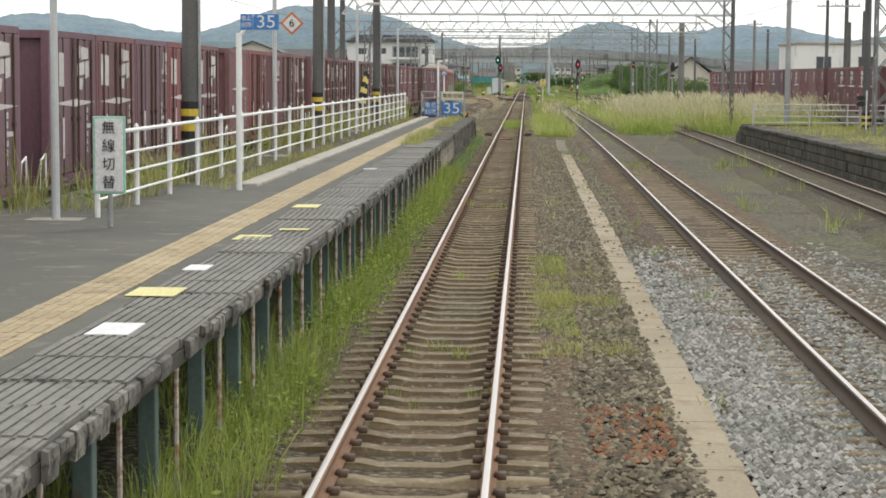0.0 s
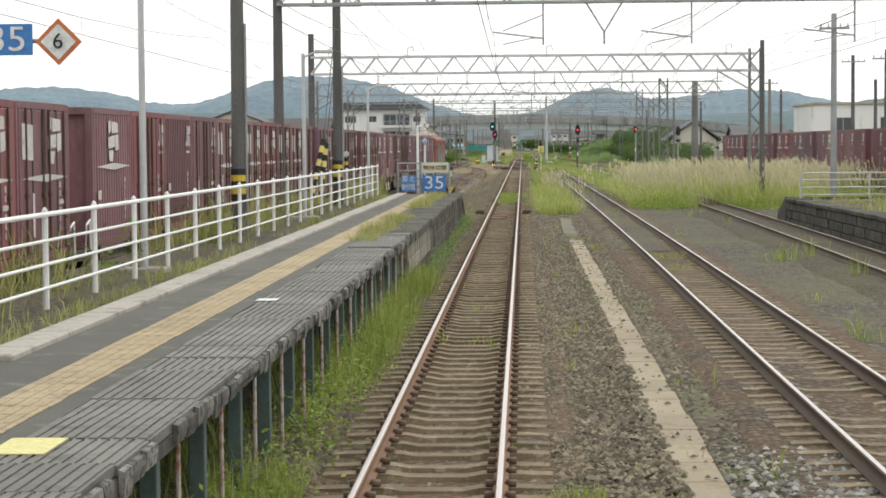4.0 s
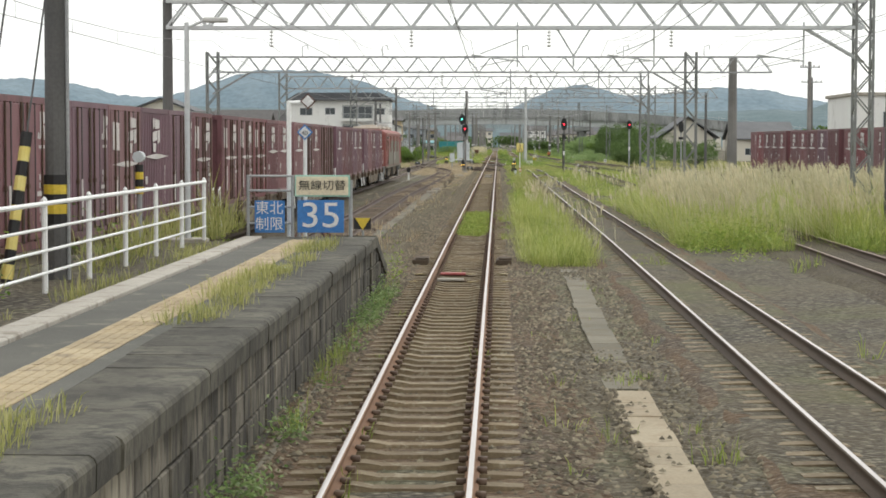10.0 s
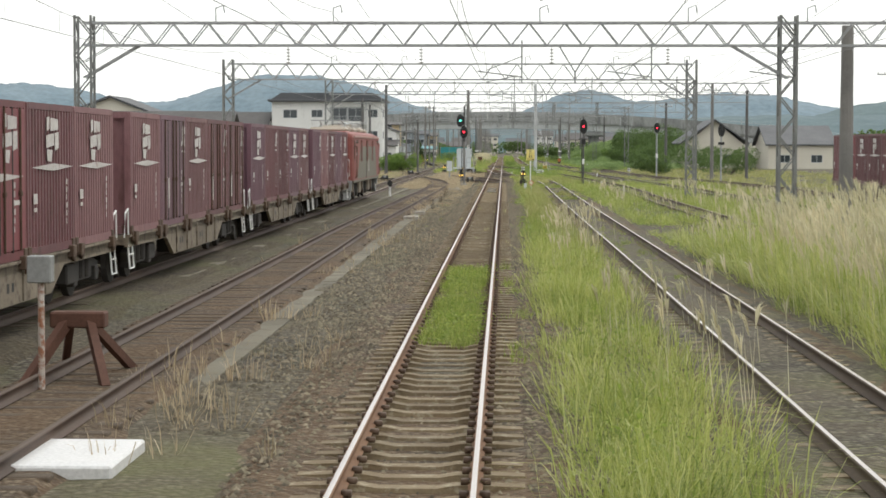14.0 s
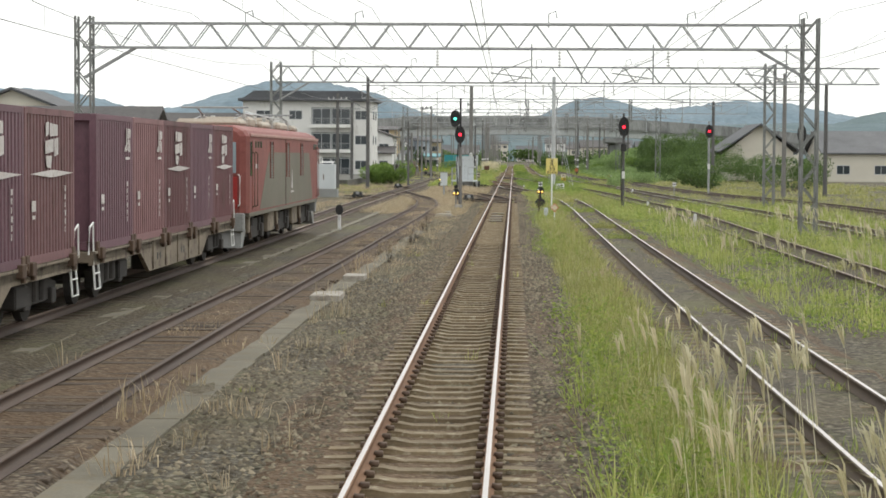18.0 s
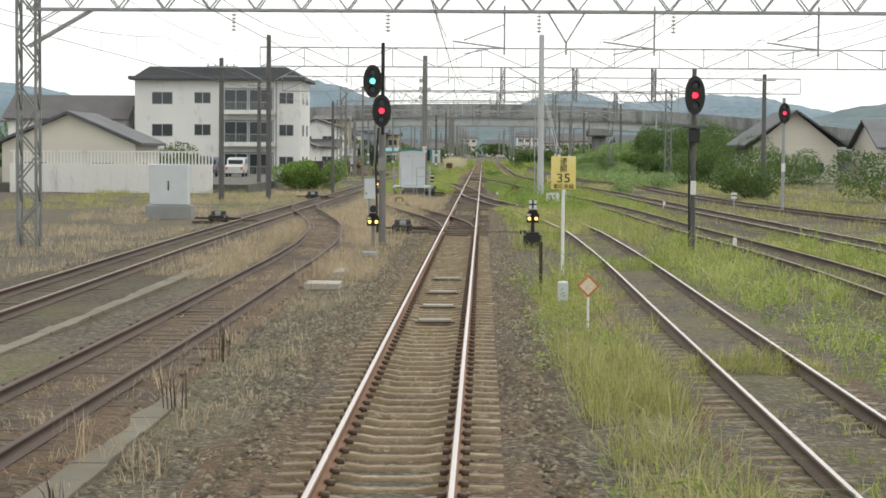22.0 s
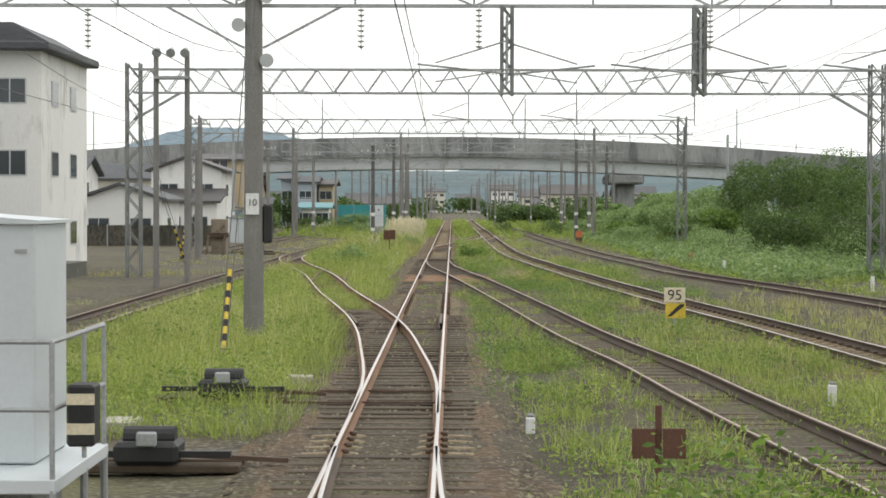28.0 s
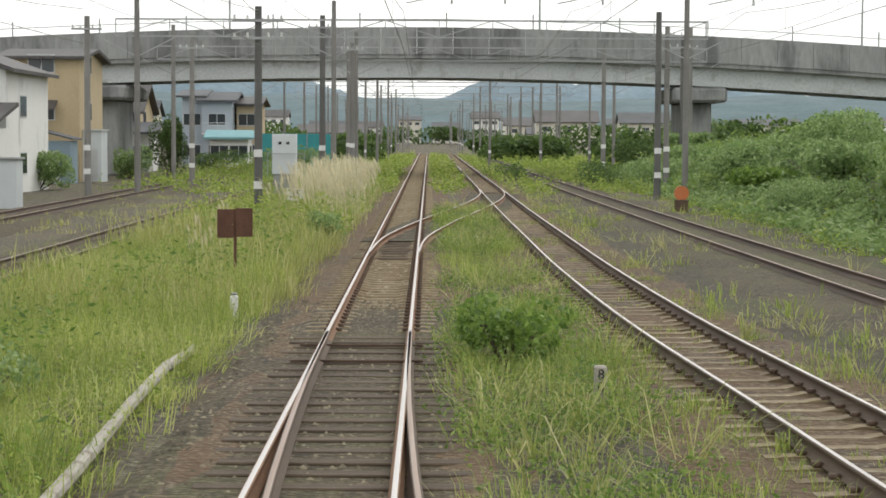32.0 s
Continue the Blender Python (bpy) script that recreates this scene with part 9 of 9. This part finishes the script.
# leafy weeds among the grass
for nm, box_, per, cov, h, sz, mt, lb in (
        ("platform_foot_weeds", (-1.8, -1.08, 9, 56), 700, 0.7, (0.06, 0.5), 0.03, "weed", "leafy weeds at the foot of the platform"),
        ("fence_side_weeds", (-6.0, -4.7, 24, 92), 90, 0.5, (0.3, 1.1), 0.06, "weed", "leafy weeds behind the fence"),
        ("track_patch_weeds", (1.1, 2.0, 20, 31), 900, 0.5, (0.04, 0.14), 0.016, "weed", "low leafy weeds on the ballast"),
        ("verge_weeds", (1.5, 2.9, 94, 214), 260, 0.45, (0.08, 0.75), 0.03, "weed", "leafy weeds in the grass strip"),
        ("yard_weeds", (5.7, 17, 97, 232), 130, 0.42, (0.05, 0.55), 0.036, "weed", "leafy weeds among the yard grass"),
        ("four_foot_weeds", (-0.42, 0.44, 108.5, 125.5), 600, 0.8, (0.03, 0.2), 0.03, "weed", "bright low weeds between the rails"),
        ("junction_weeds", (1.8, 9, 226, 312), 170, 0.4, (0.05, 0.4), 0.035, "weed", "leafy weeds between the converging tracks"),
        ("left_weeds_low", (-7.2, -2.0, 296, 400), 260, 0.8, (0.06, 0.5), 0.032, "weed", "bright leafy weeds between the tracks"),
        ("left_weeds_far", (-7.0, -1.5, 400, 450), 120, 0.8, (0.1, 1.0), 0.08, "weed", "bright leafy weeds around the cabinets"),
        ("middle_weeds", (1.0, 3.2, 350, 420), 420, 0.55, (0.06, 0.5), 0.03, "weed_deep", "leafy weeds between the main tracks"),
        ("curve_weeds", (1.3, 9.0, 305, 372), 380, 0.42, (0.04, 0.42), 0.03, "weed_deep", "low weeds between the curving tracks"),
        ("bank_weeds", (11.8, 26, 345, 476), 75, 0.85, (0.05, 0.8), 0.12, "leaf_bright", "broad-leaved green creepers over the bank"),
        ("bank_foot_weeds", (11.2, 17.5, 335, 476), 60, 0.6, (0.02, 0.45), 0.07, "weed", "low green weeds along the foot of the bank"),
        ("left_tall_weeds", (-7.0, -2.2, 352, 402), 90, 0.4, (0.2, 1.0), 0.055, "weed_deep", "tall deep green leafy weeds between the tracks"),
        ("left_mid_weeds", (-7.0, -1.8, 300, 352), 70, 0.35, (0.1, 0.6), 0.045, "weed_deep", "deep green leafy weeds in the grass"),
        ("track_side_weeds", (1.2, 3.0, 300, 346), 160, 0.5, (0.05, 0.45), 0.035, "weed_deep", "deep green weeds beside the points"),
        ("field_front_weeds", (6.0, 10.5, 100, 114), 240, 0.6, (0.1, 0.9), 0.05, "weed", "bright leafy weeds at the edge of the tall grass"),
        ("fence_shrubs", (-6.2, -4.75, 24, 92), 170, 0.5, (0.4, 1.7), 0.055, "weed_deep", "tall leafy weeds growing behind the fence"),
        ("far_side_weeds", (-16, 24, 440, 600), 26, 0.7, (0.1, 1.0), 0.10, "weed", "scrub along the far tracks")):
    weeds(nm, spots(*box_, per, sum(map(ord, nm)) % 997, cov, 2.5, 0.95 if box_[0] > -0.4 or box_[0] < -2 else 0, 0.13), *h, sz, mt, lb, len(nm))
weeds("wall_foot_leaves", spots(-1.45, -1.1, 58, 86, 900, 141, 0.6, 3.0, 0, 0.08), 0.05, 0.45, 0.03, "leaf_bright", "dark leafy weeds along the foot of the block wall", 142)
weeds("lush_weeds", spots(2.0, 6.6, 264, 290, 400, 143, 0.6, 1.2, 0.95, 0.16), 0.1, 0.75, 0.04, "weed", "lush bright leafy weeds beside the points", 144)
weeds("lush_weeds_deep", spots(2.2, 6.6, 264, 290, 320, 145, 0.5, 1.0, 0.95, 0.18), 0.1, 1.0, 0.05, "weed_deep", "deep green leafy weeds beside the points", 146)
weeds("flower_leaves", spots(2.4, 5.6, 336, 353, 700, 153, 0.5, 0.9, 0.9, 0.13), 0.05, 0.4, 0.026, "weed_deep", "leafy weeds under the yellow flowers", 154)
weeds("yellow_flowers", spots(3.3, 5.2, 342.5, 349, 420, 147, 0.4, 0.9, 0.9, 0.14), 0.15, 0.5, 0.024, "flower", "yellow flowering weeds between the tracks", 148)
blades("dead_grass_patch", spots(2.6, 3.7, 346.5, 353, 700, 149, 0.6, 1.0, 0.6, 0.1), 0.2, 0.5, 0.010, "grass_dry", "patch of dead pale grass between the tracks", 150, lean=0.5)
for x0, x1, y0, y1, sd in ((1.4, 2.0, 14.3, 16.5, 151), (1.3, 1.85, 19.2, 20.7, 155)):
    weeds("rusty_litter", spots(x0, x1, y0, y1, 600, sd, 0.6, 0.8, 0, 0.08), 0.0, 0.05, 0.02, "rust_leaf", "rusty brown leaf litter on the ballast", 152)
for ln_, y0, y1, cv, sd in ((RIGHT2, 205, 335, 0.7, 161), (RIGHT3, 205, 430, 0.45, 163), (RIGHT2, 120, 205, 0.8, 165), (RIGHT, 195, 262, 0.45, 167)):
    for sgn in (-1, 1):
        x_, y_, b_ = along(ln_, y0, y1, 110, sd + (sgn > 0), cv, 0.4)
        blades("rail_side_grass", (x_ + 1.02 * sgn, y_, b_), 0.08, 0.34, 0.012, "grass", "low green grass grown up to the rail", sd + 30 + sgn, lean=0.5)
blades("ballast_tufts", spots(-1.5, 3.4, 12, 95, 10, 81, 0.14, 0.9, 0, 0.06), 0.06, 0.28, 0.012, "grass", "small scattered tufts on the ballast", 71)
blades("ballast_tufts", spots(-2.6, 3.0, 126, 260, 7, 82, 0.14, 0.9, 0, 0.06), 0.05, 0.22, 0.012, "grass_yellow", "small scattered tufts on the ballast", 72)
blades("siding_dry_grass", spots(-3.7, -1.7, 168, 216, 150, 191, 0.45, 0.9, 0, 0.10), 0.06, 0.3, 0.007, "grass_dry", "dead brown grass tufts along the siding", 192, lean=0.6)
blades("dead_stalks", spots(-2.75, -2.45, 172, 200, 26, 193, 0.5, 0.7, 0, 0.05), 0.25, 0.6, 0.016, "bark", "dark dead weed stalks beside the lids", 194, lean=0.12)
blades("dry_stalks", spots(-3.2, -1.6, 130, 235, 16, 83, 0.3, 1.2, 0, 0.07), 0.15, 0.6, 0.012, "grass_dry", "dry brown stalks beside the siding", 73)


# ---- bushes and trees ----
def leaf_cloud(lumps, n, size, seed):
    """Small folded leaves scattered through overlapping lumps."""
    r = np.random.default_rng(seed)
    lm = np.asarray(lumps, float)
    vol = lm[:, 3] * lm[:, 4] * lm[:, 5]
    pick = r.choice(len(lm), n, p=vol / vol.sum())
    v = r.normal(size=(n, 3))
    v /= np.linalg.norm(v, axis=1)[:, None]
    rad = r.uniform(0.55, 1.06, n) ** 0.6
    c = lm[pick, :3] + v * lm[pick, 3:] * rad[:, None]
    c = c[c[:, 2] > 0.02]
    n = len(c)
    a = r.normal(size=(n, 3)); a /= np.linalg.norm(a, axis=1)[:, None]
    b = np.cross(a, r.normal(size=(n, 3))); b /= np.linalg.norm(b, axis=1)[:, None]
    s = size * r.uniform(0.6, 1.4, n)[:, None]
    co = np.stack([c - a * s, c + b * s * 0.55, c + a * s, c - b * s * 0.55], 1)
    f = np.array([(0, 1, 2), (0, 2, 3)])
    return co.reshape(-1, 3), (f[None] + (np.arange(n) * 4)[:, None, None]).reshape(-1, 3)


def bush(x, y, lumps, n, size, mat, label, seed, category="bush", trunk=0.0, base=-0.25):
    th = thing("tree" if trunk else "bush", label, category, at=(x, y, base))
    co, f = leaf_cloud(lumps, n, size, seed)
    bulk("crown", co, f, mat, th, kind="")
    r = random.Random(seed)
    st = Shape()
    if trunk:
        st.tube((0, 0, 0), (0.05, 0.02, trunk), 0.16, 0.10, n=8)
    for lx, ly, lz, rx, ry, rz in lumps:
        st.tube((lx * 0.15, ly * 0.15, max(0.0, trunk * 0.8)), (lx, ly, lz), 0.05 if trunk else 0.03, 0.015, n=5)
    part("trunk" if trunk else "stem", st, "bark", th)
    return th


def lumps_of(r, w, d, h, k):
    return [(r.uniform(-w, w) * 0.75, r.uniform(-d, d) * 0.75, h * r.uniform(0.3, 0.72), w * r.uniform(0.35, 0.6), d * r.uniform(0.35, 0.6), h * r.uniform(0.26, 0.4)) for _ in range(k)]


rb = random.Random(21)
rm = random.Random(33)
for k in range(16):
    y = 396 + 5.2 * k
    x = float(np.interp(y, (396, 438, 480), (14.6, 13.6, 13.8))) + rm.uniform(0.2, 6.0)
    w, h = rm.uniform(0.9, 1.9), rm.uniform(0.7, 1.5)
    bush(x, y, lumps_of(rm, w, w * 1.2, h, 8), 2600, 0.10, "leaf_bright" if k % 3 else "weed_deep", "mound of broad-leaved creepers on the bank", 900 + k, base=-0.3 + float(bank_z(x, y)))
for x, y, w, d, h, n, m, lb in (
        (22.0, 398, 3.4, 4.5, 4.4, 5200, "leaf", "large dark green bush overgrown with vines"), (26.5, 404, 4.0, 5, 5.0, 5200, "leaf", "large dark green bush overgrown with vines"), (19.8, 380, 2.4, 3.5, 2.9, 3000, "leaf", "dark rounded bush beside the yard"),
        (23.5, 370, 3.5, 4, 4.6, 4200, "leaf", "large dark green bush beside the yard"), (28.5, 362, 4.0, 5, 5.2, 4200, "leaf", "large dark tree-like bush beside the yard"), (21.5, 344, 3.0, 4, 3.2, 3000, "leaf", "dark green bush before the houses"),
        (26.0, 333, 3.5, 4, 3.4, 3000, "leaf", "dark green bush before the houses"), (15.6, 436, 2.0, 5, 1.9, 2600, "leaf_bright", "mound of bright green vines"), (18.4, 428, 2.4, 5, 2.5, 3200, "leaf_bright", "mound of bright green vines"),
        (14.6, 415, 1.6, 4, 1.2, 2200, "leaf_bright", "low mound of bright green vines"), (17.3, 405, 2.4, 5, 2.1, 3200, "leaf_bright", "mound of bright green vines"), (16.4, 392, 1.8, 5, 1.2, 2400, "leaf_bright", "low mound of bright green vines"),
        (20.6, 415, 2.4, 4, 3.0, 3000, "leaf_bright", "vine covered bank beside the yard"), (13.2, 452, 1.6, 5, 1.6, 1800, "leaf_bright", "low vines near the viaduct pier"), (10.6, 458, 1.4, 5, 1.5, 1500, "leaf", "low bush near the viaduct"),
        (-10.9, 309, 1.8, 2.2, 2.2, 2600, "weed_deep", "rounded green bush before the flats"), (-12.8, 312, 1.6, 2.0, 2.0, 1800, "weed_deep", "rounded green bush before the flats"), (-23.5, 318, 2.6, 3, 3.4, 2600, "leaf", "dark garden tree behind the wall"),
        (-27.5, 320, 3.0, 3, 3.0, 2400, "leaf", "dark garden bushes behind the wall"), (-17.1, 480, 1.2, 1.4, 4.2, 1600, "leaf", "dark rounded garden tree"), (-18.2, 470, 1.1, 1.3, 2.2, 1200, "leaf_bright", "garden shrub beside the white shed"),
        (-19.4, 446, 1.7, 1.5, 2.1, 1600, "leaf_bright", "garden hedge beside the blue shed"), (-22.5, 410.5, 1.6, 1.2, 1.6, 1200, "leaf", "garden shrub by the white house"), (1.86, 371.0, 0.65, 0.7, 0.9, 620, "weed_deep", "dark leafy shrub between the tracks"),
        (17.5, 292, 2.4, 3, 2.2, 2000, "leaf", "dark bush beside the yard"), (13.8, 318, 1.6, 3, 1.4, 1400, "leaf_bright", "low green bush beside the yard track"), (24.5, 285, 3.0, 4, 3.0, 2400, "leaf", "dark bush before the cream house"), (10.4, 303, 0.7, 1.0, 0.9, 500, "leaf_bright", "pale green grass clump"),
        (30.5, 420, 3.5, 4, 4.5, 2600, "leaf", "dark trees behind the vines"), (15.5, 475, 2.0, 3, 2.2, 1400, "leaf", "bush at the foot of the pier"), (6.2, 470, 0.9, 3, 1.2, 700, "leaf", "low bush beside the far track"),
        (-10.6, 503, 3.6, 1.2, 2.1, 1600, "leaf_bright", "green scrub before the teal fence"), (-16.2, 505, 2.4, 1.2, 1.6, 900, "leaf", "dark shrubs before the low shed"), (-7.8, 460, 1.2, 3, 1.4, 900, "leaf_bright", "low green bush beside the freight track"), (-1.9, 398, 0.5, 0.8, 0.9, 500, "leaf_bright", "leafy weed clump beside the track"), (-4.2, 366.5, 0.9, 0.9, 1.0, 700, "leaf_bright", "pale leafy weed clump")):
    bush(x, y, lumps_of(rb, w, d, h, 9), int(n * 2.8), 0.08 if h > 1.5 else 0.05, m, lb, int(x * 10 + y) % 9973, base=-0.25 + max(0.0, float(bank_z(x, y)) * 0.9))
# hedges and woods far behind
for x, y, w, h, k in ((-10, 545, 6, 3.5, 1), (-22, 560, 8, 4.5, 2), (12, 560, 5, 3.0, 3), (22, 520, 6, 4.0, 4), (34, 540, 9, 5.0, 5), (40, 470, 8, 5.5, 6), (-40, 500, 9, 5, 7), (30, 620, 12, 5, 8), (-34, 640, 12, 6, 9), (9, 640, 4, 3, 10), (-9, 640, 4, 3, 11), (50, 380, 8, 6, 12), (46, 300, 6, 5, 13), (-58, 420, 8, 6, 14)):
    bush(x, y, lumps_of(random.Random(k), w, 4, h, 10), 2200, 0.34, "leaf", "far dark green trees and scrub", 500 + k)
# town far behind the yard
rh = random.Random(4)
for k in range(26):
    x = rh.uniform(-150, 150)
    if abs(x) < 16:
        continue
    house(x, rh.uniform(620, 900), rh.uniform(9, 15), 8, rh.choice((3.2, 5.6, 5.6)), rh.uniform(1.2, 2.4), rh.choice(("plaster", "plaster_cream", "plaster")), rh.choice(("roof_grey", "roof_brown")), "far small house of the town", windows=3)


for k in range(9):
    house(-52 + k * 13 + rh.uniform(-3, 3), rh.uniform(930, 1100), rh.uniform(8, 12), 8, rh.choice((3.4, 5.6, 8.4)), rh.uniform(1.2, 2.2), rh.choice(("plaster", "plaster_cream", "plaster_blue")), rh.choice(("roof_grey", "roof_brown")), "far house of the town beyond the yard", windows=3)
for k in range(6):
    bush(-60 + k * 24 + rh.uniform(-5, 5), rh.uniform(860, 920), lumps_of(random.Random(60 + k), 12, 4, rh.uniform(4, 7), 10), 1500, 0.5, "leaf", "far dark green trees and scrub", 700 + k)


# ---- loose stones on the ballast ----
def scatter_stones(x0, x1, y0, y1, per, size, mat, label, seed, z=None, line=None, thin=False):
    r = np.random.default_rng(seed)
    n = int((x1 - x0) * (y1 - y0) * per)
    x, y = r.uniform(x0, x1, n), r.uniform(y0, y1, n)
    if line is not None:
        x = x + line(y)
    if thin:
        y = y0 + (y1 - y0) * r.beta(1.0, 1.7, n)
    v = np.array([(1, 0, 0), (-1, 0, 0), (0, 1, 0), (0, -1, 0), (0, 0, 1), (0, 0, -0.4)], float)
    f = np.array([(0, 2, 4), (2, 1, 4), (1, 3, 4), (3, 0, 4)])
    s = size * r.uniform(0.5, 1.3, n)
    co = v[None] * np.stack([s * r.uniform(0.7, 1.3, n), s * r.uniform(0.7, 1.3, n), s * r.uniform(0.5, 0.95, n)], -1)[:, None]
    a = r.uniform(0, 6.28, n)[:, None]
    c, q = np.cos(a), np.sin(a)
    px, py = co[..., 0] * c - co[..., 1] * q, co[..., 0] * q + co[..., 1] * c
    zz = np.maximum(ground_z(x, y), -0.26) if z is None else np.full(n, z)
    co = np.stack([px + x[:, None], py + y[:, None], co[..., 2] + zz[:, None]], -1)
    fc = (f[None] + (np.arange(n) * 6)[:, None, None]).reshape(-1, 3)
    return bulk("ballast_stones", co.reshape(-1, 3), fc, mat, None, label, "ballast")


own_l = centreline(OWN)
scatter_stones(-1.6, -1.02, 8, 240, 130, 0.034, "stone", "loose brown ballast stones beside the rail", 91, -0.164)
scatter_stones(1.02, 1.75, 8, 240, 130, 0.034, "stone", "loose brown ballast stones beside the rail", 92, -0.164)
scatter_stones(-1.02, -0.64, 8, 240, 60, 0.030, "stone", "loose brown ballast stones between the sleeper ends", 193, -0.190)
scatter_stones(0.64, 1.02, 8, 240, 60, 0.030, "stone", "loose brown ballast stones between the sleeper ends", 194, -0.190)
scatter_stones(-0.5, 0.5, 8, 200, 70, 0.026, "stone", "stones between the rails", 93, -0.222)
scatter_stones(1.75, 3.4, 8, 130, 90, 0.036, "stone", "loose grey stones between the tracks", 94)
scatter_stones(-1.6, 1.7, 240, 380, 70, 0.032, "stone", "loose stones beside the junction tracks", 95, -0.176)
scatter_stones(2.46, 3.75, 8, 33, 420, 0.036, "grey_stone", "fresh grey crushed stone beside the neighbouring track", 96, -0.176, thin=True)
scatter_stones(3.95, 4.85, 8, 32, 240, 0.034, "grey_stone", "fresh grey crushed stone between the neighbouring rails", 98, -0.176, thin=True)
scatter_stones(5.1, 6.0, 8, 34, 160, 0.036, "grey_stone", "grey crushed stone beyond the neighbouring track", 99, -0.172, thin=True)
scatter_stones(-2.8, -1.6, 100, 240, 100, 0.035, "stone", "loose stones beside the siding", 97)
scatter_stones(1.02, 2.10, 8, 56, 240, 0.036, "stone", "dense brown ballast stones beside the rail", 191, -0.178)
scatter_stones(-1.55, -1.02, 8, 56, 220, 0.034, "stone", "dense brown ballast stones below the platform", 192, -0.178)
scatter_stones(1.98, 2.14, 8, 72, 170, 0.036, "stone", "stones rolled onto the edge of the cable trough", 195, -0.168)
scatter_stones(2.10, 2.5, 8, 72, 9, 0.032, "stone", "single stones lying on the trough lids", 196, -0.160)
scatter_stones(1.35, 2.0, 14.2, 16.6, 130, 0.036, "rust_leaf", "rust-stained ballast stones beside the track", 197, -0.168)
